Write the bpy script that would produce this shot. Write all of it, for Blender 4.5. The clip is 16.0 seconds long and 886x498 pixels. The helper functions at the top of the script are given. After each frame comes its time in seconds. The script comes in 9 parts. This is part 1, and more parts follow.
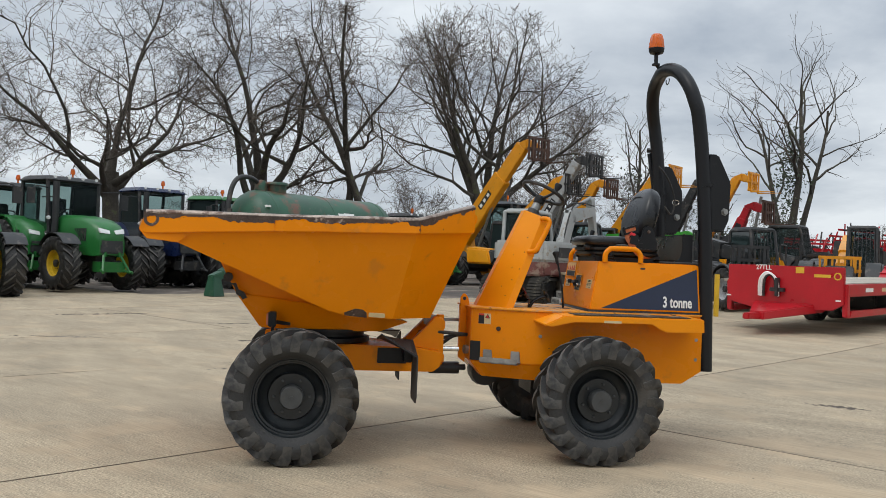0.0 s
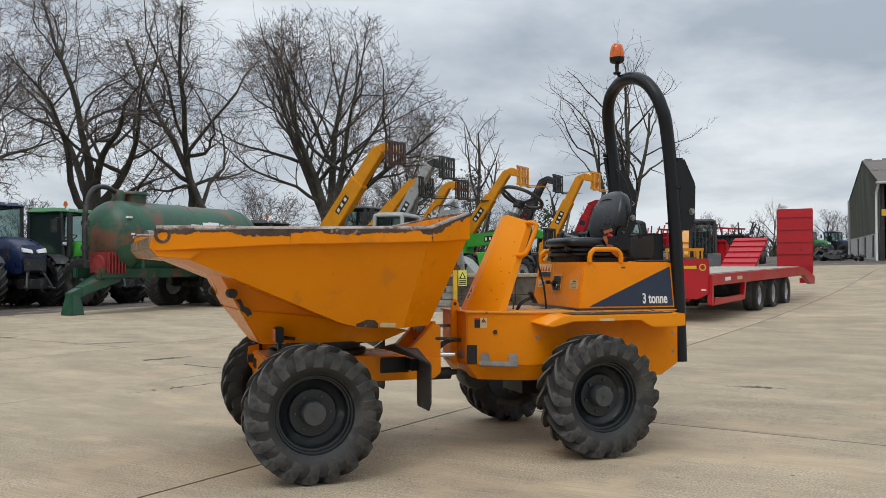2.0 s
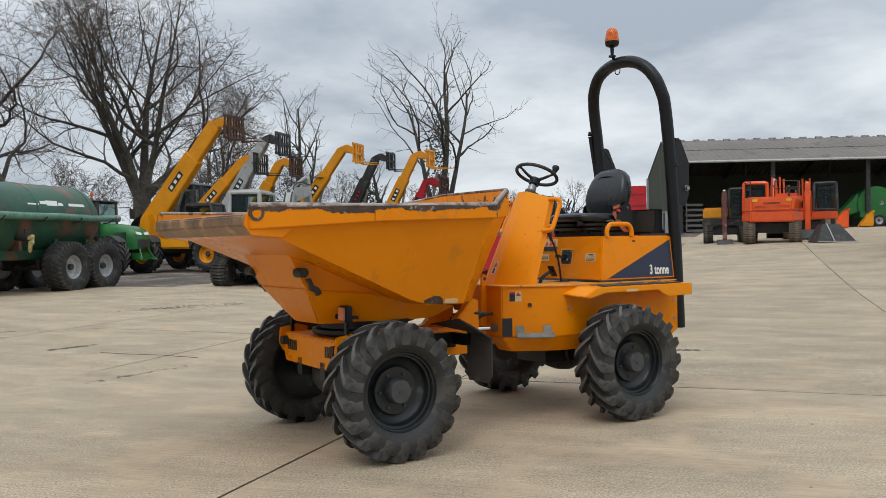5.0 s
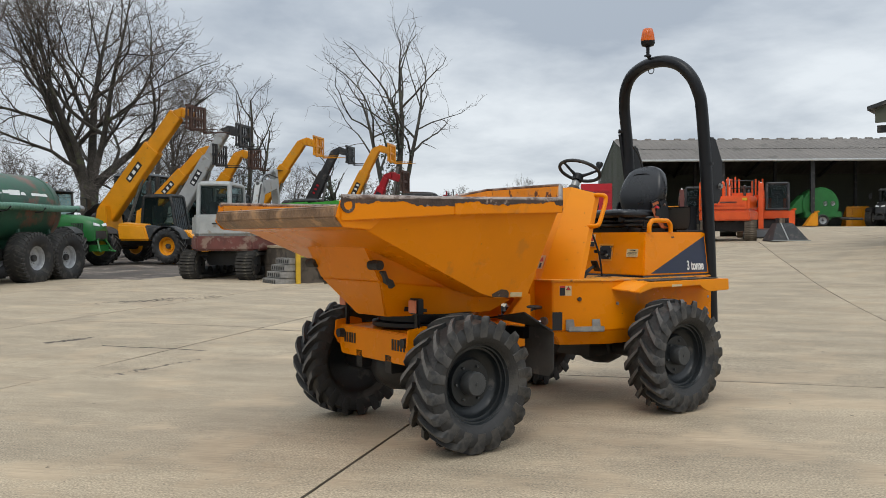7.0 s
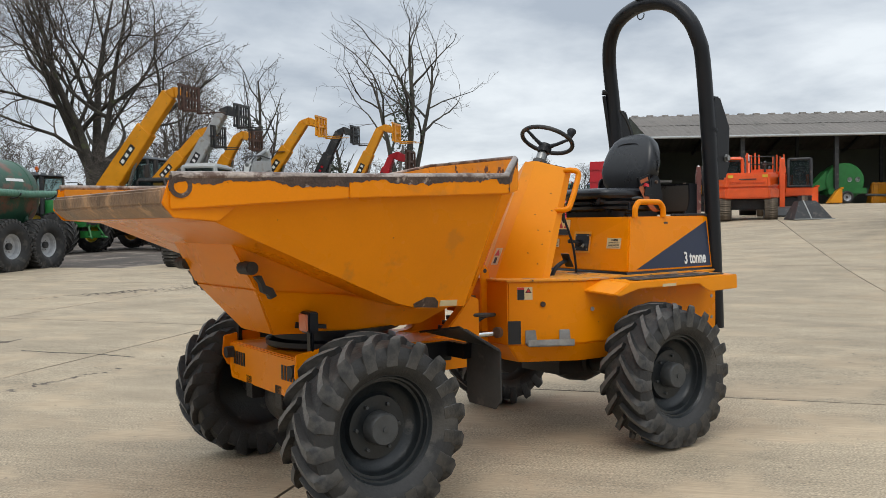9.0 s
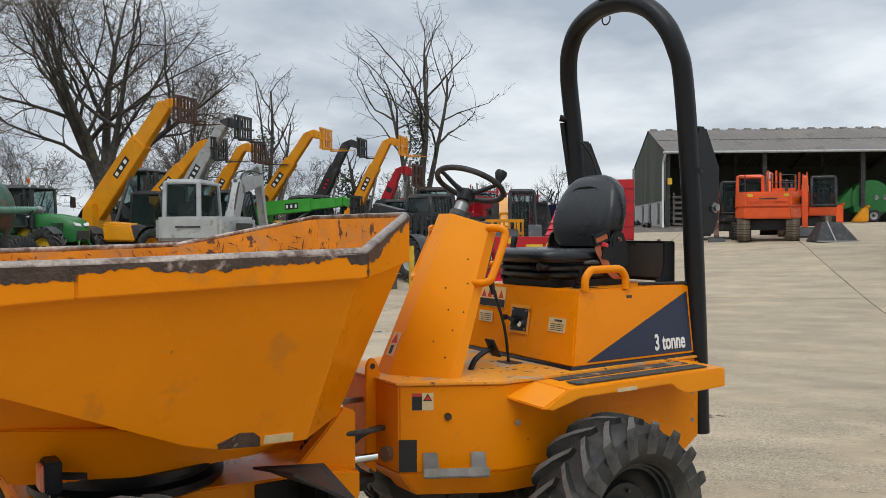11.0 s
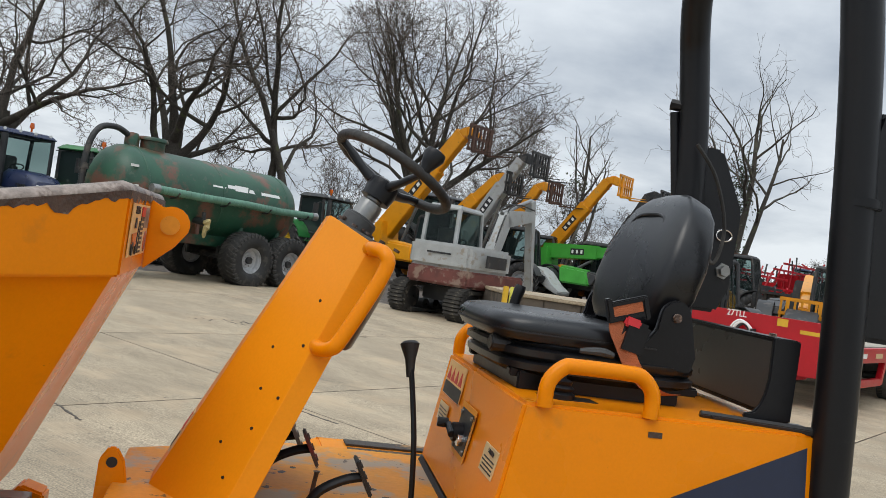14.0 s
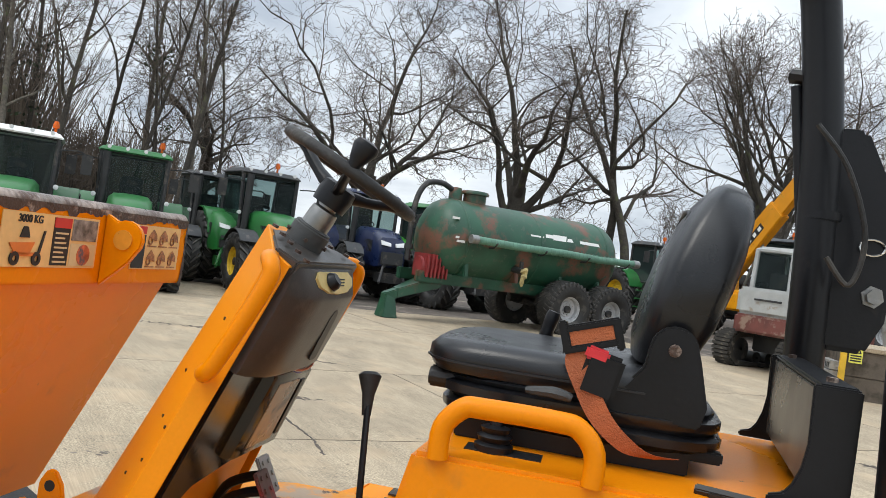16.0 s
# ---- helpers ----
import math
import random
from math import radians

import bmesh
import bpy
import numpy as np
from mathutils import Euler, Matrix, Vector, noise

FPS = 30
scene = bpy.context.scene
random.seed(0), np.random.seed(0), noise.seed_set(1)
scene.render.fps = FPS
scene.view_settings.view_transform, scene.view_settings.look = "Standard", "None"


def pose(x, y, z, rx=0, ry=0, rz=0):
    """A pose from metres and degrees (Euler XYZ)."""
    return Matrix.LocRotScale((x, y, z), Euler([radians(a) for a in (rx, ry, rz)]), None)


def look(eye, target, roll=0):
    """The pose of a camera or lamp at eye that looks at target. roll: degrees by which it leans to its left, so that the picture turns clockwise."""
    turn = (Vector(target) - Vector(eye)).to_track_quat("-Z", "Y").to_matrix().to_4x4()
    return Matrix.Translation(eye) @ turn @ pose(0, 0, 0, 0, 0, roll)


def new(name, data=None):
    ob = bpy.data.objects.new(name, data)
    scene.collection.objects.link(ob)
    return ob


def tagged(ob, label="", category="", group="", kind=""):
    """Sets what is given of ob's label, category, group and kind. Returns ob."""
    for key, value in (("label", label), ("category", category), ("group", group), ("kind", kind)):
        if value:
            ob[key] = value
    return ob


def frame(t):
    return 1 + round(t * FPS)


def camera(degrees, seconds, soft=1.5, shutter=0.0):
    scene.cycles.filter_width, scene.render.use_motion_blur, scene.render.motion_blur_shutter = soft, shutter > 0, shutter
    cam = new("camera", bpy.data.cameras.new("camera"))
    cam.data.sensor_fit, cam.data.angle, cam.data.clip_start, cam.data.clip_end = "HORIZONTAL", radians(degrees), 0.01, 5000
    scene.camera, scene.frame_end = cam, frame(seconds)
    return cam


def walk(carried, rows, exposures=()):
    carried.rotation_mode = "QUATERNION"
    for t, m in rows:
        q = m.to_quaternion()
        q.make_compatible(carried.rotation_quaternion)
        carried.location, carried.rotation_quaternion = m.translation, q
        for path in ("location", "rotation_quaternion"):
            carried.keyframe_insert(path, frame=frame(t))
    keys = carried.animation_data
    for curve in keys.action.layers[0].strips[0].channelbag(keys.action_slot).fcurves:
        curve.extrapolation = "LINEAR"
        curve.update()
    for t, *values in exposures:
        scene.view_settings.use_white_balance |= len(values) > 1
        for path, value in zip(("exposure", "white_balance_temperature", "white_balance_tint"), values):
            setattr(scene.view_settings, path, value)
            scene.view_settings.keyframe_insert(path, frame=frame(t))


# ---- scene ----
cam = camera(54.5, 16.0, soft=0.8)
PATH = [
    (0, (0.483, 0.34, 1.295), (0.351, 2.335, 1.321), 2.3),
    (0.5, (0.207, 0.318, 1.265), (0.19, 2.317, 1.322), 1.8),
    (1, (-0.075, 0.376, 1.317), (0.028, 2.371, 1.4), 1.2),
    (1.5, (-0.391, 0.377, 1.322), (-0.19, 2.365, 1.405), 0.6),
    (2, (-0.651, 0.33, 1.298), (-0.396, 2.313, 1.339), 0.0),
    (2.5, (-0.907, 0.306, 1.301), (-0.58, 2.279, 1.306), -0.1),
    (3, (-1.234, 0.398, 1.294), (-0.822, 2.356, 1.277), -0.1),
    (3.5, (-1.488, 0.438, 1.28), (-0.994, 2.376, 1.252), -0.3),
    (4, (-1.755, 0.431, 1.295), (-1.185, 2.347, 1.27), -0.4),
    (4.5, (-1.994, 0.566, 1.299), (-1.359, 2.462, 1.28), -0.7),
    (6.8, (-3.103, 0.807, 1.303), (-2.272, 2.626, 1.285), -0.3),
    (7, (-3.034, 0.929, 1.297), (-2.217, 2.754, 1.27), -0.2),
    (7.5, (-2.8, 1.157, 1.298), (-2.025, 3.0, 1.245), 0.0),
    (8, (-2.545, 1.382, 1.305), (-1.808, 3.239, 1.229), 0.0),
    (8.5, (-2.293, 1.685, 1.314), (-1.552, 3.541, 1.23), -0.3),
    (9, (-1.959, 1.983, 1.339), (-1.184, 3.825, 1.268), -0.8),
    (9.2, (-1.818, 2.094, 1.383), (-1.024, 3.928, 1.318), -0.9),
    (11.3, (-0.611, 3.287, 1.621), (0.087, 5.16, 1.58), 0.4),
    (11.5, (-0.457, 3.48, 1.598), (0.212, 5.364, 1.559), 1.0),
    (12, (-0.191, 3.745, 1.609), (0.396, 5.657, 1.574), 2.3),
    (12.5, (0.064, 4.004, 1.59), (0.551, 5.944, 1.568), 4.1),
    (13, (0.324, 4.208, 1.615), (0.691, 6.174, 1.607), 6.0),
    (13.5, (0.671, 4.353, 1.638), (0.872, 6.343, 1.645), 7.6),
    (14, (0.931, 4.519, 1.63), (0.946, 6.519, 1.645), 8.6),
    (14.5, (1.164, 4.668, 1.653), (0.978, 6.66, 1.668), 9.2),
    (15, (1.435, 4.768, 1.668), (1.04, 6.728, 1.68), 9.1),
    (15.5, (1.621, 4.934, 1.644), (1.022, 6.843, 1.656), 8.7),
    (16, (1.768, 5.088, 1.673), (0.979, 6.926, 1.688), 8.1),
]
walk(cam, [(t, look(eye, target, roll)) for t, eye, target, roll in PATH],
     exposures=[(0, -0.03), (1.5, -0.08), (4.5, -0.04), (7, -0.04), (9, 0.05), (11.5, 0.0), (12.5, -0.02), (14, 0.02), (15, 0.13), (16, 0.33)])

# ---- light ----
SUN_DIR = Vector((-0.35, -0.45, 0.82)).normalized()
world = bpy.data.worlds.new("world")
scene.world = world
world.use_nodes = True
wn, wl = world.node_tree.nodes, world.node_tree.links
wn.clear()


def wnode(kind, **sets):
    n = wn.new(kind)
    for key, val in sets.items():
        n.inputs[key].default_value = val
    return n


sky = wn.new("ShaderNodeTexSky")
sky.sky_type, sky.sun_disc = "NISHITA", False
sky.sun_elevation = math.asin(SUN_DIR.z)
sky.sun_rotation = math.atan2(SUN_DIR.x, SUN_DIR.y)
sky_bg = wnode("ShaderNodeBackground", Strength=0.08)
wl.new(sky.outputs[0], sky_bg.inputs[0])
wco = wn.new("ShaderNodeTexCoord")
wsep = wn.new("ShaderNodeSeparateXYZ")
wl.new(wco.outputs["Generated"], wsep.inputs[0])


def wmath(op, a, b):
    n = wn.new("ShaderNodeMath")
    n.operation = op
    for k, v in enumerate((a, b)):
        if isinstance(v, (int, float)):
            n.inputs[k].default_value = v
        else:
            wl.new(v, n.inputs[k])
    return n.outputs[0]


up_z = wmath("MAXIMUM", wsep.outputs[2], 0.0)
plane_div = wmath("ADD", up_z, 0.22)
wcom = wn.new("ShaderNodeCombineXYZ")
wl.new(wmath("DIVIDE", wsep.outputs[0], plane_div), wcom.inputs[0])
wl.new(wmath("DIVIDE", wsep.outputs[1], plane_div), wcom.inputs[1])
clouds = wnode("ShaderNodeTexNoise", Scale=0.95, Detail=7.0, Roughness=0.55, Distortion=0.15)
wl.new(wcom.outputs[0], clouds.inputs["Vector"])
cr = wn.new("ShaderNodeValToRGB")
cr.color_ramp.elements[0].position, cr.color_ramp.elements[0].color = 0.38, (0.47, 0.535, 0.62, 1)
cr.color_ramp.elements[1].position, cr.color_ramp.elements[1].color = 0.61, (0.94, 1.0, 1.05, 1)
wl.new(clouds.outputs[0], cr.inputs[0])
cloud_bg = wn.new("ShaderNodeBackground")
wl.new(cr.outputs[0], cloud_bg.inputs[0])
# an overcast sky is brighter towards the zenith
gain = wmath("ADD", 0.88, wmath("MULTIPLY", 1.25, wmath("MULTIPLY", up_z, up_z)))
wl.new(gain, cloud_bg.inputs[1])
wmix = wnode("ShaderNodeMixShader", Fac=0.93)
wl.new(sky_bg.outputs[0], wmix.inputs[1])
wl.new(cloud_bg.outputs[0], wmix.inputs[2])
wout = wn.new("ShaderNodeOutputWorld")
wl.new(wmix.outputs[0], wout.inputs[0])

sun_data = bpy.data.lights.new("sun", "SUN")
sun_data.energy, sun_data.angle, sun_data.color = 0.9, radians(28), (1.0, 0.96, 0.9)
sun = new("sun", sun_data)
sun.matrix_world = look(SUN_DIR * 60, (0, 0, 0))


# ---- materials ----
def surf(name, base, rough=0.5, metal=0.0, vary=0.12, size=3.0, grain=0.06, grain_size=60.0, bump=0.1,
         stain=None, amount=0.5, stain_size=6.0, stain2=None, amount2=0.62, stain2_size=25.0, coat=0.0, random_tint=0.0):
    """A surface with two scales of variation, up to two kinds of stains with their own shape, and fine relief."""
    m = bpy.data.materials.new(name)
    m.use_nodes = True
    nt = m.node_tree
    n, l = nt.nodes, nt.links
    b = n["Principled BSDF"]
    tc = n.new("ShaderNodeTexCoord")

    def tex(scale, detail=5.0, roughness=0.55):
        t = n.new("ShaderNodeTexNoise")
        t.inputs["Scale"].default_value, t.inputs["Detail"].default_value, t.inputs["Roughness"].default_value = scale, detail, roughness
        l.new(tc.outputs["Object"], t.inputs["Vector"])
        return t.outputs[0]

    def mixc(fac, a, c, blend="MIX"):
        x = n.new("ShaderNodeMix")
        x.data_type, x.blend_type = "RGBA", blend
        for sock, v in ((x.inputs[0], fac), (x.inputs[6], a), (x.inputs[7], c)):
            if isinstance(v, (int, float)):
                sock.default_value = v
            elif isinstance(v, tuple):
                sock.default_value = (*v[:3], 1)
            else:
                l.new(v, sock)
        return x.outputs[2]

    def span(val, lo, hi, a=0.0, c=1.0):
        r = n.new("ShaderNodeMapRange")
        for k, v in enumerate((lo, hi, a, c)):
            r.inputs[k + 1].default_value = v
        l.new(val, r.inputs[0])
        return r.outputs[0]

    dark = tuple(c * (1 - vary * 1.3) for c in base)
    light = tuple(min(1, c * (1 + vary)) for c in base)
    coarse = tex(size)
    col = mixc(span(coarse, 0.3, 0.7), dark, light)
    fine = tex(grain_size, 3.0)
    col = mixc(span(fine, 0.25, 0.75, 0.0, 1.0), col, mixc(1.0, col, (1 - grain * 2,) * 3, "MULTIPLY"))
    rgh = span(coarse, 0.3, 0.7, max(0, rough - 0.07), min(1, rough + 0.09))
    if stain:
        f = span(tex(stain_size, 7.0, 0.62), amount, amount + 0.09)
        col = mixc(f, col, stain)
    if stain2:
        f2 = span(tex(stain2_size, 6.0, 0.6), amount2, amount2 + 0.03)
        col = mixc(f2, col, stain2)
    if random_tint:
        oi = n.new("ShaderNodeObjectInfo")
        col = mixc(1.0, col, mixc(oi.outputs["Random"], (1 - random_tint,) * 3, (1 + random_tint * 0.4,) * 3), "MULTIPLY")
    l.new(col, b.inputs["Base Color"])
    l.new(rgh, b.inputs["Roughness"])
    b.inputs["Metallic"].default_value = metal
    b.inputs["Coat Weight"].default_value = coat
    b.inputs["Coat Roughness"].default_value = 0.25
    if bump:
        bp = n.new("ShaderNodeBump")
        bp.inputs["Strength"].default_value, bp.inputs["Distance"].default_value = bump, 0.01
        l.new(fine, bp.inputs["Height"])
        l.new(bp.outputs[0], b.inputs["Normal"])
    return m


YEL = (0.80, 0.240, 0.001)
YELLOW = surf("yellow_paint", YEL, 0.28, vary=0.06, size=1.6, grain=0.03, grain_size=140, bump=0.03, stain=(0.62, 0.20, 0.012), amount=0.60, stain_size=5,
              stain2=(0.07, 0.045, 0.03), amount2=0.715, stain2_size=30)
SKIP_IN = surf("worn_skip_paint", (0.74, 0.29, 0.03), 0.5, vary=0.15, size=3, stain=(0.55, 0.25, 0.07), amount=0.52, stain_size=7, stain2=(0.12, 0.065, 0.045), amount2=0.575, stain2_size=11)
FADED = surf("faded_yellow_paint", (0.82, 0.275, 0.006), 0.36, vary=0.06, size=2, grain=0.03, grain_size=140, bump=0.03, stain=(0.70, 0.26, 0.03), amount=0.62, stain_size=6,
             stain2=(0.07, 0.045, 0.03), amount2=0.735, stain2_size=20)
DECK = surf("scuffed_deck", (0.78, 0.31, 0.03), 0.5, vary=0.12, size=3, stain=(0.40, 0.31, 0.22), amount=0.50, stain_size=5, stain2=(0.10, 0.07, 0.05), amount2=0.63, stain2_size=18)
WORN = surf("bare_worn_steel", (0.10, 0.065, 0.05), 0.55, 0.35, vary=0.4, size=9, grain=0.2, grain_size=90, bump=0.5, stain=(0.42, 0.33, 0.27), amount=0.58, stain_size=14)
for gloss_mat in (YELLOW, FADED, SKIP_IN, DECK):
    gloss_mat.node_tree.nodes["Principled BSDF"].inputs["Specular IOR Level"].default_value = 0.18
LIPST = surf("scraped_lip_steel", (0.36, 0.22, 0.13), 0.45, 0.45, vary=0.35, size=6, grain=0.2, bump=0.4, stain=(0.50, 0.30, 0.16), amount=0.52, stain_size=9)
RIMST = surf("scraped_rim_steel", (0.46, 0.37, 0.31), 0.34, 0.5, vary=0.35, size=7, grain=0.25, grain_size=80, bump=0.3, stain=(0.13, 0.08, 0.06), amount=0.50, stain_size=10)
BLACKP = surf("black_paint", (0.0075, 0.008, 0.010), 0.36, vary=0.25, size=3, bump=0.05, stain=(0.022, 0.021, 0.02), amount=0.64, stain_size=7)
BLACKP.node_tree.nodes["Principled BSDF"].inputs["Specular IOR Level"].default_value = 0.32
GLOSSB = surf("glossy_black_cover", (0.008, 0.007, 0.007), 0.14, vary=0.2, bump=0.03, stain=(0.03, 0.025, 0.02), amount=0.62, stain_size=9)
CHARCOAL = surf("charcoal_plastic", (0.014, 0.013, 0.013), 0.45, vary=0.2, bump=0.15, grain_size=200)
DASHM = surf("worn_dash_plastic", (0.045, 0.041, 0.038), 0.36, vary=0.25, size=6, bump=0.06, grain_size=200, stain=(0.075, 0.066, 0.058), amount=0.58, stain_size=9)
VINYL = surf("black_vinyl", (0.009, 0.0095, 0.0115), 0.30, vary=0.2, size=7, bump=0.07, grain_size=260, stain=(0.022, 0.021, 0.02), amount=0.66, stain_size=9)
RUBBER = surf("tyre_rubber", (0.026, 0.0255, 0.025), 0.62, vary=0.3, size=6, grain=0.15, grain_size=70, bump=0.3, stain=(0.06, 0.055, 0.048), amount=0.53, stain_size=5)
LUGTOP = surf("dusty_tread", (0.125, 0.119, 0.11), 0.85, vary=0.25, size=8, grain=0.2, bump=0.35)
FLAPM = surf("dusty_rubber_flap", (0.055, 0.051, 0.046), 0.75, vary=0.3, size=6, bump=0.1, stain=(0.10, 0.09, 0.075), amount=0.56, stain_size=5)
RIMBLK = surf("dark_wheel_paint", (0.011, 0.014, 0.016), 0.40, vary=0.3, size=9, bump=0.15, stain=(0.07, 0.065, 0.06), amount=0.6, stain_size=9)
HUBGREY = surf("dusty_hub", (0.062, 0.064, 0.064), 0.55, 0.2, vary=0.2, size=14, bump=0.2, stain=(0.05, 0.045, 0.04), amount=0.6, stain_size=20)
STEEL = surf("grey_steel", (0.32, 0.32, 0.31), 0.38, 0.85, vary=0.2, size=12, bump=0.15)
CHROME = surf("chromed_rod", (0.75, 0.75, 0.74), 0.12, 1.0, vary=0.03, bump=0)
GALV = surf("weathered_step_steel", (0.34, 0.33, 0.31), 0.6, 0.5, vary=0.25, size=10, stain=(0.45, 0.28, 0.10), amount=0.66, stain_size=12)
NAVY = surf("navy_decal", (0.013, 0.021, 0.052), 0.35, vary=0.1, stain2=(0.45, 0.47, 0.5), amount2=0.74, stain2_size=22, bump=0.02)
WHITE = surf("white_print", (0.80, 0.80, 0.77), 0.5, vary=0.04, bump=0)
DECALW = surf("aged_decal", (0.66, 0.51, 0.28), 0.45, vary=0.08, size=9, bump=0.02)
DECALT = surf("tan_decal", (0.78, 0.50, 0.20), 0.45, vary=0.08, size=9, bump=0.02)
REDDEC = surf("red_print", (0.55, 0.03, 0.02), 0.45, vary=0.05, bump=0)
# black of print; also painted for the shade inside slots and holes
BLKDEC_HOLE = surf("black_print", (0.012, 0.012, 0.014), 0.45, vary=0.05, bump=0)
BELT = surf("orange_webbing", (0.42, 0.12, 0.045), 0.8, vary=0.15, size=20, bump=0.4, grain_size=300)
TREADPAD = surf("worn_grip_strip", (0.06, 0.055, 0.05), 0.85, vary=0.3, size=6, bump=0.6, stain=(0.35, 0.20, 0.08), amount=0.56, stain_size=7)


def simple(name, base, rough=0.5, **extra):
    m = surf(name, base, rough, vary=0.05, bump=0)
    b = m.node_tree.nodes["Principled BSDF"]
    for key, val in extra.items():
        b.inputs[key.replace("_", " ")].default_value = val
    return m


BEACON = simple("orange_lens", (0.85, 0.16, 0.01), 0.15, Transmission_Weight=0.35)
LAMPLENS = simple("lamp_lens", (0.62, 0.20, 0.10), 0.2)
LENSW = simple("clear_lens", (0.75, 0.76, 0.75), 0.12)


# ---- mesh building ----
class Shape:
    """Collects faces of one part."""

    def __init__(self, at=None):
        self.v, self.f, self.at, self.smooth_from = [], [], at, []

    def add(self, verts, faces):
        k = len(self.v)
        self.v += [Vector(p) for p in verts]
        self.f += [tuple(i + k for i in f) for f in faces]
        return self

    def box(self, x0, x1, y0, y1, z0, z1, turn=None):
        p = [(x, y, z) for z in (z0, z1) for y in (y0, y1) for x in (x0, x1)]
        if turn is not None:
            c = Vector(((x0 + x1) / 2, (y0 + y1) / 2, (z0 + z1) / 2))
            p = [c + turn @ (Vector(q) - c) for q in p]
        return self.add(p, [(0, 2, 3, 1), (4, 5, 7, 6), (0, 1, 5, 4), (2, 6, 7, 3), (0, 4, 6, 2), (1, 3, 7, 5)])

    def hexa(self, low, high):
        """A solid between two loops of the same number of points."""
        n = len(low)
        return self.add(list(low) + list(high), [tuple(range(n))[::-1], tuple(range(n, 2 * n))] + [(i, (i + 1) % n, n + (i + 1) % n, n + i) for i in range(n)])

    def prism(self, poly, a, b, axis="y"):
        put = {"y": lambda p, k: (p[0], k, p[1]), "x": lambda p, k: (k, p[0], p[1]), "z": lambda p, k: (p[0], p[1], k)}[axis]
        return self.hexa([put(p, a) for p in poly], [put(p, b) for p in poly])

    def plate(self, pts, thick):
        pts = [Vector(p) for p in pts]
        nrm = (pts[1] - pts[0]).cross(pts[2] - pts[0]).normalized() * thick
        return self.hexa(pts, [p + nrm for p in pts])

    def tube(self, pts, r, n=8, flat=1.0):
        pts = [Vector(p) for p in pts]
        rs = r if isinstance(r, (list, tuple)) else [r] * len(pts)
        rings, side = [], None
        for i, p in enumerate(pts):
            d = (pts[min(i + 1, len(pts) - 1)] - pts[max(i - 1, 0)]).normalized()
            if side is None:
                side = d.orthogonal().normalized()
            side = (side - d * side.dot(d)).normalized()
            up = d.cross(side)
            rings.append([p + (side * math.cos(2 * math.pi * k / n) + up * (flat * math.sin(2 * math.pi * k / n))) * rs[i] for k in range(n)])
        k0 = len(self.v)
        self.v += [q for ring in rings for q in ring]
        for i in range(len(rings) - 1):
            for k in range(n):
                a, b = k0 + i * n + k, k0 + i * n + (k + 1) % n
                self.f.append((a, b, b + n, a + n))
        self.f.append(tuple(range(k0, k0 + n))[::-1])
        self.f.append(tuple(range(k0 + (len(rings) - 1) * n, k0 + len(rings) * n)))
        return self

    def lathe(self, profile, n=32, centre=(0, 0, 0), axis="y"):
        """profile: (radius, along) pairs."""
        c = Vector(centre)
        place = {"y": lambda r, h, a: (r * math.cos(a), h, r * math.sin(a)), "z": lambda r, h, a: (r * math.cos(a), r * math.sin(a), h), "x": lambda r, h, a: (h, r * math.cos(a), r * math.sin(a))}[axis]
        k0, m = len(self.v), len(profile)
        for r, h in profile:
            self.v += [c + Vector(place(max(r, 1e-4), h, 2 * math.pi * k / n)) for k in range(n)]
        for i in range(m - 1):
            for k in range(n):
                a, b = k0 + i * n + k, k0 + i * n + (k + 1) % n
                self.f.append((a, b, b + n, a + n))
        return self

    def mesh(self, name, material, bevel=0.0, smooth=False, seg=2):
        me = bpy.data.meshes.new(name)
        vs = [self.at @ v for v in self.v] if self.at is not None else self.v
        me.from_pydata(vs, [], self.f)
        mats = material if isinstance(material, (list, tuple)) else [material]
        for m in mats:
            me.materials.append(m)
        bm = bmesh.new()
        bm.from_mesh(me)
        bmesh.ops.recalc_face_normals(bm, faces=bm.faces)
        if bevel:
            sharp = [e for e in bm.edges if len(e.link_faces) == 2 and e.calc_face_angle(0) > 0.5]
            bmesh.ops.bevel(bm, geom=sharp, offset=bevel, segments=seg, affect="EDGES", clamp_overlap=True)
        for f in bm.faces:
            f.smooth = bool(smooth or bevel)
        if smooth or bevel:
            for e in bm.edges:
                if len(e.link_faces) == 2 and e.calc_face_angle(0) > (0.75 if smooth else 0.6):
                    e.smooth = False
        bm.to_mesh(me)
        bm.free()
        return me

    def done(self, name, material, parent=None, label="", bevel=0.0, smooth=False, seg=2):
        ob = new(name, self.mesh(name, material, bevel, smooth, seg))
        ob.parent = parent
        if label:
            tagged(ob, label)
        return ob


def thing(name, label, category, m=None, group="", kind=""):
    ob = new(name)
    ob.empty_display_size = 0.1
    if m is not None:
        ob.matrix_basis = m
    return tagged(ob, label, category, group, kind)


def again(ob, parent, m, name=None):
    """One more part on the mesh of ob, with ob's children."""
    o = new(name or ob.name.split(".")[0], ob.data)
    o.parent, o.matrix_basis = parent, m
    for c in ob.children:
        again(c, o, c.matrix_basis.copy())
    return o


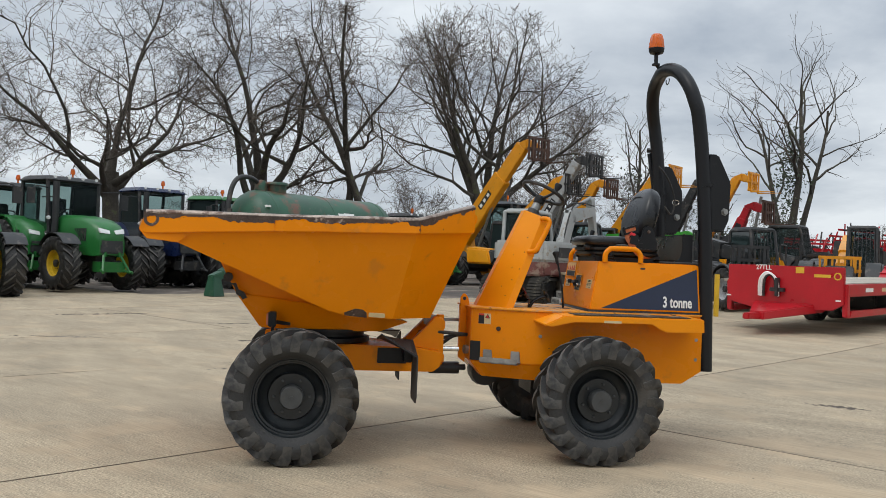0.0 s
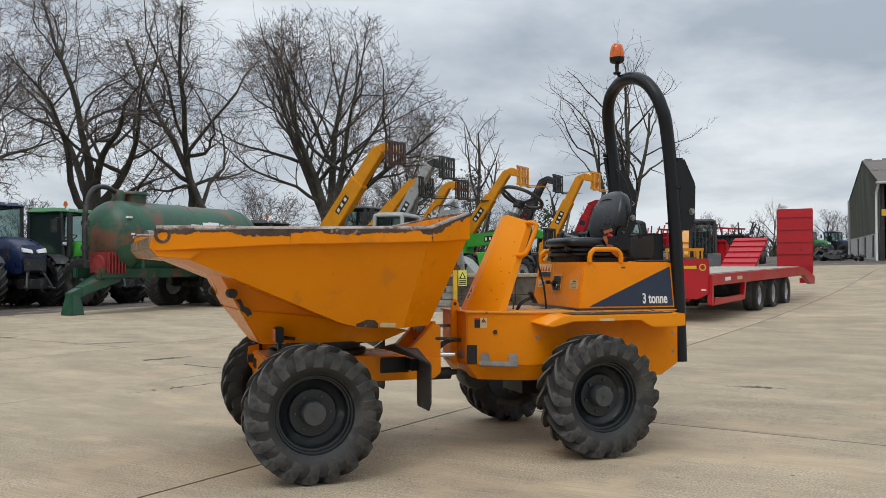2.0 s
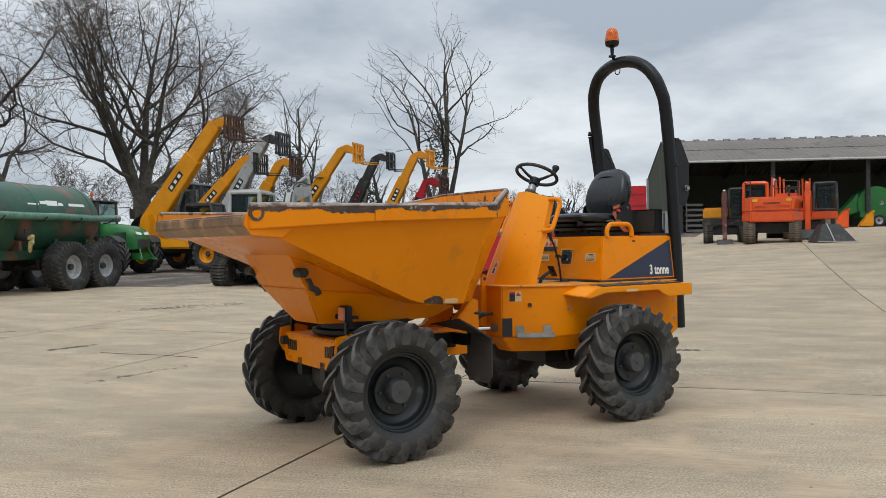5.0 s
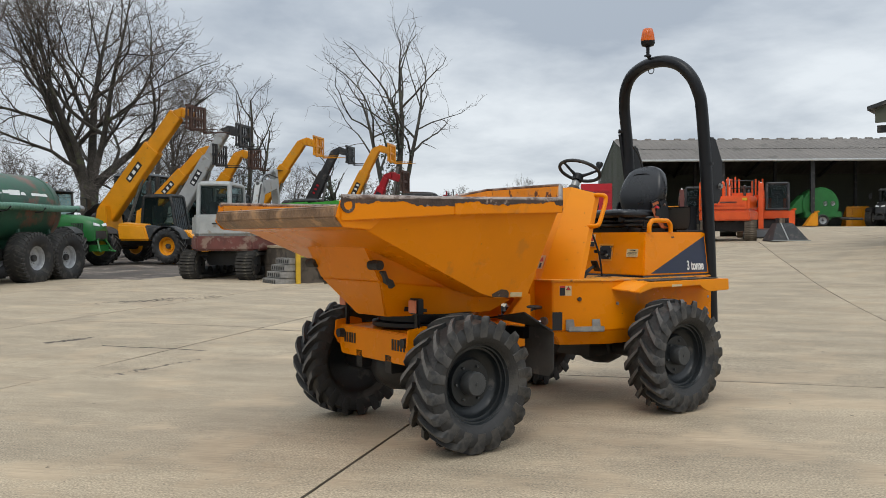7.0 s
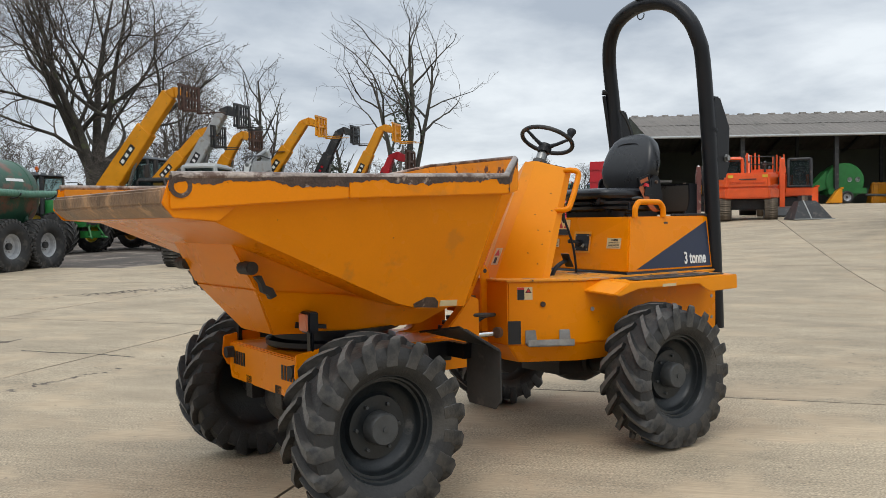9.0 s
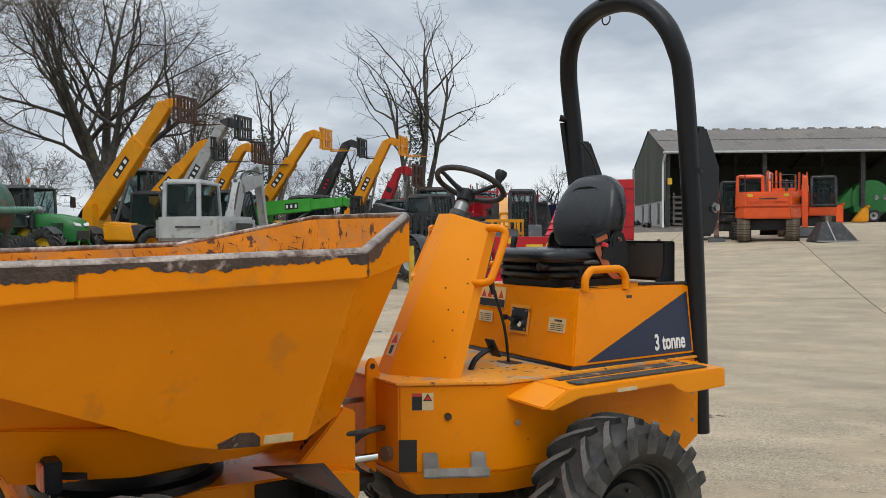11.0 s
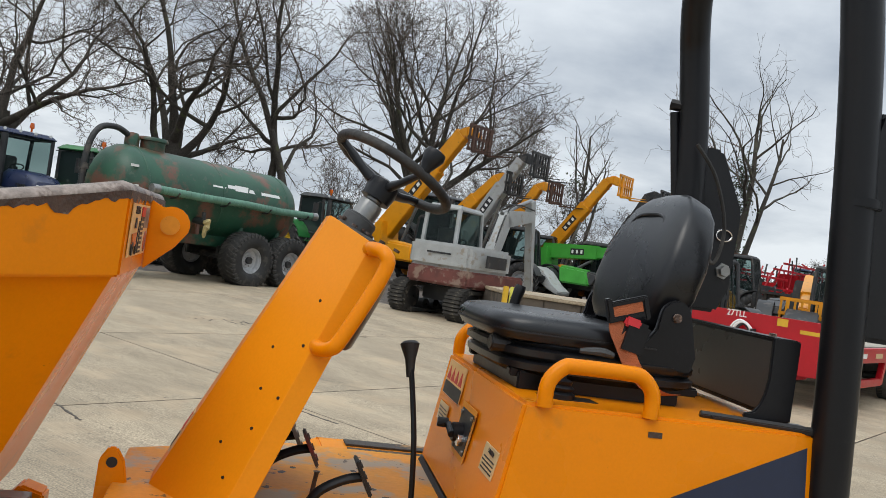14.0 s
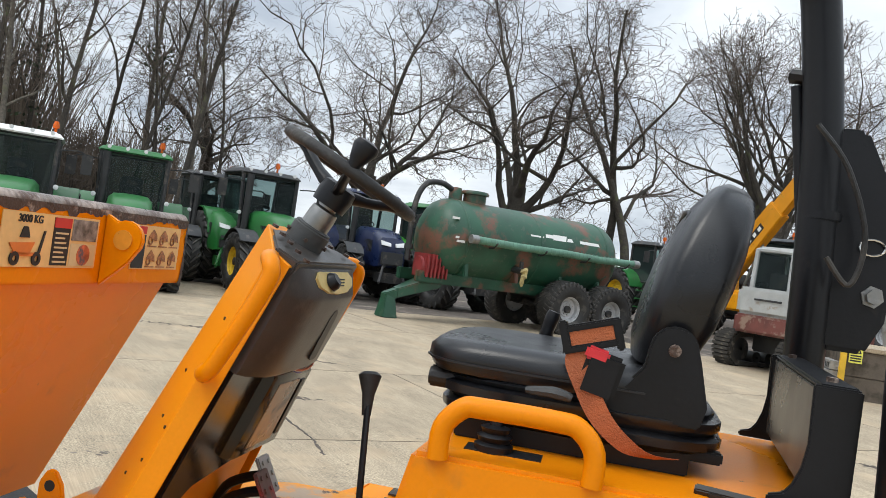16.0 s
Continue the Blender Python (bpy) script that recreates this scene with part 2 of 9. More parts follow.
def lettering(name, text, height, material, parent, m, squeeze=0.8, bold=0.02, label=""):
    cu = bpy.data.curves.new("lettering", "FONT")
    cu.body, cu.size, cu.extrude, cu.offset, cu.align_x = text, height / 0.7, 0.001, bold * height, "CENTER"
    tmp = bpy.data.objects.new("lettering", cu)
    me = bpy.data.meshes.new_from_object(tmp)
    bpy.data.objects.remove(tmp)
    me.transform(m @ Matrix.Diagonal((squeeze, 1, 1, 1)))
    me.materials.clear()
    me.materials.append(material)
    ob = new(name, me)
    ob.parent = parent
    if label:
        tagged(ob, label)
    return ob


def arc(c, r, a0, a1, n, plane="xz", off=0.0):
    out = []
    for i in range(n + 1):
        a = radians(a0 + (a1 - a0) * i / n)
        p, q = c[0] + r * math.cos(a), c[1] + r * math.sin(a)
        out.append({"xz": (p, off, q), "yz": (off, p, q), "xy": (p, q, off)}[plane])
    return out


def smooth_path(pts, per=6):
    """A Catmull-Rom curve through the points."""
    pts = [Vector(p) for p in pts]
    out = []
    for i in range(len(pts) - 1):
        p0, p1, p2, p3 = pts[max(i - 1, 0)], pts[i], pts[i + 1], pts[min(i + 2, len(pts) - 1)]
        for k in range(per):
            t = k / per
            out.append(0.5 * (2 * p1 + (p2 - p0) * t + (2 * p0 - 5 * p1 + 4 * p2 - p3) * t * t + (3 * p1 - p0 - 3 * p2 + p3) * t ** 3))
    return out + [pts[-1]]


# ---- the dumper ----
REAR = pose(0.996, 6.817, 0, 0, 0, 12.6)
FRONT = REAR.inverted() @ pose(-0.936, 6.36, 0, 0, 0, 12.6)
# the skip is swung a little on its turntable
SKIP = FRONT @ pose(0.18, -0.02, 0, 0, 0, 4.0) @ pose(-0.18, 0, 0)
rng = random.Random(5)


def tyre_carcass(radius, width, rim_r, lug_h):
    """The carcass of a tyre round the y axis."""
    w, rc = width / 2, radius - lug_h
    prof = [(rim_r, -w * 0.72), (rim_r + 0.012, -w * 0.80), (rim_r + 0.3 * (rc - rim_r), -w * 0.98), (rim_r + 0.6 * (rc - rim_r), -w), (rc * 0.965, -w * 0.90), (rc * 0.99, -w * 0.72), (rc, -w * 0.35), (rc + 0.004, 0)]
    return Shape().lathe(prof + [(r, -h) for r, h in prof[-2::-1]], 48)


def tread_bar(s, radius, width, lugs, lug_h, side, a0):
    """One slanting bar of an agricultural tread, from the middle over the shoulder."""
    w, rc, step = width / 2, radius - lug_h, 2 * math.pi / lugs

    def pt(a, h, r):
        return (r * math.cos(a), h, r * math.sin(a))

    # along the bar: place across, lead, drop at the shoulder, half width at the top and at the foot
    stations = [(0.02, 0.00, 0.0, 0.10, 0.15), (0.40, 0.34, 0.0, 0.11, 0.16), (0.76, 0.64, -0.002, 0.13, 0.19), (0.93, 0.79, -0.010, 0.17, 0.24), (1.00, 0.86, -0.036, 0.22, 0.30), (1.005, 0.90, -0.072, 0.25, 0.35)]
    rings = []
    for k, (hw, da, drop, ht, hf) in enumerate(stations):
        a = a0 + da * step * 1.25
        top = radius + drop - (0.004 if k == 0 else 0)
        base = rc + drop * 1.15 - 0.012
        h, hb = side * w * hw, side * w * min(hw, 0.95)
        if k == len(stations) - 1:
            top = base
        rings.append([pt(a - hf * step, hb, base), pt(a - ht * step, h, top), pt(a + ht * step, h, top), pt(a + hf * step, hb, base)])
    k0 = len(s.v)
    s.v += [Vector(p) for ring in rings for p in ring]
    for r in range(len(rings) - 1):
        for k in range(4):
            p, q = k0 + r * 4 + k, k0 + r * 4 + (k + 1) % 4
            s.f.append((p, q, q + 4, p + 4))
    s.f.append((k0, k0 + 1, k0 + 2, k0 + 3))
    e = k0 + (len(rings) - 1) * 4
    s.f.append((e + 3, e + 2, e + 1, e))
    return s


def bolt_ring(parent, n, r, y, size, material, name="wheel_nut"):
    first = None
    for i in range(n):
        a = 2 * math.pi * (i + 0.25) / n
        m = pose(r * math.cos(a), y, r * math.sin(a))
        if first is None:
            first = Shape().lathe([(0, -size * 0.8), (size * 0.7, -size * 0.8), (size, -size * 0.6), (size, size)], 6).done(name, material, parent)
            first.matrix_basis = m
        else:
            o = new(name, first.data)
            o.parent, o.matrix_basis = parent, m


def wheel(parent, m, radius, width, rim_r, lugs, lug_h, tyre_mat, rim_mat, hub_mat, dish=0.09, nuts=6, hub_r=0.085, tread_mat=None, bars=False):
    """A wheel whose outer face looks along -y: rim as the part, tyre, hub and nuts below it."""
    w = width / 2
    yo = -w * 0.74
    rim = Shape()
    rim.lathe([(rim_r + 0.012, yo - 0.008), (rim_r + 0.014, yo), (rim_r - 0.002, yo + 0.003), (rim_r - 0.010, yo + 0.020), (rim_r - 0.018, yo + 0.021), (rim_r - 0.022, yo + 0.046), (rim_r - 0.034, yo + 0.048), (rim_r - 0.040, yo + 0.07), (rim_r - 0.05, yo + dish), (rim_r * 0.62, yo + dish + 0.02),
               (rim_r * 0.58, yo + dish - 0.005), (0.02, yo + dish - 0.005), (0.0, yo + dish)], 40)
    rim.lathe([(0, w * 0.5), (rim_r - 0.03, w * 0.5), (rim_r + 0.01, w * 0.74)], 40)
    ob = rim.done("wheel", rim_mat, parent, smooth=True)
    ob.matrix_basis = m
    step = 2 * math.pi / lugs

    def dusty(me):
        for f in me.polygons:
            if math.hypot(f.center.x, f.center.z) > radius - 0.010:
                f.material_index = 1
        return me

    ty = tyre_carcass(radius, width, rim_r, lug_h)
    mats = [tyre_mat, tread_mat or tyre_mat]
    if bars:
        for side in (-1, 1):
            me = dusty(tread_bar(Shape(), radius, width, lugs, lug_h, side, 0).mesh("tread_bar", mats, smooth=True))
            for i in range(lugs):
                o = new("tread_bar", me)
                o.parent, o.matrix_basis = ob, Matrix.Rotation(-step * (i + (0.5 if side > 0 else 0.0)), 4, "Y")
    else:
        for side in (-1, 1):
            for i in range(lugs):
                tread_bar(ty, radius, width, lugs, lug_h, side, step * (i + (0.5 if side > 0 else 0.0)))
    t = new("tyre", dusty(ty.mesh("tyre", mats, smooth=True)))
    t.parent = ob
    hub = Shape()
    hub.lathe([(0, -0.050), (0.012, -0.050), (0.012, -0.046), (hub_r * 0.90, -0.047), (hub_r, -0.038), (hub_r * 1.02, 0.02), (hub_r * 1.06, 0.06)], 28, (0, yo + dish - 0.03, 0))
    hub.done("hub", hub_mat, ob, smooth=True)
    bolt_ring(ob, nuts, hub_r * 1.5, yo + dish - 0.012, 0.009, hub_mat)
    return ob


def build_dumper():
    d = thing("dumper", "orange-yellow swivel-skip site dumper with black roll bar on concrete", "dumper", REAR)

    # wheels
    w1 = wheel(d, pose(0, -0.755, 0.416), 0.416, 0.29, 0.243, 18, 0.034, RUBBER, RIMBLK, HUBGREY, hub_r=0.073, tread_mat=LUGTOP, bars=True)
    again(w1, d, pose(0, 0.755, 0.416, 0, 0, 180))
    again(w1, d, FRONT @ pose(0, -0.755, 0.416, 0, 14, 0))
    again(w1, d, FRONT @ pose(0.02, 0.66, 0.416, 0, 40, 180))

    # ---- front half (runs along FRONT) ----
    f = FRONT
    frame_f = Shape(f)
    frame_f.prism([(-0.14, 0.52), (0.95, 0.52), (1.0, 0.56), (1.0, 0.66), (0.86, 0.68), (0.30, 0.70), (-0.14, 0.69)], -0.29, 0.29)
    for y in (-0.20, 0.13):
        frame_f.prism([(0.62, 0.60), (1.0, 0.54), (1.03, 0.60), (1.03, 0.88), (0.97, 0.90), (0.90, 0.82), (0.78, 0.70), (0.62, 0.68)], y, y + 0.07)
    frame_f.done("front_frame", YELLOW, d, bevel=0.006)
    fb = f @ pose(0.10, 0, 0)
    bump = Shape(fb).prism([(-0.42, 0.49), (0.42, 0.49), (0.45, 0.56), (0.45, 0.685), (-0.45, 0.685), (-0.45, 0.56)], -0.30, -0.27, "x")
    bump.box(-0.29, -0.02, -0.45, 0.45, 0.67, 0.69)
    bumper = bump.done("front_bumper", YELLOW, d, bevel=0.006)
    for side in (-1, 1):
        for k in range(5):
            # uncut bumper: black bars give the shade of the vent slots
            Shape(fb).lathe([(0.0, -0.003), (0.009, -0.003), (0.009, 0.0)], 8, (-0.302, side * 0.30 + (k - 2) * 0.032, 0.615), "x").box(-0.3045, -0.3005, side * 0.30 + (k - 2) * 0.032 - 0.009, side * 0.30 + (k - 2) * 0.032 + 0.009, 0.575, 0.645).done("vent_slot", BLKDEC_HOLE, bumper)
        # end bracket and indicator lamp on its post
        br = Shape(fb).prism([(-0.31, 0.56), (-0.20, 0.52), (-0.12, 0.60), (-0.12, 0.72), (-0.20, 0.74), (-0.33, 0.72), (-0.34, 0.62)], side * 0.445 - 0.008, side * 0.445 + 0.008)
        br.done("end_bracket", YELLOW, bumper, bevel=0.004)
        Shape(fb).lathe([(0, -0.02), (0.03, -0.02), (0.032, 0.02), (0, 0.02)], 16, (-0.32, side * 0.395, 0.635), "x").done("rubber_stop", RUBBER, bumper, smooth=True)
        post = Shape(fb).box(-0.255, -0.235, side * 0.43 - 0.022, side * 0.43 + 0.022, 0.67, 0.83)
        post.box(-0.275, -0.225, side * 0.43 - 0.047, side * 0.43 + 0.047, 0.815, 0.915)
        lamp = post.done("indicator_lamp", BLACKP, d, bevel=0.006)
        Shape(fb).box(-0.287, -0.274, side * 0.43 - 0.039, side * 0.43 + 0.039, 0.825, 0.905).done("lens", LAMPLENS, lamp, "orange-red rectangular lens", bevel=0.004)
    ax = Shape(f).tube([(0, -0.66, 0.43), (0, -0.2, 0.43)], 0.075, 16).tube([(0, 0.2, 0.43), (0, 0.66, 0.43)], 0.075, 16)
    ax.lathe([(0.0, -0.22), (0.10, -0.2), (0.15, -0.1), (0.16, 0.0), (0.15, 0.1), (0.10, 0.2), (0, 0.22)], 20, (0.0, 0, 0.43))
    ax.box(-0.2, 0.2, -0.22, -0.14, 0.42, 0.54).box(-0.2, 0.2, 0.14, 0.22, 0.42, 0.54)
    ax.done("front_axle", CHARCOAL, d, bevel=0.004)
    # turntable
    tt = Shape(f).lathe([(0, 0.70), (0.33, 0.70), (0.34, 0.71), (0.34, 0.735), (0.30, 0.745), (0.30, 0.775), (0.36, 0.78), (0.36, 0.80), (0, 0.80)], 40, (0.18, -0.02, 0), "z")
    tt.done("turntable", BLACKP, d, smooth=True)

    sk_at, sk_lip, sk_rear = SKIP, SKIP @ pose(-0.07, 0, 0), SKIP @ pose(1.188, 0, 0.005, 0, 0, -3.4) @ pose(-1.128, 0, 0)
    # skip pedestal
    ped = Shape(sk_at)
    low = [(-0.25, -0.16, 0.79), (-0.25, 0.16, 0.79), (0.10, 0.34, 0.79), (0.55, 0.30, 0.79), (0.55, -0.30, 0.79), (0.10, -0.34, 0.79)]
    high = [(-0.42, -0.33, 1.03), (-0.42, 0.33, 1.03), (0.02, 0.40, 0.98), (0.75, 0.30, 0.86), (0.75, -0.30, 0.86), (0.02, -0.40, 0.98)]
    ped.hexa(low, high)
    ped.hexa([(-0.42, -0.33, 1.03), (-0.42, 0.33, 1.03), (0.20, 0.36, 0.90), (0.20, -0.36, 0.90)], [(-0.54, -0.33, 1.255), (-0.54, 0.33, 1.255), (0.22, 0.40, 0.942), (0.22, -0.40, 0.942)])
    pedestal = ped.done("skip_pedestal", YELLOW, d, bevel=0.008)
    for side in (-1, 1):
        Shape(sk_at).tube([(-0.47, side * 0.30, 1.13), (-0.47, side * 0.405, 1.13)], 0.030, 14).done("pivot_pin", RUBBER, pedestal, "greasy black pivot pin", bevel=0.004)
        Shape(sk_at).prism([(-0.45, 1.09), (-0.42, 1.095), (-0.40, 1.05), (-0.365, 1.035), (-0.345, 1.00), (-0.375, 0.985), (-0.385, 1.005), (-0.415, 1.02), (-0.425, 1.06)], side * 0.36 - 0.030, side * 0.36 + 0.001).done("grease_smear", RUBBER, pedestal)
        # black plate laid on for the shade of the pedestal slot
        Shape(sk_at).plate([(-0.20, side * 0.30, 0.86), (-0.06, side * 0.345, 0.84), (-0.06, side * 0.345, 0.82), (-0.20, side * 0.29, 0.83)], 0.01).done("slot", BLKDEC_HOLE, pedestal)
    # ---- skip ----
    A2, B2, C2 = (-0.93, -0.695, 1.40), (0.69, -0.79, 1.47), (1.15, -0.388, 1.49)
    U1, U2, U3, U4, U5 = (-0.77, -0.68, 1.338), (0.16, -0.605, 0.945), (0.31, -0.60, 0.905), (0.585, -0.607, 0.90), (0.90, -0.29, 0.89)
    A1 = (-0.92, -0.695, 1.355)
    pts, faces = [], []

    def idx(p):
        pts.append(p)
        return len(pts) - 1

    near = {k: idx(p) for k, p in zip("A2 B2 C2 U1 U2 U3 U4 U5 A1".split(), (A2, B2, C2, U1, U2, U3, U4, U5, A1))}
    far = {k: idx((p[0], -p[1], p[2])) for k, p in zip("A2 B2 C2 U1 U2 U3 U4 U5 A1".split(), (A2, B2, C2, U1, U2, U3, U4, U5, A1))}
    for k, dx in (("C2", 0.03), ("U5", 0.035)):
        x, y, z = pts[far[k]]
        pts[far[k]] = (x + dx, y, z)
    for q in (near, far):
        faces += [(q["A1"], q["U1"], q["A2"]), (q["A2"], q["U1"], q["U2"], q["U3"], q["U4"], q["B2"]), (q["B2"], q["U4"], q["U5"], q["C2"])]
    for a, b in (("A1", "U1"), ("U1", "U2"), ("U2", "U3"), ("U3", "U4"), ("U4", "U5"), ("U5", "C2")):
        faces.append((near[a], near[b], far[b], far[a]))
    sk = Shape(sk_at).add(pts, faces)
    me = sk.mesh("skip", [YELLOW, SKIP_IN])
    skip = new("skip", me)
    skip.parent = d
    tagged(skip, "orange-yellow steel tipping skip with a chipped rim")
    so = skip.modifiers.new("thickness", "SOLIDIFY")
    so.thickness, so.offset, so.material_offset = 0.012, -1, 1
    # rim band with its chipped bare edge
    path = [(-0.97, -0.725, 1.385, 1.515), (-0.20, -0.775, 1.43, 1.522), (0.70, -0.825, 1.455, 1.54), (1.188, -0.414, 1.488, 1.667)]
    path += [(x, -y, a, b) for x, y, a, b in path[::-1]]
    # the rear of the rim is pushed a little out of square
    path[3], path[4] = (1.163, -0.414, 1.488, 1.667), (1.213, 0.414, 1.488, 1.667)
    band, edge, lining, marks = Shape(sk_at), Shape(sk_at), Shape(sk_at), Shape(sk_at)
    bar_at = []
    inward, lined = [], []
    for i, (x, y, a, b) in enumerate(path):
        c = Vector((0.1 - x, -y)).normalized() * 0.032
        inward.append((x + c.x, y + c.y))
        lined.append((x + c.x * 1.2, y + c.y * 1.2))
    for i in range(len(path) - 1):
        (x0, y0, a0, b0), (x1, y1, a1, b1) = path[i], path[i + 1]
        (p0, q0), (p1, q1) = inward[i], inward[i + 1]
        band.hexa([(x0, y0, a0), (x1, y1, a1), (p1, q1, a1), (p0, q0, a0)], [(x0, y0, b0), (x1, y1, b1), (p1, q1, b1), (p0, q0, b0)])
        (g0, h0), (g1, h1) = lined[i], lined[i + 1]
        lining.plate([(g0, h0, a0 + 0.004), (g1, h1, a1 + 0.004), (g1, h1, b1 - 0.004), (g0, h0, b0 - 0.004)], 0.006)
        d2 = Vector((x1 - x0, y1 - y0))
        out = Vector((d2.y, -d2.x)).normalized()
        length = d2.length
        n = max(4, int(length / 0.009))
        ragged = []
        level, aim = 0.022, 0.022
        for k in range(n + 1):
            t = k / n
            if rng.random() < 0.10:
                aim = rng.choice((0.014, 0.018, 0.022, 0.026, 0.034, 0.042))
            level = min(0.055, max(0.012, level + (aim - level) * 0.45 + rng.uniform(-0.005, 0.005)))
            if i == 3:
                level = min(level, 0.024)
            ragged.append((x0 + (x1 - x0) * t + out.x * 0.0015, y0 + (y1 - y0) * t + out.y * 0.0015, b0 + (b1 - b0) * t, level))
        for k in range(n):
            a, c = ragged[k], ragged[k + 1]
            edge.add([(a[0], a[1], a[2] - a[3]), (c[0], c[1], c[2] - c[3]), (c[0], c[1], c[2]), (a[0], a[1], a[2])], [(0, 1, 2, 3)])
        if i in (2, 4):
            n_c, w_c = 14, 0.004
            for k in range(n_c):
                z0, z1 = b0 - (b0 - a0) * k / n_c, b0 - (b0 - a0) * (k + 1) / n_c
                w_n = max(0.001, min(0.018, w_c + rng.uniform(-0.006, 0.006)))
                for s_x in (d2.normalized(), -(Vector(path[i][:2]) - Vector(path[i - 1][:2])).normalized()):
                    o2 = out if s_x.dot(d2) > 0 else Vector((-s_x.y, s_x.x))
                    edge.add([(x0 + o2.x * 0.002, y0 + o2.y * 0.002, z0), (x0 + s_x.x * w_c + o2.x * 0.002, y0 + s_x.y * w_c + o2.y * 0.002, z0), (x0 + s_x.x * w_n + o2.x * 0.002, y0 + s_x.y * w_n + o2.y * 0.002, z1), (x0 + o2.x * 0.002, y0 + o2.y * 0.002, z1)], [(0, 1, 2, 3)])
                w_c = w_n
        bar_at += [((x0 + p0) / 2, (y0 + q0) / 2, b0 + 0.002)] + [((x0 + p0 + (x1 + p1 - x0 - p0) * t) / 2, (y0 + q0 + (y1 + q1 - y0 - q0) * t) / 2, b0 + (b1 - b0) * t + 0.002 + rng.uniform(-0.0015, 0.0015)) for t in (0.12, 0.3, 0.5, 0.7, 0.88)]
        if i in (3, 4, 5):
            along = Vector((g1 - g0, h1 - h0, 0)).normalized()
            inn = Vector((-along.y, along.x, 0))
            for k in range(46 if i == 4 else 22):
                u, v = rng.random(), rng.uniform(0.12, 0.85)
                c = Vector((g0 + (g1 - g0) * u, h0 + (h1 - h0) * u, a0 + (a1 - a0) * u + (b0 - a0 + (b1 - b0 - a1 + a0) * u) * v)) + inn * 0.0075
                a, ln = rng.gauss(1.2, 0.5), rng.uniform(0.008, 0.035)
                d3 = along * math.cos(a) + Vector((0, 0, math.sin(a)))
                n3 = d3.cross(inn) * rng.uniform(0.001, 0.003)
                bend = n3 * rng.uniform(-2, 2)
                marks.add([c - d3 * ln, c + bend - n3, c + d3 * ln, c + bend + n3], [(0, 1, 2, 3)])
    rim_band = band.done("rim", YELLOW, skip, bevel=0.005)
    lining.done("rim_lining", SKIP_IN, rim_band, "scratched inner face of the rim")
    bar_at.append(((path[-1][0] + inward[-1][0]) / 2, (path[-1][1] + inward[-1][1]) / 2, path[-1][3] + 0.002))
    Shape(sk_at).tube(bar_at, 0.0175, 10, 0.7).done("rim_bar", RIMST, skip, "rounded rim bar scraped to bare steel", smooth=True)
    tagged(marks.done("scratches", WORN, rim_band, "dark scratches in the paint"), kind="stuff")
    edge.done("worn_edge", WORN, skip, "bare brown steel where the paint has chipped off")
    # pouring lip
    lip = Shape(sk_lip).prism([(-0.925, 1.405), (-0.86, 1.352), (-0.835, 1.37), (-0.85, 1.435), (-0.90, 1.475), (-0.925, 1.465)], -0.705, 0.705)
    lip.done("pouring_lip", LIPST, skip, "scraped bare steel pouring lip", bevel=0.008)
    for side in (-1, 1):
        Shape(sk_lip).lathe([(0.028, -0.006), (0.045, -0.006), (0.045, 0.006), (0.028, 0.006), (0.028, -0.006)], 20, (-0.855, side * 0.726, 1.475)).done("lifting_ring", WORN, skip, smooth=True)
        Shape(sk_lip).prism([(-0.925, 1.41), (-0.88, 1.355), (-0.70, 1.34), (-0.62, 1.40), (-0.80, 1.49), (-0.895, 1.50)], side * 0.712 - 0.005, side * 0.712 + 0.005).done("cheek_plate", YELLOW, skip, bevel=0.003)
    # rear lifting lug and decals on the rear of the band
    lug = Shape(sk_rear)
    prof = [(1.13, 1.48), (1.20, 1.545)] + [(1.185 + 0.045 * math.cos(radians(a)), 1.60 + 0.045 * math.sin(radians(a))) for a in range(-20, 121, 20)] + [(1.13, 1.655)]
    lug.prism(prof, -0.008, 0.009)
    lug_ob = lug.done("lifting_lug", YELLOW, skip, bevel=0.003)
    Shape(sk_rear).lathe([(0.0, -0.012), (0.024, -0.012), (0.024, 0.013), (0, 0.013)], 18, (1.182, 0, 1.597)).done("lug_hole", SKIP_IN, lug_ob, smooth=True)

    def decal(name, y0, y1, z0, z1, mat_, off=0.003, parent=skip, label=""):
        xs = lambda z: 1.1285 + off
        return Shape(sk_rear).box(xs(0) - 0.002, xs(0), y0, y1, z0, z1).done(name, mat_, parent, label)

    dl = decal("capacity_decal", -0.372, -0.034, 1.522, 1.637, DECALT, label="faded tan safety decal with small pictograms")
    decal("decal_panel", -0.205, -0.145, 1.527, 1.632, BLKDEC_HOLE, 0.0045, dl)
    decal("decal_header", -0.205, -0.145, 1.610, 1.632, REDDEC, 0.006, dl)
    print_grey = surf("decal_grey", (0.22, 0.20, 0.18), 0.5, vary=0.7, size=45, bump=0)
    print_red = surf("decal_red", (0.50, 0.12, 0.05), 0.5, vary=0.5, size=40, bump=0, stain=(0.10, 0.08, 0.10), amount=0.52, stain_size=30)
    print_orange = surf("decal_orange", (0.72, 0.19, 0.03), 0.5, bump=0)
    print_rust = surf("decal_rust", (0.36, 0.15, 0.06), 0.5, vary=0.6, size=120, bump=0)
    decal("pictogram", -0.137, -0.042, 1.584, 1.632, print_grey, 0.0045, dl)
    decal("pictogram", -0.137, -0.042, 1.527, 1.577, DECALW, 0.0045, dl)
    Shape(sk_rear).lathe([(0.0, 0.0), (0.024, 0.0), (0.024, 0.003), (0, 0.003)], 20, (1.1325, -0.088, 1.552), "x").done("pictogram", print_red, dl)
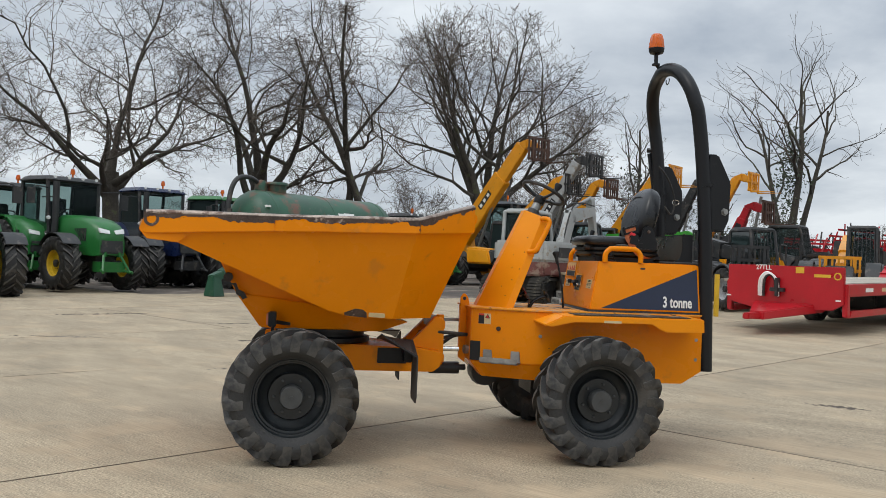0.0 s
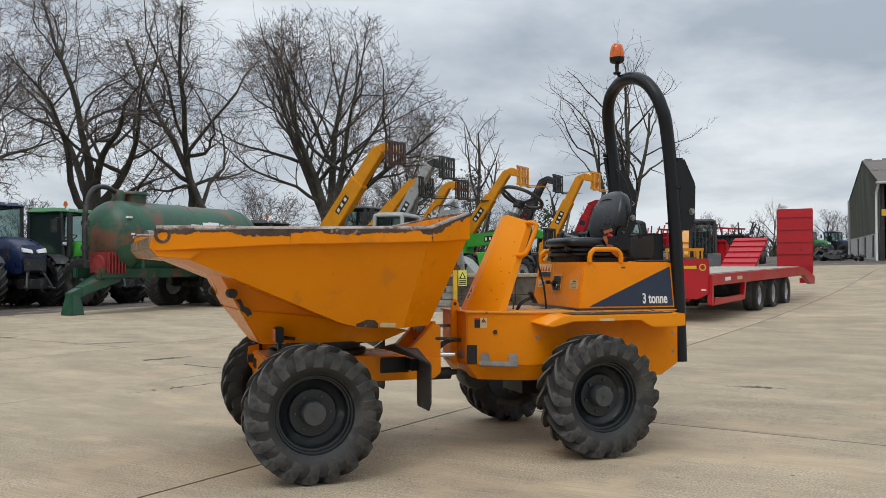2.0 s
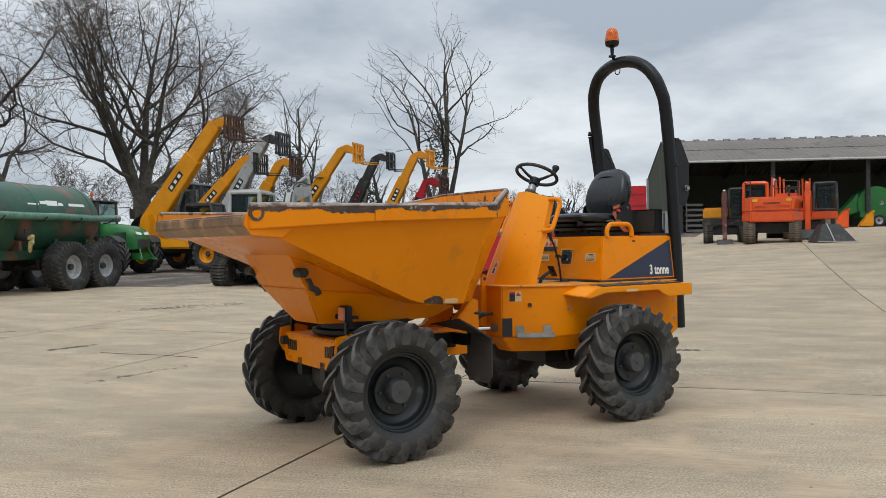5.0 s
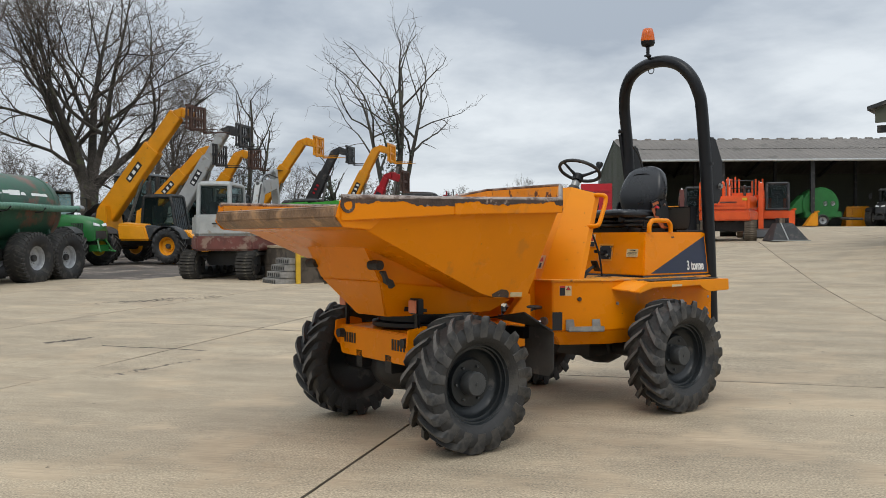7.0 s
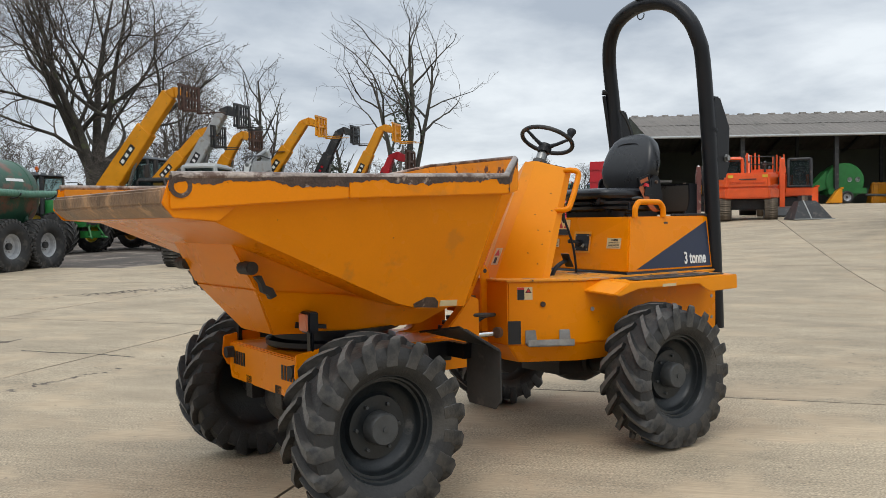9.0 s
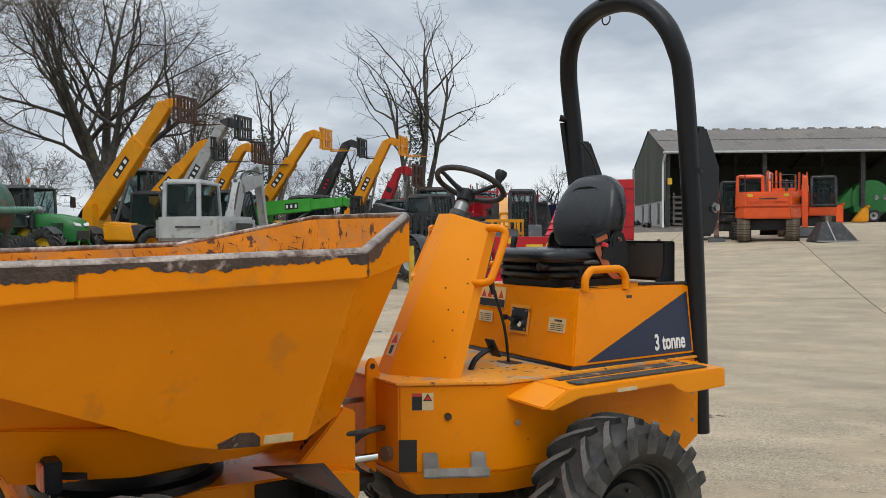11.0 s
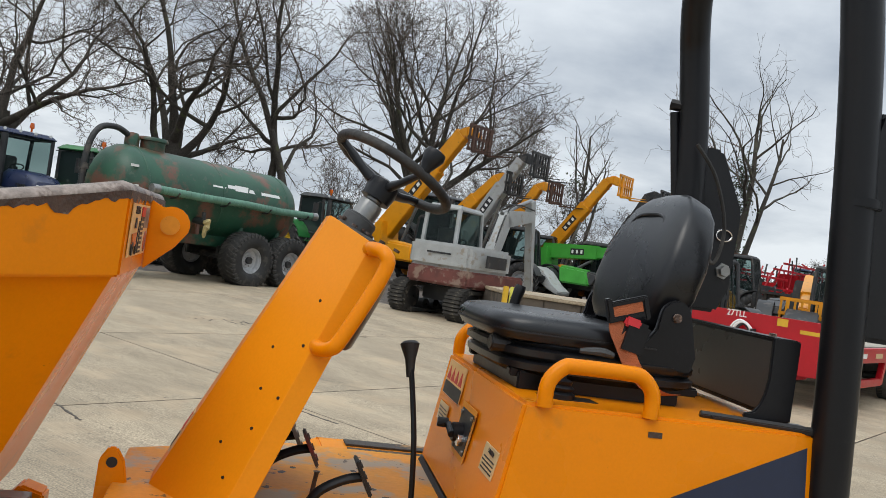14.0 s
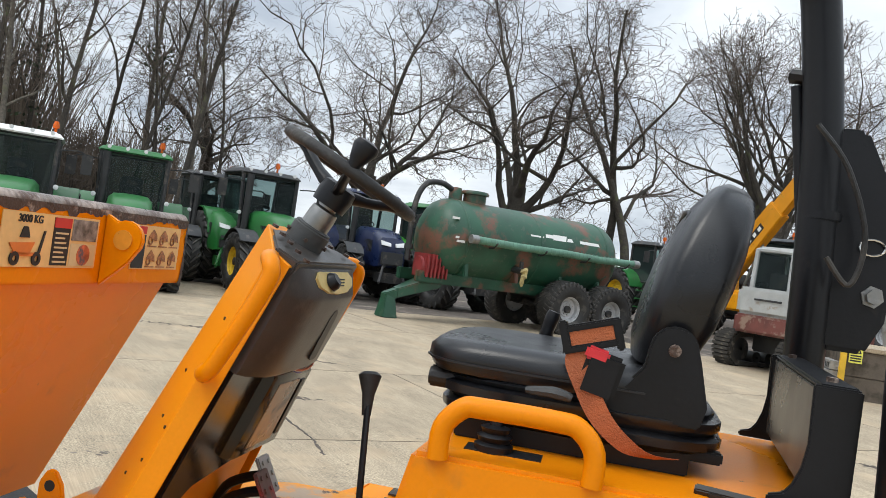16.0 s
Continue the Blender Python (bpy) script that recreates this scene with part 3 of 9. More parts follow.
    # a little side view of the machine: skip, two wheels, post, and the load above it
    flat = lambda pts_, mat_: Shape(sk_rear).plate([(1.1325, y_, z_) for y_, z_ in pts_], 0.002).done("pictogram", mat_, dl)
    flat([(-0.345, 1.572), (-0.325, 1.548), (-0.28, 1.548), (-0.265, 1.575)], print_orange)
    flat([(-0.335, 1.545), (-0.245, 1.545), (-0.245, 1.553), (-0.335, 1.553)], print_orange)
    flat([(-0.252, 1.553), (-0.244, 1.553), (-0.232, 1.60), (-0.238, 1.60)], BLKDEC_HOLE)
    flat([(-0.315, 1.584), (-0.283, 1.584), (-0.292, 1.607), (-0.306, 1.607)], BLKDEC_HOLE)
    for yy in (-0.325, -0.255):
        Shape(sk_rear).lathe([(0.006, 0.0), (0.0145, 0.0), (0.0145, 0.003), (0.006, 0.003)], 16, (1.1325, yy, 1.540), "x").done("pictogram", BLKDEC_HOLE, dl)
    for k in range(7):
        decal("text_bar", -0.198, -0.152 - 0.006 * (k % 3), 1.533 + k * 0.0105, 1.537 + k * 0.0105, DECALW, 0.006, dl)
    lettering("lettering", "3000 KG", 0.016, BLKDEC_HOLE, dl, sk_rear @ Matrix.Translation((1.1325, -0.285, 1.616)) @ Matrix(((0, 0, 1, 0), (1, 0, 0, 0), (0, 1, 0, 0), (0, 0, 0, 1))), 0.95)
    dr = decal("warning_decal", 0.125, 0.372, 1.522, 1.637, DECALT, label="faded tan warning decal with small pictograms")
    decal("decal_panel", 0.128, 0.185, 1.525, 1.612, BLKDEC_HOLE, 0.0045, dr)
    decal("decal_header", 0.128, 0.185, 1.614, 1.634, REDDEC, 0.0045, dr)
    for a in range(3):
        for b in range(2):
            y0, z0 = 0.198 + a * 0.058, 1.533 + b * 0.055
            Shape(sk_rear).lathe([(0.007, 0.0), (0.011, 0.0), (0.011, 0.002), (0.007, 0.002)], 12, (1.1325, y0 + 0.012, z0 + 0.010), "x").done("pictogram", print_rust, dr)
            Shape(sk_rear).plate([(1.1325, y0, z0 + 0.018), (1.1325, y0 + 0.044, z0 + 0.010), (1.1325, y0 + 0.040, z0 + 0.026), (1.1325, y0 + 0.022, z0 + 0.040), (1.1325, y0 + 0.010, z0 + 0.030)], 0.002).done("pictogram", print_rust, dr)
            decal("text_bar", y0, y0 + 0.046, z0 - 0.006, z0 - 0.003, print_rust, 0.0045, dr)
    # scrape and plate on the lower side
    Shape(sk_at).plate([(0.27, -0.604, 0.915), (0.415, -0.606, 0.903), (0.41, -0.616, 0.935), (0.385, -0.622, 0.955), (0.335, -0.622, 0.96), (0.30, -0.619, 0.945), (0.265, -0.612, 0.932)], -0.006).done("bare_patch", WORN, skip)
    Shape(sk_at).plate([(0.425, -0.609, 0.909), (0.53, -0.612, 0.905), (0.53, -0.620, 0.933), (0.425, -0.618, 0.937)], -0.004).done("maker_plate", DECALW, skip)

    # mudflaps
    for side in (-1, 1):
        fl = Shape(f).prism([(side * 0.40, 0.39), (side * 0.42, 0.36), (side * 0.64, 0.36), (side * 0.685, 0.41), (side * 0.685, 0.66), (side * 0.40, 0.74)], 0.785, 0.793, "x")
        flap = fl.done("mudflap", FLAPM, d, "black rubber mudflap", bevel=0.002)
        Shape(f).hexa([(0.55, side * 0.30, 0.74), (0.55, side * 0.66, 0.80), (0.78, side * 0.685, 0.66), (0.78, side * 0.40, 0.74)], [(0.55, side * 0.30, 0.75), (0.55, side * 0.66, 0.81), (0.79, side * 0.685, 0.67), (0.79, side * 0.40, 0.75)]).done("flap_top", CHARCOAL, flap, bevel=0.002)
        Shape(f).box(0.56, 0.76, side * 0.295 - 0.006, side * 0.295 + 0.006, 0.575, 0.68).box(0.73, 0.78, min(side * 0.29, side * 0.45), max(side * 0.29, side * 0.45), 0.60, 0.68).done("flap_bracket", BLACKP, flap, bevel=0.003)
    # joint between the halves: rams, links, prop shaft
    hx = Shape(f).box(0.985, 1.06, -0.06, 0.06, 0.56, 0.62)
    hx.box(0.985, 1.06, -0.06, 0.06, 0.80, 0.86)
    hx.tube([(1.03, 0, 0.54), (1.03, 0, 0.90)], 0.03, 12)
    hx.done("centre_pivot", FADED, d, bevel=0.004)
    Shape().tube([(-1.22, -0.17, 0.67), (-0.84, -0.19, 0.67)], 0.017, 12).done("steering_ram_rod", CHROME, d, smooth=True)
    Shape().tube([(-0.80, -0.185, 0.67), (-0.70, -0.165, 0.67)], 0.032, 14).done("steering_ram", STEEL, d, smooth=True)
    Shape().tube([(-1.02, 0.06, 0.86), (-0.66, 0.06, 0.86)], 0.016, 4).box(-1.06, -0.98, 0.03, 0.09, 0.82, 0.89).done("locking_bar", STEEL, d, bevel=0.002)
    Shape().tube([(-1.9, 0.1, 0.50), (-0.95, 0.02, 0.51), (-0.75, 0, 0.52)], 0.022, 10).tube([(-1.02, 0.02, 0.51), (-0.80, 0, 0.515)], 0.045, 12).lathe([(0, -0.09), (0.10, -0.09), (0.11, 0.0), (0.10, 0.1), (0, 0.1)], 16, (-0.62, 0, 0.50)).done("prop_shaft", CHARCOAL, d, bevel=0.003)
    for k in range(3):
        Shape().tube(smooth_path([(-1.12, -0.05 - 0.04 * k, 0.72 + 0.03 * k), (-0.98, -0.12 - 0.05 * k, 0.69 + 0.05 * k), (-0.86, -0.13 - 0.03 * k, 0.76 + 0.01 * k), (-0.70, -0.08, 0.76)]), 0.012, 8).done("hydraulic_hose", RUBBER, d, smooth=True)

    # ---- rear half ----
    ch = Shape()
    plan = [(-0.77, -0.255), (-0.38, -0.475), (-0.20, -0.48), (0.90, -0.44), (0.90, 0.44), (-0.20, 0.48), (-0.38, 0.475), (-0.77, 0.255)]
    plan_low = [(-0.68, -0.24), (-0.36, -0.42), (-0.20, -0.43), (0.72, -0.41), (0.72, 0.41), (-0.20, 0.43), (-0.36, 0.42), (-0.68, 0.24)]
    ch.hexa([(x, y, 0.60) for x, y in plan], [(x, y, 0.968) for x, y in plan])
    ch.hexa([(x, y, 0.49) for x, y in plan_low], [(x, y, 0.602) for x, y in plan])
    chassis = ch.done("rear_chassis", YELLOW, d, bevel=0.007)
    dk = Shape().prism([(-0.783, -0.262), (-0.385, -0.485), (-0.20, -0.49), (0.92, -0.45), (0.92, 0.45), (-0.20, 0.49), (-0.385, 0.485), (-0.783, 0.262)], 0.966, 0.978, "z")
    deck = dk.done("deck_plate", DECK, d, bevel=0.003)
    r2 = random.Random(3)
    for k in range(16):
        x, y = r2.uniform(-0.34, -0.06), r2.uniform(-0.3, 0.3)
        # black dots on the plate paint the shade of small holes
        Shape().lathe([(0.0, 0.9785), (0.009, 0.9785), (0.009, 0.9790)], 8, (x, y, 0), "z").add([], []).done("deck_hole", BLKDEC_HOLE, deck)
    # front cheeks at the pivot
    for y in (-0.06,):
        Shape().prism([(-0.77, 0.92), (-0.74, 0.94), (-0.76, 1.03), (-0.78, 1.06), (-0.80, 1.06), (-0.818, 1.03), (-0.822, 0.60), (-0.77, 0.56)], y - 0.008, y + 0.008).done("pivot_cheek", YELLOW, chassis, bevel=0.004)
        # solid dark disc painted for the shade inside the pin hole
        Shape().lathe([(0.0, -0.0095), (0.013, -0.0095), (0.013, 0.0095), (0, 0.0095)], 14, (-0.788, y, 1.025)).done("pin_hole", BLKDEC_HOLE, chassis)
    # black panel painted for the shaded ram opening, stickers, plug
    along = Vector((0.39, -0.22, 0)).normalized()
    outn = Vector((-0.22, -0.39, 0)).normalized()
    start = Vector((-0.77, -0.255, 0))

    def on_side(s, z, off=0.003):
        p = start + along * s + outn * off
        return (p.x, p.y, z)

    def side_panel(name, s0, s1, z0, z1, mat_, parent=chassis, off=0.002, label=""):
        return Shape().hexa([on_side(s0, z0, 0), on_side(s1, z0, 0), on_side(s1, z1, 0), on_side(s0, z1, 0)], [on_side(s0, z0, off), on_side(s1, z0, off), on_side(s1, z1, off), on_side(s0, z1, off)]).done(name, mat_, parent, label)

    side_panel("ram_opening", 0.0, 0.075, 0.605, 0.74, BLKDEC_HOLE)
    st = side_panel("warning_label", 0.055, 0.145, 0.862, 0.935, DECALW, label="black and white pinch-point warning label")
    side_panel("label_panel", 0.056, 0.097, 0.863, 0.934, BLKDEC_HOLE, st, 0.003)
    side_panel("label_header", 0.056, 0.097, 0.921, 0.934, REDDEC, st, 0.004)
    Shape().hexa([on_side(0.102, 0.902, 0), on_side(0.14, 0.902, 0), on_side(0.121, 0.932, 0)], [on_side(0.102, 0.902, 0.0035), on_side(0.14, 0.902, 0.0035), on_side(0.121, 0.932, 0.0035)]).done("triangle", BLKDEC_HOLE, st)
    Shape().hexa([on_side(0.108, 0.9055, 0), on_side(0.134, 0.9055, 0), on_side(0.121, 0.9255, 0)], [on_side(0.108, 0.9055, 0.0045), on_side(0.134, 0.9055, 0.0045), on_side(0.121, 0.9255, 0.0045)]).done("triangle", REDDEC, st)
    p = Vector(on_side(0.205, 0.835, 0))
    Shape().tube([p, p + outn * 0.014], 0.016, 12).done("plug", WORN, chassis, bevel=0.002)
    # step bracket
    sp = Shape()
    for s0, s1, z0, z1, off in ((0.10, 0.37, 0.60, 0.63, 0.09), ):
        sp.hexa([on_side(s0, z0, 0), on_side(s1, z0, 0), on_side(s1, z0, off), on_side(s0, z0, off)], [on_side(s0, z0 + 0.012, 0), on_side(s1, z0 + 0.012, 0), on_side(s1, z0 + 0.012, off), on_side(s0, z0 + 0.012, off)])
        sp.hexa([on_side(s0, z0, off - 0.01), on_side(s1, z0, off - 0.01), on_side(s1, z1 + 0.01, off - 0.01), on_side(s0, z1 + 0.01, off - 0.01)], [on_side(s0, z0, off), on_side(s1, z0, off), on_side(s1, z1 + 0.01, off), on_side(s0, z1 + 0.01, off)])
    for s0 in (0.10, 0.30):
        sp.hexa([on_side(s0, 0.60, 0), on_side(s0 + 0.07, 0.60, 0), on_side(s0 + 0.06, 0.685, 0), on_side(s0, 0.685, 0)], [on_side(s0, 0.60, 0.012), on_side(s0 + 0.07, 0.60, 0.012), on_side(s0 + 0.06, 0.685, 0.012), on_side(s0, 0.685, 0.012)])
    step = sp.done("foot_step", GALV, d, "bare grey steel foot step", bevel=0.003)
    # fenders with worn grip strips
    for side in (-1, 1):
        y_in, y_out = side * 0.455, side * 0.69
        fe = Shape()
        fe.hexa([(-0.225, y_in, 0.955), (0.76, y_in, 0.955), (0.76, y_out, 0.945), (-0.225, y_out, 0.945)], [(-0.225, y_in, 0.967), (0.76, y_in, 0.967), (0.76, y_out, 0.958), (-0.225, y_out, 0.958)])
        fe.prism([(-0.225, 0.958), (0.76, 0.958), (0.765, 0.870), (0.50, 0.864), (0.44, 0.885), (0.39, 0.918), (-0.15, 0.918), (-0.31, 0.882), (-0.352, 0.893)], y_out - 0.006, y_out + 0.006)
        fe.hexa([(-0.372, y_in, 0.900), (-0.225, y_in, 0.955), (-0.225, y_out, 0.945), (-0.35, y_out, 0.885)], [(-0.378, y_in, 0.912), (-0.225, y_in, 0.967), (-0.225, y_out, 0.958), (-0.356, y_out, 0.897)])
        fe.box(0.752, 0.764, min(y_in, y_out), max(y_in, y_out), 0.872, 0.955)
        fender = fe.done("fender", FADED, d, bevel=0.004)
        for a, b in ((0.475, 0.545), (0.585, 0.655)):
            Shape().hexa([(-0.14, side * a, 0.965), (0.68, side * a, 0.963), (0.68, side * b, 0.962), (-0.14, side * b, 0.964)], [(-0.14, side * a, 0.970), (0.68, side * a, 0.968), (0.68, side * b, 0.967), (-0.14, side * b, 0.969)]).done("grip_strip", TREADPAD, fender, "worn black anti-slip strip")
        Shape().box(0.05, 0.17, y_out + side * 0.006 - 0.002, y_out + side * 0.006 + 0.002, 0.918, 0.935).done("small_label", DECALW, fender)
        if side < 0:
            Shape().box(0.765, 0.768, -0.67, -0.63, 0.885, 0.92).done("reflector", REDDEC, fender)
        for bx, bz in ((0.82, 0.80), (0.82, 0.66), (-0.33, 0.80)):
            Shape().tube([(bx, side * (0.443 if bx > 0 else 0.49), bz), (bx, side * (0.456 if bx > 0 else 0.50), bz)], 0.013, 6).done("bolt", GALV, chassis)
    # skirt behind the wheel
    for side in (-1, 1):
        Shape().prism([(0.20, 0.95), (0.90, 0.95), (0.90, 0.60), (0.72, 0.49), (0.40, 0.49), (0.20, 0.55)], side * 0.45 - 0.004, side * 0.45 + 0.004).done("side_panel", YELLOW, chassis, bevel=0.002)
    Shape().tube([(0, -0.66, 0.43), (0, 0.66, 0.43)], 0.075, 16).lathe([(0.0, -0.22), (0.10, -0.2), (0.15, -0.1), (0.16, 0.0), (0.15, 0.1), (0.10, 0.2), (0, 0.22)], 20, (0, 0, 0.43)).box(-0.3, 0.35, -0.18, 0.18, 0.36, 0.5).done("rear_axle", CHARCOAL, d, bevel=0.004)

    # ---- engine box ----
    bx = Shape()
    lo = [(0.03, -0.440, 0.99), (0.868, -0.436, 0.985), (0.868, 0.436, 0.985), (0.083, 0.440, 0.99)]
    hi = [(0.098, -0.398, 1.333), (0.848, -0.405, 1.333), (0.848, 0.405, 1.333), (0.118, 0.395, 1.333)]
    bx.hexa(lo, hi)
    box_ob = bx.done("engine_box", YELLOW, d, bevel=0.008)
    Shape().hexa([(0.02, -0.445, 0.975), (0.872, -0.441, 0.975), (0.872, 0.441, 0.975), (0.073, 0.445, 0.975)], [(0.025, -0.435, 0.992), (0.868, -0.431, 0.992), (0.868, 0.431, 0.992), (0.083, 0.435, 0.992)]).done("base_seam", BLACKP, box_ob)

    def on_box(x, z, off=0.0025):
        t = (z - 0.99) / 0.343
        y0 = -0.440 + 0.004 * (x - 0.03) / 0.84 + t * (0.042 - 0.011 * (x - 0.03) / 0.84)
        return (x, y0 - off, z)

    tri_pts = [(0.115, 1.006), (0.838, 1.003), (0.826, 1.300)]
    Shape().hexa([on_box(x, z, -0.003) for x, z in tri_pts], [on_box(x, z, 0.002) for x, z in tri_pts]).done("navy_triangle", NAVY, box_ob, "scratched dark navy triangular decal")
    c0, c1, c2 = (Vector(on_box(x, z, 0.002)) for x, z in tri_pts)
    ex = (c1 - c0).normalized()
    en = ex.cross(c2 - c0).normalized()
    ey = en.cross(ex)
    tm_ = Matrix((ex, ey, en)).transposed().to_4x4()
    tm_.translation = c0 + ex * 0.562 + ey * 0.022 + en * 0.003
    lettering("lettering", "3 tonne", 0.074, WHITE, box_ob, tm_, 0.66, 0.035, "white bold lettering")
    Shape().hexa([on_box(0.405, 1.285, 0), on_box(0.44, 1.285, 0), on_box(0.44, 1.298, 0), on_box(0.405, 1.298, 0)], [on_box(0.405, 1.285), on_box(0.44, 1.285), on_box(0.44, 1.298), on_box(0.405, 1.298)]).done("bare_patch", WORN, box_ob)

    def on_front(y, z, off=0.003):
        t = (z - 0.99) / 0.343
        u = (y + 0.440) / 0.88
        x = (0.03 + 0.053 * u) * (1 - t) + (0.098 + 0.020 * u) * t
        return (x - off, y, z)

    def front_panel(name, y0, y1, z0, z1, mat_, parent=box_ob, off=0.003, label=""):
        q = ((y0, z0), (y1, z0), (y1, z1), (y0, z1))
        return Shape().hexa([on_front(a, b, 0) for a, b in q], [on_front(a, b, off) for a, b in q]).done(name, mat_, parent, label)

    kp = front_panel("switch_plate", -0.062, 0.068, 1.115, 1.225, BLKDEC_HOLE, label="black ignition switch plate")
    front_panel("plate_frame", -0.077, 0.083, 1.10, 1.24, DECK, kp, 0.0015)
    c = Vector(on_front(0.013, 1.165, 0))
    Shape().tube([c, c + Vector((-0.03, 0, 0))], 0.026, 14).tube([c + Vector((-0.03, 0.04, 0.01)), c + Vector((-0.034, -0.02, -0.004))], 0.011, 8).tube([c + Vector((-0.03, 0.05, 0.012)), c + Vector((-0.06, 0.055, 0.012))], 0.014, 10).done("ignition_switch", BLACKP, kp, bevel=0.002)
    c = Vector(on_front(-0.022, 1.15, 0))
    Shape().tube([c, c + Vector((-0.02, 0, 0))], 0.016, 12).done("key_barrel", CHROME, kp, bevel=0.002)
    for y in (-0.052, 0.058):
        for z in (1.125, 1.215):
            c = Vector(on_front(y, z, 0.002))
            Shape().tube([c, c + Vector((-0.006, 0, 0))], 0.006, 6).done("bolt", GALV, kp)
    wl_ = front_panel("warning_label", 0.135, 0.355, 1.215, 1.318, DECALT, label="faded tan label with a row of pictograms")
    front_panel("label_panel", 0.137, 0.353, 1.217, 1.255, BLKDEC_HOLE, wl_, 0.004)
    for k in range(4):
        y = 0.15 + k * 0.05
        Shape().hexa([on_front(a, b, 0) for a, b in ((y, 1.262), (y + 0.042, 1.262), (y + 0.021, 1.302))], [on_front(a, b, 0.0045) for a, b in ((y, 1.262), (y + 0.042, 1.262), (y + 0.021, 1.302))]).done("triangle", REDDEC, wl_)
    cl = front_panel("caution_label", -0.35, -0.23, 1.135, 1.20, DECALW, label="small aged caution label")
    for k in range(4):
        front_panel("text_bar", -0.34, -0.24 - 0.006 * (k % 2), 1.143 + k * 0.009, 1.146 + k * 0.009, BLKDEC_HOLE, cl, 0.004)
    ang = math.atan2(0.075, 0.343)
    lettering("lettering", "CAUTION", 0.010, BLKDEC_HOLE, cl, Matrix.Translation(on_front(-0.295, 1.184, 0.0045)) @ Matrix.Rotation(-math.pi / 2 - 0.1, 4, "Z") @ Matrix.Rotation(math.pi / 2 - ang, 4, "X"), 0.95, 0.02)
    cl2 = front_panel("caution_label", 0.23, 0.35, 1.135, 1.19, DECALW, label="small aged caution label")
    for k in range(4):
        front_panel("text_bar", 0.24, 0.33 + 0.004 * k, 1.143 + k * 0.01, 1.146 + k * 0.01, BLKDEC_HOLE, cl2, 0.004)
    # grab rails on the box
    for side in (-1, 1):
        y = side * 0.40
        rail = smooth_path([(0.112, y, 1.32), (0.114, y, 1.375), (0.145, y, 1.412), (0.18, y, 1.417), (0.305, y, 1.417), (0.343, y, 1.41), (0.372, y, 1.375), (0.374, y, 1.32)], 4)
        Shape(pose(0.032, 0, 0.008)).tube(rail, 0.0185, 14).done("grab_rail", YELLOW, d, "yellow bent-tube grab rail", smooth=True)
    # black pad painted for the shaded opening beside the seat, with a rubber bellows
    Shape().box(0.175, 0.315, -0.31, -0.25, 1.331, 1.3345).done("slot_opening", BLKDEC_HOLE, box_ob)
    Shape().lathe([(0.036, 1.333), (0.036, 1.345), (0.028, 1.35), (0.033, 1.36), (0.024, 1.366), (0.028, 1.376), (0.012, 1.38), (0.009, 1.405), (0.011, 1.42), (0, 1.424)], 18, (0.225, -0.282, 0), "z").done("lever_bellows", BLACKP, d, smooth=True)

    # ---- seat ----
    seat = Shape().box(0.12, 0.56, -0.21, 0.21, 1.306, 1.352).box(0.10, 0.62, -0.20, -0.17, 1.335, 1.358).box(0.10, 0.62, 0.17, 0.20, 1.335, 1.358).done("seat", BLACKP, d, "black vinyl suspension seat with torn bellows", bevel=0.004)

    def pillow(rows, n=20):
        """Loft of rounded rectangles: (centre, half width y, half depth, power) in the plane given by the second axis."""
        s = Shape()
        k0 = 0
        for c, hy, hx, axis_x in rows:
            ring = []
            for k in range(n):
                a = 2 * math.pi * k / n
                ca, sa = math.cos(a), math.sin(a)
                u = math.copysign(abs(ca) ** 0.45, ca) * hx
                v = math.copysign(abs(sa) ** 0.45, sa) * hy
                ring.append(Vector(c) + Vector(axis_x) * u + Vector((0, 1, 0)) * v)
            s.v += ring
        for i in range(len(rows) - 1):
            for k in range(n):
                a, b = i * n + k, i * n + (k + 1) % n
                s.f.append((a, b, b + n, a + n))
        s.f.append(tuple(range(n))[::-1])
        s.f.append(tuple(range((len(rows) - 1) * n, len(rows) * n)))
        return s

    X = (1, 0, 0)
    pillow([((0.35, 0, 1.340), 0.21, 0.24, X), ((0.35, 0, 1.358), 0.25, 0.275, X), ((0.35, 0, 1.374), 0.252, 0.277, X), ((0.35, 0, 1.382), 0.238, 0.264, X), ((0.345, 0, 1.392), 0.25, 0.277, X), ((0.345, 0, 1.408), 0.252, 0.277, X), ((0.345, 0, 1.414), 0.236, 0.262, X), ((0.34, 0, 1.423), 0.245, 0.268, X), ((0.34, 0, 1.432), 0.232, 0.258, X)]).done("suspension_bellows", VINYL, seat, smooth=True)
    pillow([((0.31, 0, 1.421), 0.215, 0.235, X), ((0.305, 0, 1.429), 0.24, 0.258, X), ((0.30, 0, 1.450), 0.248, 0.266, X), ((0.30, 0, 1.472), 0.246, 0.264, X), ((0.303, 0, 1.487), 0.234, 0.252, X), ((0.306, 0, 1.494), 0.205, 0.225, X), ((0.31, 0, 1.490), 0.15, 0.18, X), ((0.31, 0, 1.488), 0.05, 0.08, X)]).done("cushion", VINYL, seat, smooth=True)
    pillow([((0.30, 0, 1.4475), 0.2505, 0.2685, X), ((0.30, 0, 1.4515), 0.2505, 0.2685, X)]).done("piping", BLKDEC_HOLE, seat, smooth=True)
    lean = Vector((0.94, 0, -0.34)).normalized()
    tops = [(0.452, 1.485, 0.15, 0.045), (0.462, 1.52, 0.19, 0.06), (0.485, 1.60, 0.224, 0.072), (0.508, 1.68, 0.222, 0.074), (0.53, 1.75, 0.202, 0.068), (0.55, 1.81, 0.172, 0.056), (0.563, 1.845, 0.128, 0.042), (0.57, 1.863, 0.07, 0.024)]
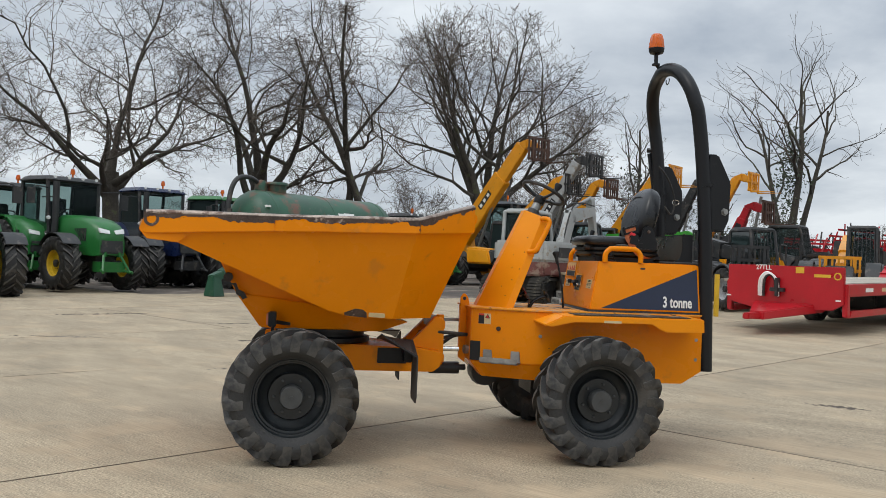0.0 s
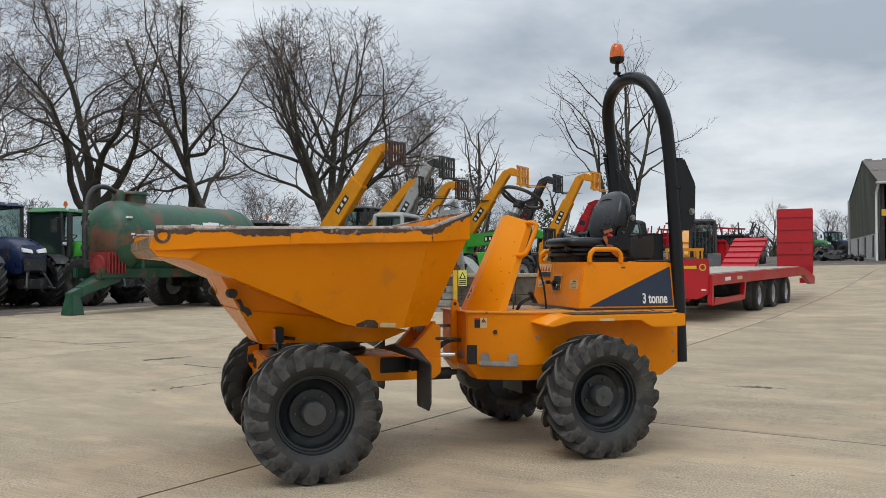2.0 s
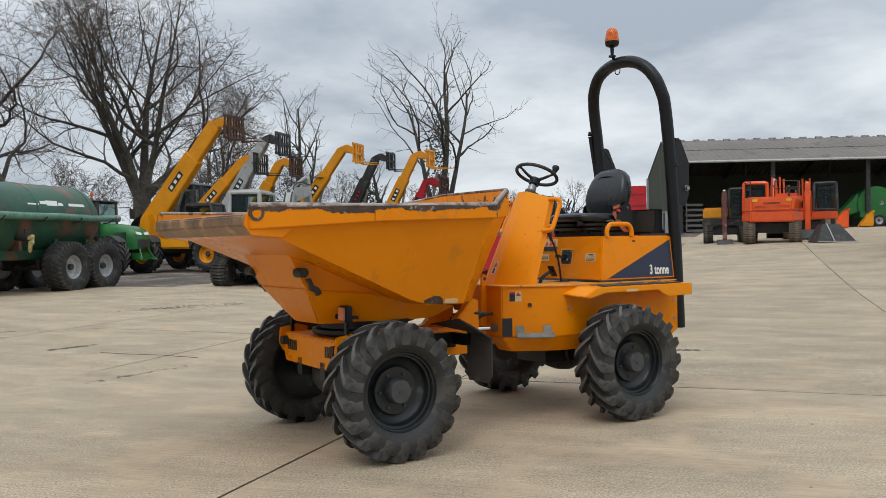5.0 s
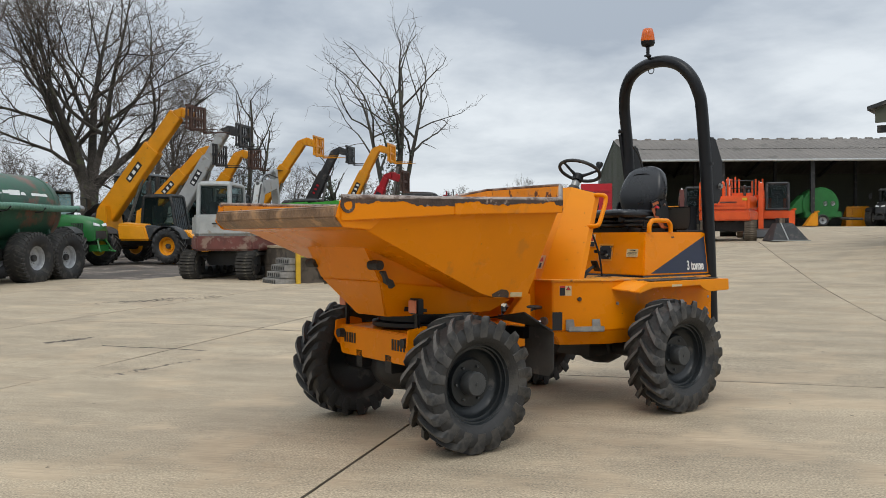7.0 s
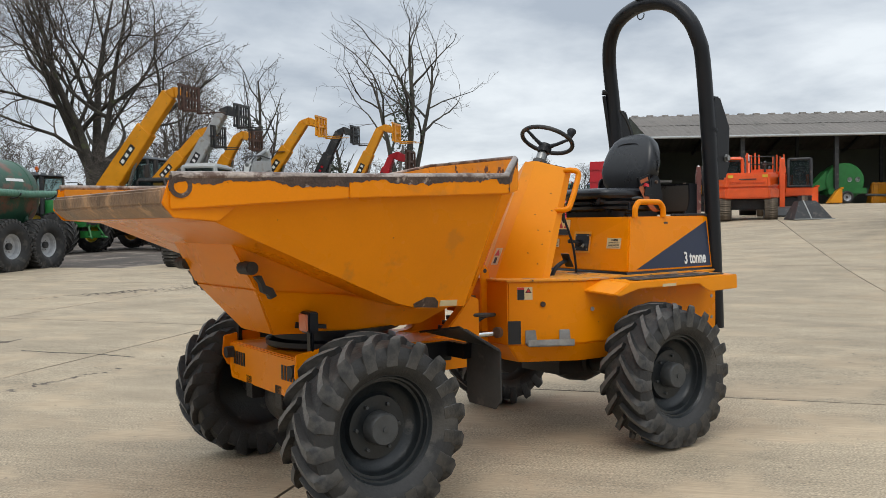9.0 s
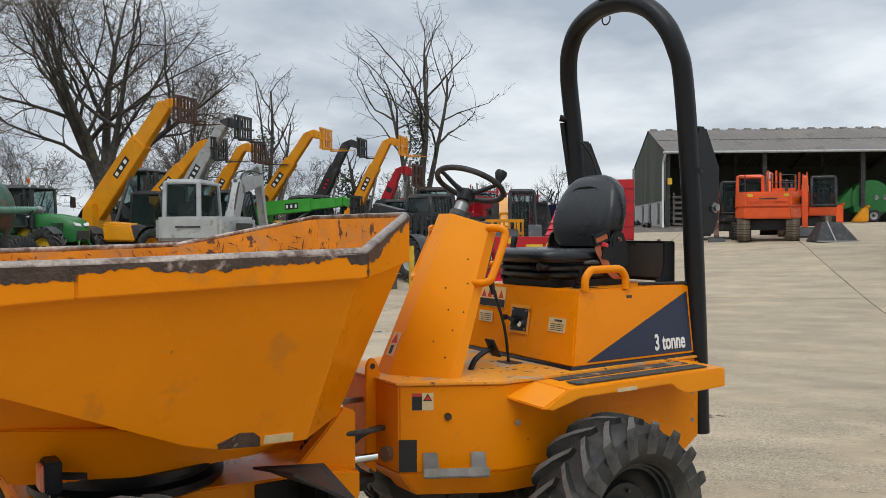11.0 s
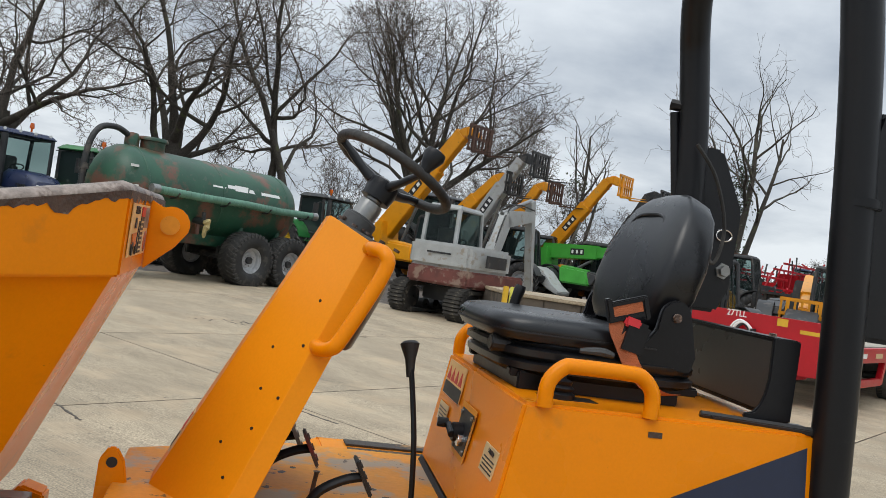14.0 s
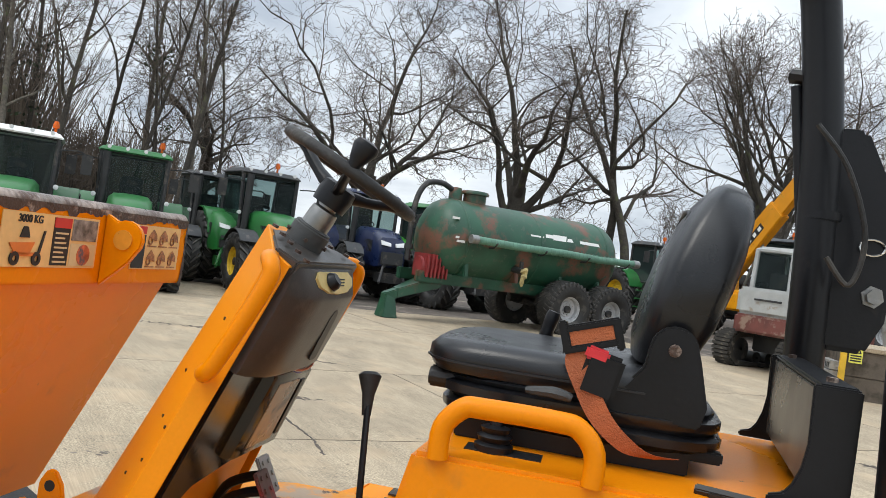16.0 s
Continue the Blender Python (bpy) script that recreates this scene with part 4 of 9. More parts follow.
    pillow([((x + 0.03, 0, z), hy, hx, tuple(lean)) for x, z, hy, hx in tops], 28).done("backrest", VINYL, seat, smooth=True)
    # stitched oval on the backrest
    ov = []
    for k in range(28):
        a = 2 * math.pi * k / 28
        yy, zz = 0.10 * math.copysign(abs(math.cos(a)) ** 0.7, math.cos(a)), 0.042 * math.copysign(abs(math.sin(a)) ** 0.7, math.sin(a))
        cx = 0.558 + 0.35 * (zz) - 0.064
        ov.append((cx + abs(yy) * 0.06, yy, 1.765 + zz))
    Shape().tube(ov + [ov[0]], 0.0045, 6).done("stitched_oval", BLKDEC_HOLE, seat, smooth=True)
    for side in (-1, 1):
        pv = Shape().prism([(0.40, 1.40), (0.565, 1.40), (0.575, 1.44), (0.555, 1.52)] + [(0.505 + 0.045 * math.cos(radians(a)), 1.535 + 0.045 * math.sin(radians(a))) for a in range(0, 181, 30)] + [(0.455, 1.50), (0.42, 1.455), (0.38, 1.445)], side * 0.235 - 0.008, side * 0.235 + 0.008)
        piv = pv.done("seat_bracket", BLACKP, seat, bevel=0.004)
        Shape().tube([(0.505, side * 0.24, 1.535), (0.505, side * 0.252, 1.535)], 0.012, 10).done("pivot_bolt", WORN, piv, bevel=0.002)
    Shape().tube(smooth_path([(0.25, -0.262, 1.424), (0.30, -0.27, 1.428), (0.335, -0.272, 1.423)], 4), [0.006, 0.008, 0.009, 0.01, 0.011, 0.011, 0.010, 0.009, 0.007], 8).done("adjust_lever", HUBGREY, seat, "pale grey adjusting lever", smooth=True)
    Shape().tube([(0.05, -0.16, 1.408), (0.12, -0.16, 1.408)], 0.022, 12).done("adjust_knob", CHARCOAL, seat, bevel=0.004)
    seat.location = (0.018, 0.0, 0.026)
    # belt and buckle
    bel = Shape()
    strip = smooth_path([(0.515, -0.262, 1.3385), (0.46, -0.272, 1.342), (0.415, -0.278, 1.37), (0.385, -0.279, 1.40), (0.36, -0.278, 1.44), (0.335, -0.272, 1.49), (0.345, -0.262, 1.535)], 5)
    corners = [Vector(c) for c in ((-0.022, 0, 0), (0.022, -0.004, 0.008), (0.022, -0.001, 0.008), (-0.022, 0.003, 0))]
    bel.add([a + c for a in strip for c in corners],
            [(4 * i + k, 4 * i + (k + 1) % 4, 4 * i + 4 + (k + 1) % 4, 4 * i + 4 + k) for i in range(len(strip) - 1) for k in range(4)])
    belt = bel.done("seat_belt", BELT, seat, "faded orange seat belt", smooth=True)
    bm_ = Matrix.Rotation(radians(-18), 3, "Y")
    Shape().box(0.305, 0.405, -0.278, -0.262, 1.555, 1.568, bm_).box(0.305, 0.405, -0.278, -0.262, 1.515, 1.528, bm_).box(0.300, 0.316, -0.279, -0.261, 1.505, 1.562, bm_).box(0.395, 0.410, -0.279, -0.261, 1.522, 1.578, bm_).done("buckle_tongue", BLACKP, belt, bevel=0.003)
    Shape().box(0.312, 0.398, -0.274, -0.268, 1.528, 1.556, bm_).done("belt_end", BELT, belt, bevel=0.001)
    Shape().box(0.345, 0.415, -0.285, -0.255, 1.43, 1.515, Matrix.Rotation(radians(12), 3, "Y")).done("buckle", BLACKP, belt, bevel=0.008)
    Shape().box(0.348, 0.392, -0.287, -0.256, 1.497, 1.522, Matrix.Rotation(radians(12), 3, "Y")).done("release_button", simple("red_button", (0.62, 0.03, 0.04), 0.4), belt, bevel=0.005)
    # hand lever at the far side
    Shape().tube([(0.25, 0.27, 1.40), (0.26, 0.275, 1.50)], 0.008, 8).tube(smooth_path([(0.258, 0.275, 1.49), (0.264, 0.275, 1.53), (0.275, 0.275, 1.575)], 3), [0.013, 0.016, 0.017, 0.016, 0.017, 0.018, 0.015], 10).done("hand_lever", BLACKP, d, "black ribbed hand lever", smooth=True)
    # manual box behind the seat
    gm = Matrix.Translation((0.822, -0.345, 0.008)) @ Matrix.Rotation(radians(-4.8), 4, "Z") @ Matrix.Translation((-0.805, 0.42, 0))
    bi = Shape(gm)
    bi.box(0.775, 0.805, -0.41, 0.26, 1.336, 1.54).box(0.735, 0.80, -0.41, 0.26, 1.533, 1.543).box(0.745, 0.80, -0.41, 0.26, 1.345, 1.355)
    bin_ob = bi.done("seat_guard", BLACKP, d, "black steel guard plate behind the seat", bevel=0.004)
    for y in (-0.42, 0.25):
        Shape(gm).prism([(0.675, 1.336), (0.80, 1.336), (0.80, 1.541), (0.725, 1.541)] + [(0.728, 1.44), (0.722, 1.40), (0.712, 1.372), (0.70, 1.355), (0.675, 1.348)], y, y + 0.012).done("end_plate", BLACKP, bin_ob, bevel=0.003)
    # panel whose grey-brown sheen is put into its base colour
    Shape(gm).box(0.735, 0.741, -0.405, 0.25, 1.356, 1.532).done("face_panel", simple("dull_grey_panel", (0.055, 0.052, 0.047), 0.28), bin_ob, "sheet panel with a grey-brown sheen put into its colour", bevel=0.002)
    for y in (-0.34, 0.2):
        Shape(gm).tube([(0.765, y, 1.54), (0.765, y, 1.551)], 0.010, 8).done("bolt", WORN, bin_ob)
    Shape().tube([(0.58, -0.32, 1.338), (0.86, -0.40, 1.338)], 0.012, 6).box(0.60, 0.86, -0.345, -0.315, 1.334, 1.342).done("hinge_bar", CHARCOAL, box_ob, bevel=0.002)

    # ---- roll bar ----
    leg = [(0.905, 0.58), (0.905, 1.1), (0.895, 1.7), (0.872, 2.1), (0.832, 2.4)]
    near_leg = [(x, -0.425, z) for x, z in leg] + [(0.81, -0.413, 2.50), (0.78, -0.375, 2.62), (0.752, -0.29, 2.725), (0.732, -0.16, 2.785), (0.726, 0, 2.80)]
    far_leg = list(near_leg)
    near_leg = [(x - 0.028 * min(1, max(0, (z - 0.6) / 1.4)), y + 0.03 * min(1, max(0, (z - 0.6) / 1.4)) * min(1, abs(y) / 0.3), z) for x, y, z in near_leg]
    bar = [(x, y * 1.04 + 0.012, z) for x, y, z in near_leg + [(x, -y, z) for x, y, z in far_leg[-2::-1]]]
    rb = Shape().tube(smooth_path(bar, 5), 0.050, 18)
    rollbar = rb.done("roll_bar", BLACKP, d, "black tubular steel roll bar", smooth=True)
    for side in (-1, 1):
        y, lean_in = (0.454, 0.0) if side > 0 else (-0.405, -0.022)
        pl = Shape(pose(lean_in, 0, 0)).prism([(0.86, 1.575), (1.03, 1.575), (1.07, 1.66), (1.078, 1.93), (0.975, 2.13), (0.90, 2.13), (0.86, 1.95)], y - 0.03, y + 0.03)
        plate = pl.done("hinge_plate", BLACKP, rollbar, bevel=0.012)
        Shape(pose(lean_in, 0, 0)).lathe([(0.0, -0.012), (0.054, -0.012), (0.054, 0.012), (0, 0.012)], 20, (0.892, y, 1.905), "z").done("tube_collar", BLACKP, rollbar, bevel=0.003)
        for s_, nm in ((1, "hinge_bolt"), (-1, "hinge_nut")):
            o = s_ * side * 0.03
            Shape(pose(lean_in, 0, 0)).tube([(1.03, y + o, 1.72), (1.03, y + o + s_ * side * 0.006, 1.72), (1.03, y + o + s_ * side * 0.006, 1.72), (1.03, y + o + s_ * side * 0.022, 1.72)], [0.028, 0.028, 0.019, 0.019], 6).done(nm, STEEL, plate, "bright hinge bolt")
        ring = [(1.015 + 0.03 * math.cos(a), y - side * 0.035, 1.84 + 0.02 * math.sin(a)) for a in [2 * math.pi * k / 16 for k in range(17)]]
        Shape(pose(lean_in, 0, 0)).tube(ring, 0.003, 6).done("linch_pin", CHROME, plate, smooth=True)
    # strut on the far leg, cable
    Shape().tube([(0.80, 0.485, 2.235), (0.875, 0.47, 1.75)], 0.016, 10).tube([(0.785, 0.49, 2.262), (0.84, 0.45, 2.25)], 0.020, 8).done("gas_strut", BLACKP, rollbar, smooth=True)
    Shape().tube(smooth_path([(0.84, 0.37, 2.12), (0.92, 0.36, 2.02), (0.98, 0.365, 1.86), (0.96, 0.37, 1.74), (0.90, 0.372, 1.80)], 6), 0.007, 8).done("cable", RUBBER, rollbar, smooth=True)
    Shape().tube(arc((0.10, 2.755), 0.03, 160, 380, 10, "yz", 0.772), 0.004, 6).done("cable_loop", RUBBER, rollbar, smooth=True)
    # beacon
    be = Shape(pose(-0.042, 0, -0.012)).tube([(0.765, 0.03, 2.81), (0.71, 0.03, 2.84), (0.685, 0.03, 2.87)], 0.014, 8).lathe([(0.0, 2.86), (0.03, 2.86), (0.03, 2.872), (0.014, 2.876), (0.016, 2.94), (0.05, 2.952), (0.058, 2.97), (0.06, 2.99), (0, 2.992)], 20, (0.685, 0.03, 0), "z")
    beacon = be.done("beacon", BLACKP, d, "amber warning beacon on a black stem", smooth=True)
    Shape(pose(-0.042, 0, -0.012)).lathe([(0.059, 2.985), (0.06, 3.0), (0.052, 3.06), (0.042, 3.092), (0.03, 3.10), (0, 3.102)], 24, (0.685, 0.03, 0), "z").done("lens", BEACON, beacon, "orange dome", smooth=True)

    # ---- steering column ----
    base = [(-0.70, -0.055), (-0.685, -0.078), (-0.535, -0.295), (-0.48, -0.295), (-0.48, 0.295), (-0.535, 0.295), (-0.685, 0.078), (-0.70, 0.055)]
    top = [(-0.362, -0.05, 1.688), (-0.352, -0.068, 1.684), (-0.272, -0.225, 1.635), (-0.232, -0.225, 1.608), (-0.232, 0.225, 1.608), (-0.272, 0.225, 1.635), (-0.352, 0.068, 1.684), (-0.362, 0.05, 1.688)]
    col = Shape()
    lo_p = [(x, y, 0.975) for x, y in base]
    n = 8
    ring_v = lo_p + top
    col.add(ring_v, [(i, (i + 1) % n, n + (i + 1) % n, n + i) for i in range(n) if i != 3] + [tuple(range(n, 2 * n))])
    column = col.done("steering_column", FADED, d, "folded yellow steel steering column")
    sol = column.modifiers.new("thickness", "SOLIDIFY")
    sol.thickness, sol.offset = 0.006, -1
    bev = column.modifiers.new("edges", "BEVEL")
    bev.width, bev.segments, bev.limit_method = 0.006, 2, "ANGLE"

    def lerp(a, b, t):
        return tuple(a[i] + (b[i] - a[i]) * t for i in range(3))

    rb0, rb1 = (-0.48, -0.282, 0.975), (-0.234, -0.216, 1.608)
    fb0, fb1 = (-0.48, 0.282, 0.975), (-0.234, 0.216, 1.608)

    def back(t0, t1, y0, y1, off):
        """A panel on the open back of the column, between two heights and two shares of its width."""
        q = []
        for t, u in ((t0, y0), (t0, y1), (t1, y1), (t1, y0)):
            a, b = lerp(rb0, rb1, t), lerp(fb0, fb1, t)
            p = lerp(a, b, u)
            q.append(p)
        nn = Vector((0.937, 0, -0.348))
        return [tuple(Vector(p) - nn * 0.01) for p in q], [tuple(Vector(p) + nn * off) for p in q]

    back_n, up_n = Vector((0.937, 0, -0.348)), Vector((0.394, 0, 0.919))

    def on_back(t, u, off):
        return tuple(Vector(lerp(lerp(rb0, rb1, t), lerp(fb0, fb1, t), u)) + back_n * off)

    def moulded(stations, section):
        """A cover over the back: rings of one section, each at its own height and depth."""
        sh_ = Shape()
        rings_ = [[on_back(t, u, o if o <= 0 else o * deep) for u, o in section] for t, deep in stations]
        m_ = len(section)
        sh_.v += [Vector(p) for ring in rings_ for p in ring]
        for k in range(len(rings_) - 1):
            sh_.f += [(k * m_ + a, k * m_ + (a + 1) % m_, (k + 1) * m_ + (a + 1) % m_, (k + 1) * m_ + a) for a in range(m_)]
        sh_.f.append(tuple(range(m_))[::-1])
        sh_.f.append(tuple(range(len(sh_.v) - m_, len(sh_.v))))
        return sh_

    hood = [(0.015, -0.03), (0.015, 0.016), (0.06, 0.034), (0.20, 0.055), (0.30, 0.060), (0.70, 0.060), (0.82, 0.054), (0.94, 0.032), (0.985, 0.014), (0.985, -0.03)]
    da = moulded([(0.645, 0.80), (0.66, 0.90), (0.80, 0.98), (0.915, 1.0), (0.935, 0.97), (1.005, 0.30)], hood)
    dash = da.done("dashboard", DASHM, column, "worn charcoal plastic dash panel", smooth=True)
    # black inlay painted for the shade inside the dash slot
    slot_pts = [(0.69, 0.60), (0.70, 0.575), (0.85, 0.565), (0.875, 0.58), (0.885, 0.61), (0.875, 0.645), (0.85, 0.66), (0.70, 0.67), (0.69, 0.65)]
    Shape().hexa([on_back(t, u, 0.04) for t, u in slot_pts], [on_back(t, u, 0.0605) for t, u in slot_pts]).done("dash_slot", BLKDEC_HOLE, dash)
    # black cover with a step, a box on its far half and loose wires under the dash
    Shape().hexa([on_back(t, u, -0.03) for t, u in ((0.20, 0.03), (0.27, 0.97), (0.65, 0.97), (0.65, 0.03), (0.03, 0.03))], [on_back(t, u, 0.004) for t, u in ((0.20, 0.30), (0.27, 0.97), (0.65, 0.97), (0.65, 0.03), (0.03, 0.03))]).done("black_cover", GLOSSB, column, bevel=0.003)
    Shape().hexa([on_back(t, u, -0.034) for t, u in ((0.02, 0.04), (0.02, 0.96), (0.30, 0.96), (0.30, 0.04))], [on_back(t, u, -0.012) for t, u in ((0.02, 0.04), (0.02, 0.96), (0.30, 0.96), (0.30, 0.04))]).done("lower_cover", FADED, column, bevel=0.003)
    cb = moulded([(0.285, 0.75), (0.30, 0.95), (0.60, 1.0), (0.618, 0.8)], [(0.43, -0.02), (0.45, 0.028), (0.50, 0.036), (0.92, 0.036), (0.96, 0.026), (0.96, -0.02)]).done("cover_box", GLOSSB, column, smooth=True)
    # the warm reflection on this plate is put into its brown colour
    Shape().hexa(*back(0.33, 0.58, 0.52, 0.80, 0.0375)).done("information_label", surf("grimy_label", (0.30, 0.19, 0.10), 0.3, vary=0.3, size=12, bump=0, stain=(0.08, 0.06, 0.05), amount=0.53, stain_size=9), cb, "brown plate with a warm reflection put into its colour")
    # black strip painted for the shade in the cover's slot
    Shape().hexa(*back(0.34, 0.57, 0.84, 0.885, 0.0375)).done("cover_slot", BLKDEC_HOLE, cb)
    for k, wire_c in enumerate(((0.60, 0.16, 0.06), (0.55, 0.52, 0.48), (0.10, 0.12, 0.35))):
        Shape().tube(smooth_path([on_back(0.655, 0.50 + 0.04 * k, 0.01), on_back(0.635 - 0.004 * k, 0.62, 0.045), on_back(0.642, 0.80, 0.046 - 0.004 * k), on_back(0.66, 0.92, 0.02)], 4), 0.0028, 5).done("loose_wire", simple("wire_sleeve", wire_c, 0.5), column, smooth=True)
    # top plate of the dash and the switch plate on the slope below it
    dtop = [(-0.345, -0.075, 1.672), (-0.272, -0.213, 1.636), (-0.222, -0.213, 1.612), (-0.222, 0.213, 1.612), (-0.272, 0.213, 1.636), (-0.345, 0.075, 1.672)]
    Shape().hexa([tuple(Vector(p) - up_n * 0.03) for p in dtop], [tuple(Vector(p) + up_n * 0.008) for p in dtop]).done("dash_top", DASHM, dash, bevel=0.004)

    def on_slope(s_, u, off):
        """A place on the sloping top of the hood."""
        a, b = Vector(on_back(1.003, u, 0.020)), Vector(on_back(0.937, u, 0.058))
        nrm = Vector((0.82, 0, 0.57))
        return a.lerp(b, s_) + nrm * off

    oval = [(0.06, 0.26), (0.06, 0.74), (0.30, 0.80), (0.62, 0.77), (0.86, 0.66), (0.92, 0.50), (0.86, 0.36), (0.62, 0.25), (0.30, 0.22)]
    swp = Shape().hexa([tuple(on_slope(a, u, -0.004)) for a, u in oval], [tuple(on_slope(a, u, 0.0035)) for a, u in oval]).done("switch_plate", surf("dirty_cream_plate", (0.68, 0.52, 0.20), 0.5, stain=(0.4, 0.3, 0.15), amount=0.55), dash, "cream switch plate")
    c = on_slope(0.48, 0.40, 0.003)
    Shape().tube([c, c + Vector((0.82, 0, 0.57)) * 0.012, c + Vector((0.82, 0, 0.57)) * 0.02], [0.021, 0.020, 0.014], 16).done("rotary_knob", BLACKP, swp, smooth=True)
    for k in range(3):
        c = on_slope(0.35 + 0.12 * k, 0.60, 0.0035)
        Shape().tube([c + Vector((0, -0.022, 0)), c + Vector((0, 0.022 - 0.006 * k, 0))], 0.002, 4).done("text_bar", BLKDEC_HOLE, swp)
    for k in range(5):
        for y in (-0.195, 0.195):
            q = Vector((-0.34 + 0.032 * k, math.copysign(0.07 + 0.033 * k, y), 1.676 - 0.0155 * k)) + up_n * 0.008
            Shape().tube([q, q + up_n * 0.006], 0.008, 6).done("screw", WORN, dash)
    for a, b in ((0.30, 0.30), (0.42, 0.10), (0.42, 0.42), (0.55, -0.1), (0.22, 0.0), (0.6, 0.35), (0.13, 0.3), (0.75, 0.2)):
        p = lerp(lerp((-0.685, -0.078, 0.975), (-0.352, -0.068, 1.684), a), lerp((-0.535, -0.295, 0.975), (-0.272, -0.225, 1.635), a), b + 0.5)
        # small black studs paint the shade of drilled holes
        Shape().tube([Vector(p), Vector(p) + Vector((-0.72, -0.68, 0.1)).normalized() * 0.003], 0.004, 6).done("drilled_hole", BLKDEC_HOLE, column)
    # pictogram near the foot
    fa, fc = ((-0.70, 0.05, 0.975), (-0.362, 0.045, 1.688)), ((-0.70, -0.05, 0.975), (-0.362, -0.045, 1.688))

    def on_front_face(t, u, off):
        return tuple(Vector(lerp(lerp(*fa, t), lerp(*fc, t), u)) + Vector((-0.904, 0, 0.428)) * off)

    def sticker(name, corners, off, material, parent):
        return Shape().hexa([on_front_face(t, u, -0.002) for t, u in corners], [on_front_face(t, u, off) for t, u in corners]).done(name, material, parent)

    sl = tagged(sticker("small_label", ((0.11, 0.22), (0.11, 0.80), (0.25, 0.80), (0.25, 0.22)), 0.003, DECALW, column), "small pale warning label")
    sticker("triangle", ((0.185, 0.28), (0.185, 0.74), (0.243, 0.51)), 0.0045, REDDEC, sl)
    sticker("pictogram", ((0.12, 0.40), (0.12, 0.62), (0.17, 0.62), (0.17, 0.40)), 0.0045, BLKDEC_HOLE, sl)
    for side in (-1, 1):
        hnd = smooth_path([(-0.302, side * 0.218, 1.610), (-0.290, side * 0.262, 1.610), (-0.272, side * 0.292, 1.60), (-0.272, side * 0.30, 1.56), (-0.345, side * 0.31, 1.405), (-0.368, side * 0.302, 1.375), (-0.388, side * 0.27, 1.368), (-0.392, side * 0.235, 1.37)], 5)
        Shape(pose(0.026, 0, 0.010)).tube(hnd, 0.0175, 12).done("column_handle", YELLOW, column, "yellow bent-tube handle", smooth=True)
    # steering wheel
    axis_s = Vector((0.446, 0.10, 0.889)).normalized()
    rimc = Vector((-0.209, 0.011, 1.826))
    down = lambda k: rimc - Vector((axis_s.x, axis_s.y * 0.4, axis_s.z)) * k
    collar = Shape().tube([down(0.235), down(0.150), down(0.145)], [0.046, 0.046, 0.040], 20).done("shaft_collar", HUBGREY, d, "dark grey steering shaft collar", bevel=0.003)
    for a in range(5):
        q = down(0.175) + Vector((math.cos(a * 1.26) * 0.040, math.sin(a * 1.26) * 0.044, -0.020 * math.cos(a * 1.26)))
        Shape().tube([q, q + Vector((math.cos(a * 1.26), math.sin(a * 1.26), -0.4 * math.cos(a * 1.26))) * 0.008], 0.005, 6).done("bolt", WORN, collar)
    Shape().tube([down(0.150), down(0.115), down(0.10), down(0.095), down(0.06)], [0.033, 0.033, 0.031, 0.022, 0.022], 18).done("steering_shaft", STEEL, d, "worn grey steel steering shaft", smooth=True)
    e1 = Vector((0, 1, 0))
    e2 = axis_s.cross(e1).normalized()
    e1 = e2.cross(axis_s)
    knob_at = Vector((-0.165, -0.142, 1.817)) - rimc
    a0 = math.atan2(knob_at.dot(e2), knob_at.dot(e1))
    ringp = [rimc + (e1 * math.cos(2 * math.pi * k / 40) + e2 * math.sin(2 * math.pi * k / 40)) * 0.1635 for k in range(41)]
    sw_ob = Shape().tube(ringp, 0.0135, 12).done("steering_wheel", RUBBER, d, "worn black three-spoke steering wheel with spinner knob", smooth=True)
    boss = rimc - axis_s * 0.055
    for k in range(3):
        a = a0 + 2 * math.pi * k / 3
        q = rimc + (e1 * math.cos(a) + e2 * math.sin(a)) * 0.162
        Shape().tube(smooth_path([boss, boss.lerp(q, 0.45) - axis_s * 0.004, boss.lerp(q, 0.8), q], 3), [0.017] * 3 + [0.014] * 3 + [0.012] * 4, 10, 0.75).done("spoke", BLACKP, sw_ob, smooth=True)
    Shape().tube([boss - axis_s * 0.035, boss - axis_s * 0.005, boss + axis_s * 0.018, boss + axis_s * 0.024], [0.040, 0.043, 0.040, 0.028], 18).done("boss", BLACKP, sw_ob, smooth=True)
    q = rimc + (e1 * math.cos(a0) + e2 * math.sin(a0)) * 0.160
    Shape().tube([q, q + axis_s * 0.018, q + axis_s * 0.030, q + axis_s * 0.055, q + axis_s * 0.068, q + axis_s * 0.073], [0.014, 0.015, 0.020, 0.029, 0.026, 0.012], 16).done("spinner_knob", BLACKP, sw_ob, smooth=True)
    # pedals and drive lever
    lv = Shape().tube(smooth_path([(-0.05, -0.08, 0.97), (-0.065, -0.065, 1.15), (-0.090, -0.005, 1.34)], 4), 0.0075, 8)
    lever = lv.done("drive_lever", BLACKP, d, "thin black lever with a grip", smooth=True)
    Shape().tube([(-0.088, -0.012, 1.30), (-0.092, -0.002, 1.345), (-0.097, 0.010, 1.385), (-0.098, 0.012, 1.392)], [0.010, 0.014, 0.026, 0.018], 12).done("grip", RUBBER, lever, smooth=True)
    # black pad painted for the shaded slot round the lever
    Shape().box(-0.09, -0.01, -0.14, -0.04, 0.978, 0.9805).done("lever_slot", BLKDEC_HOLE, deck)
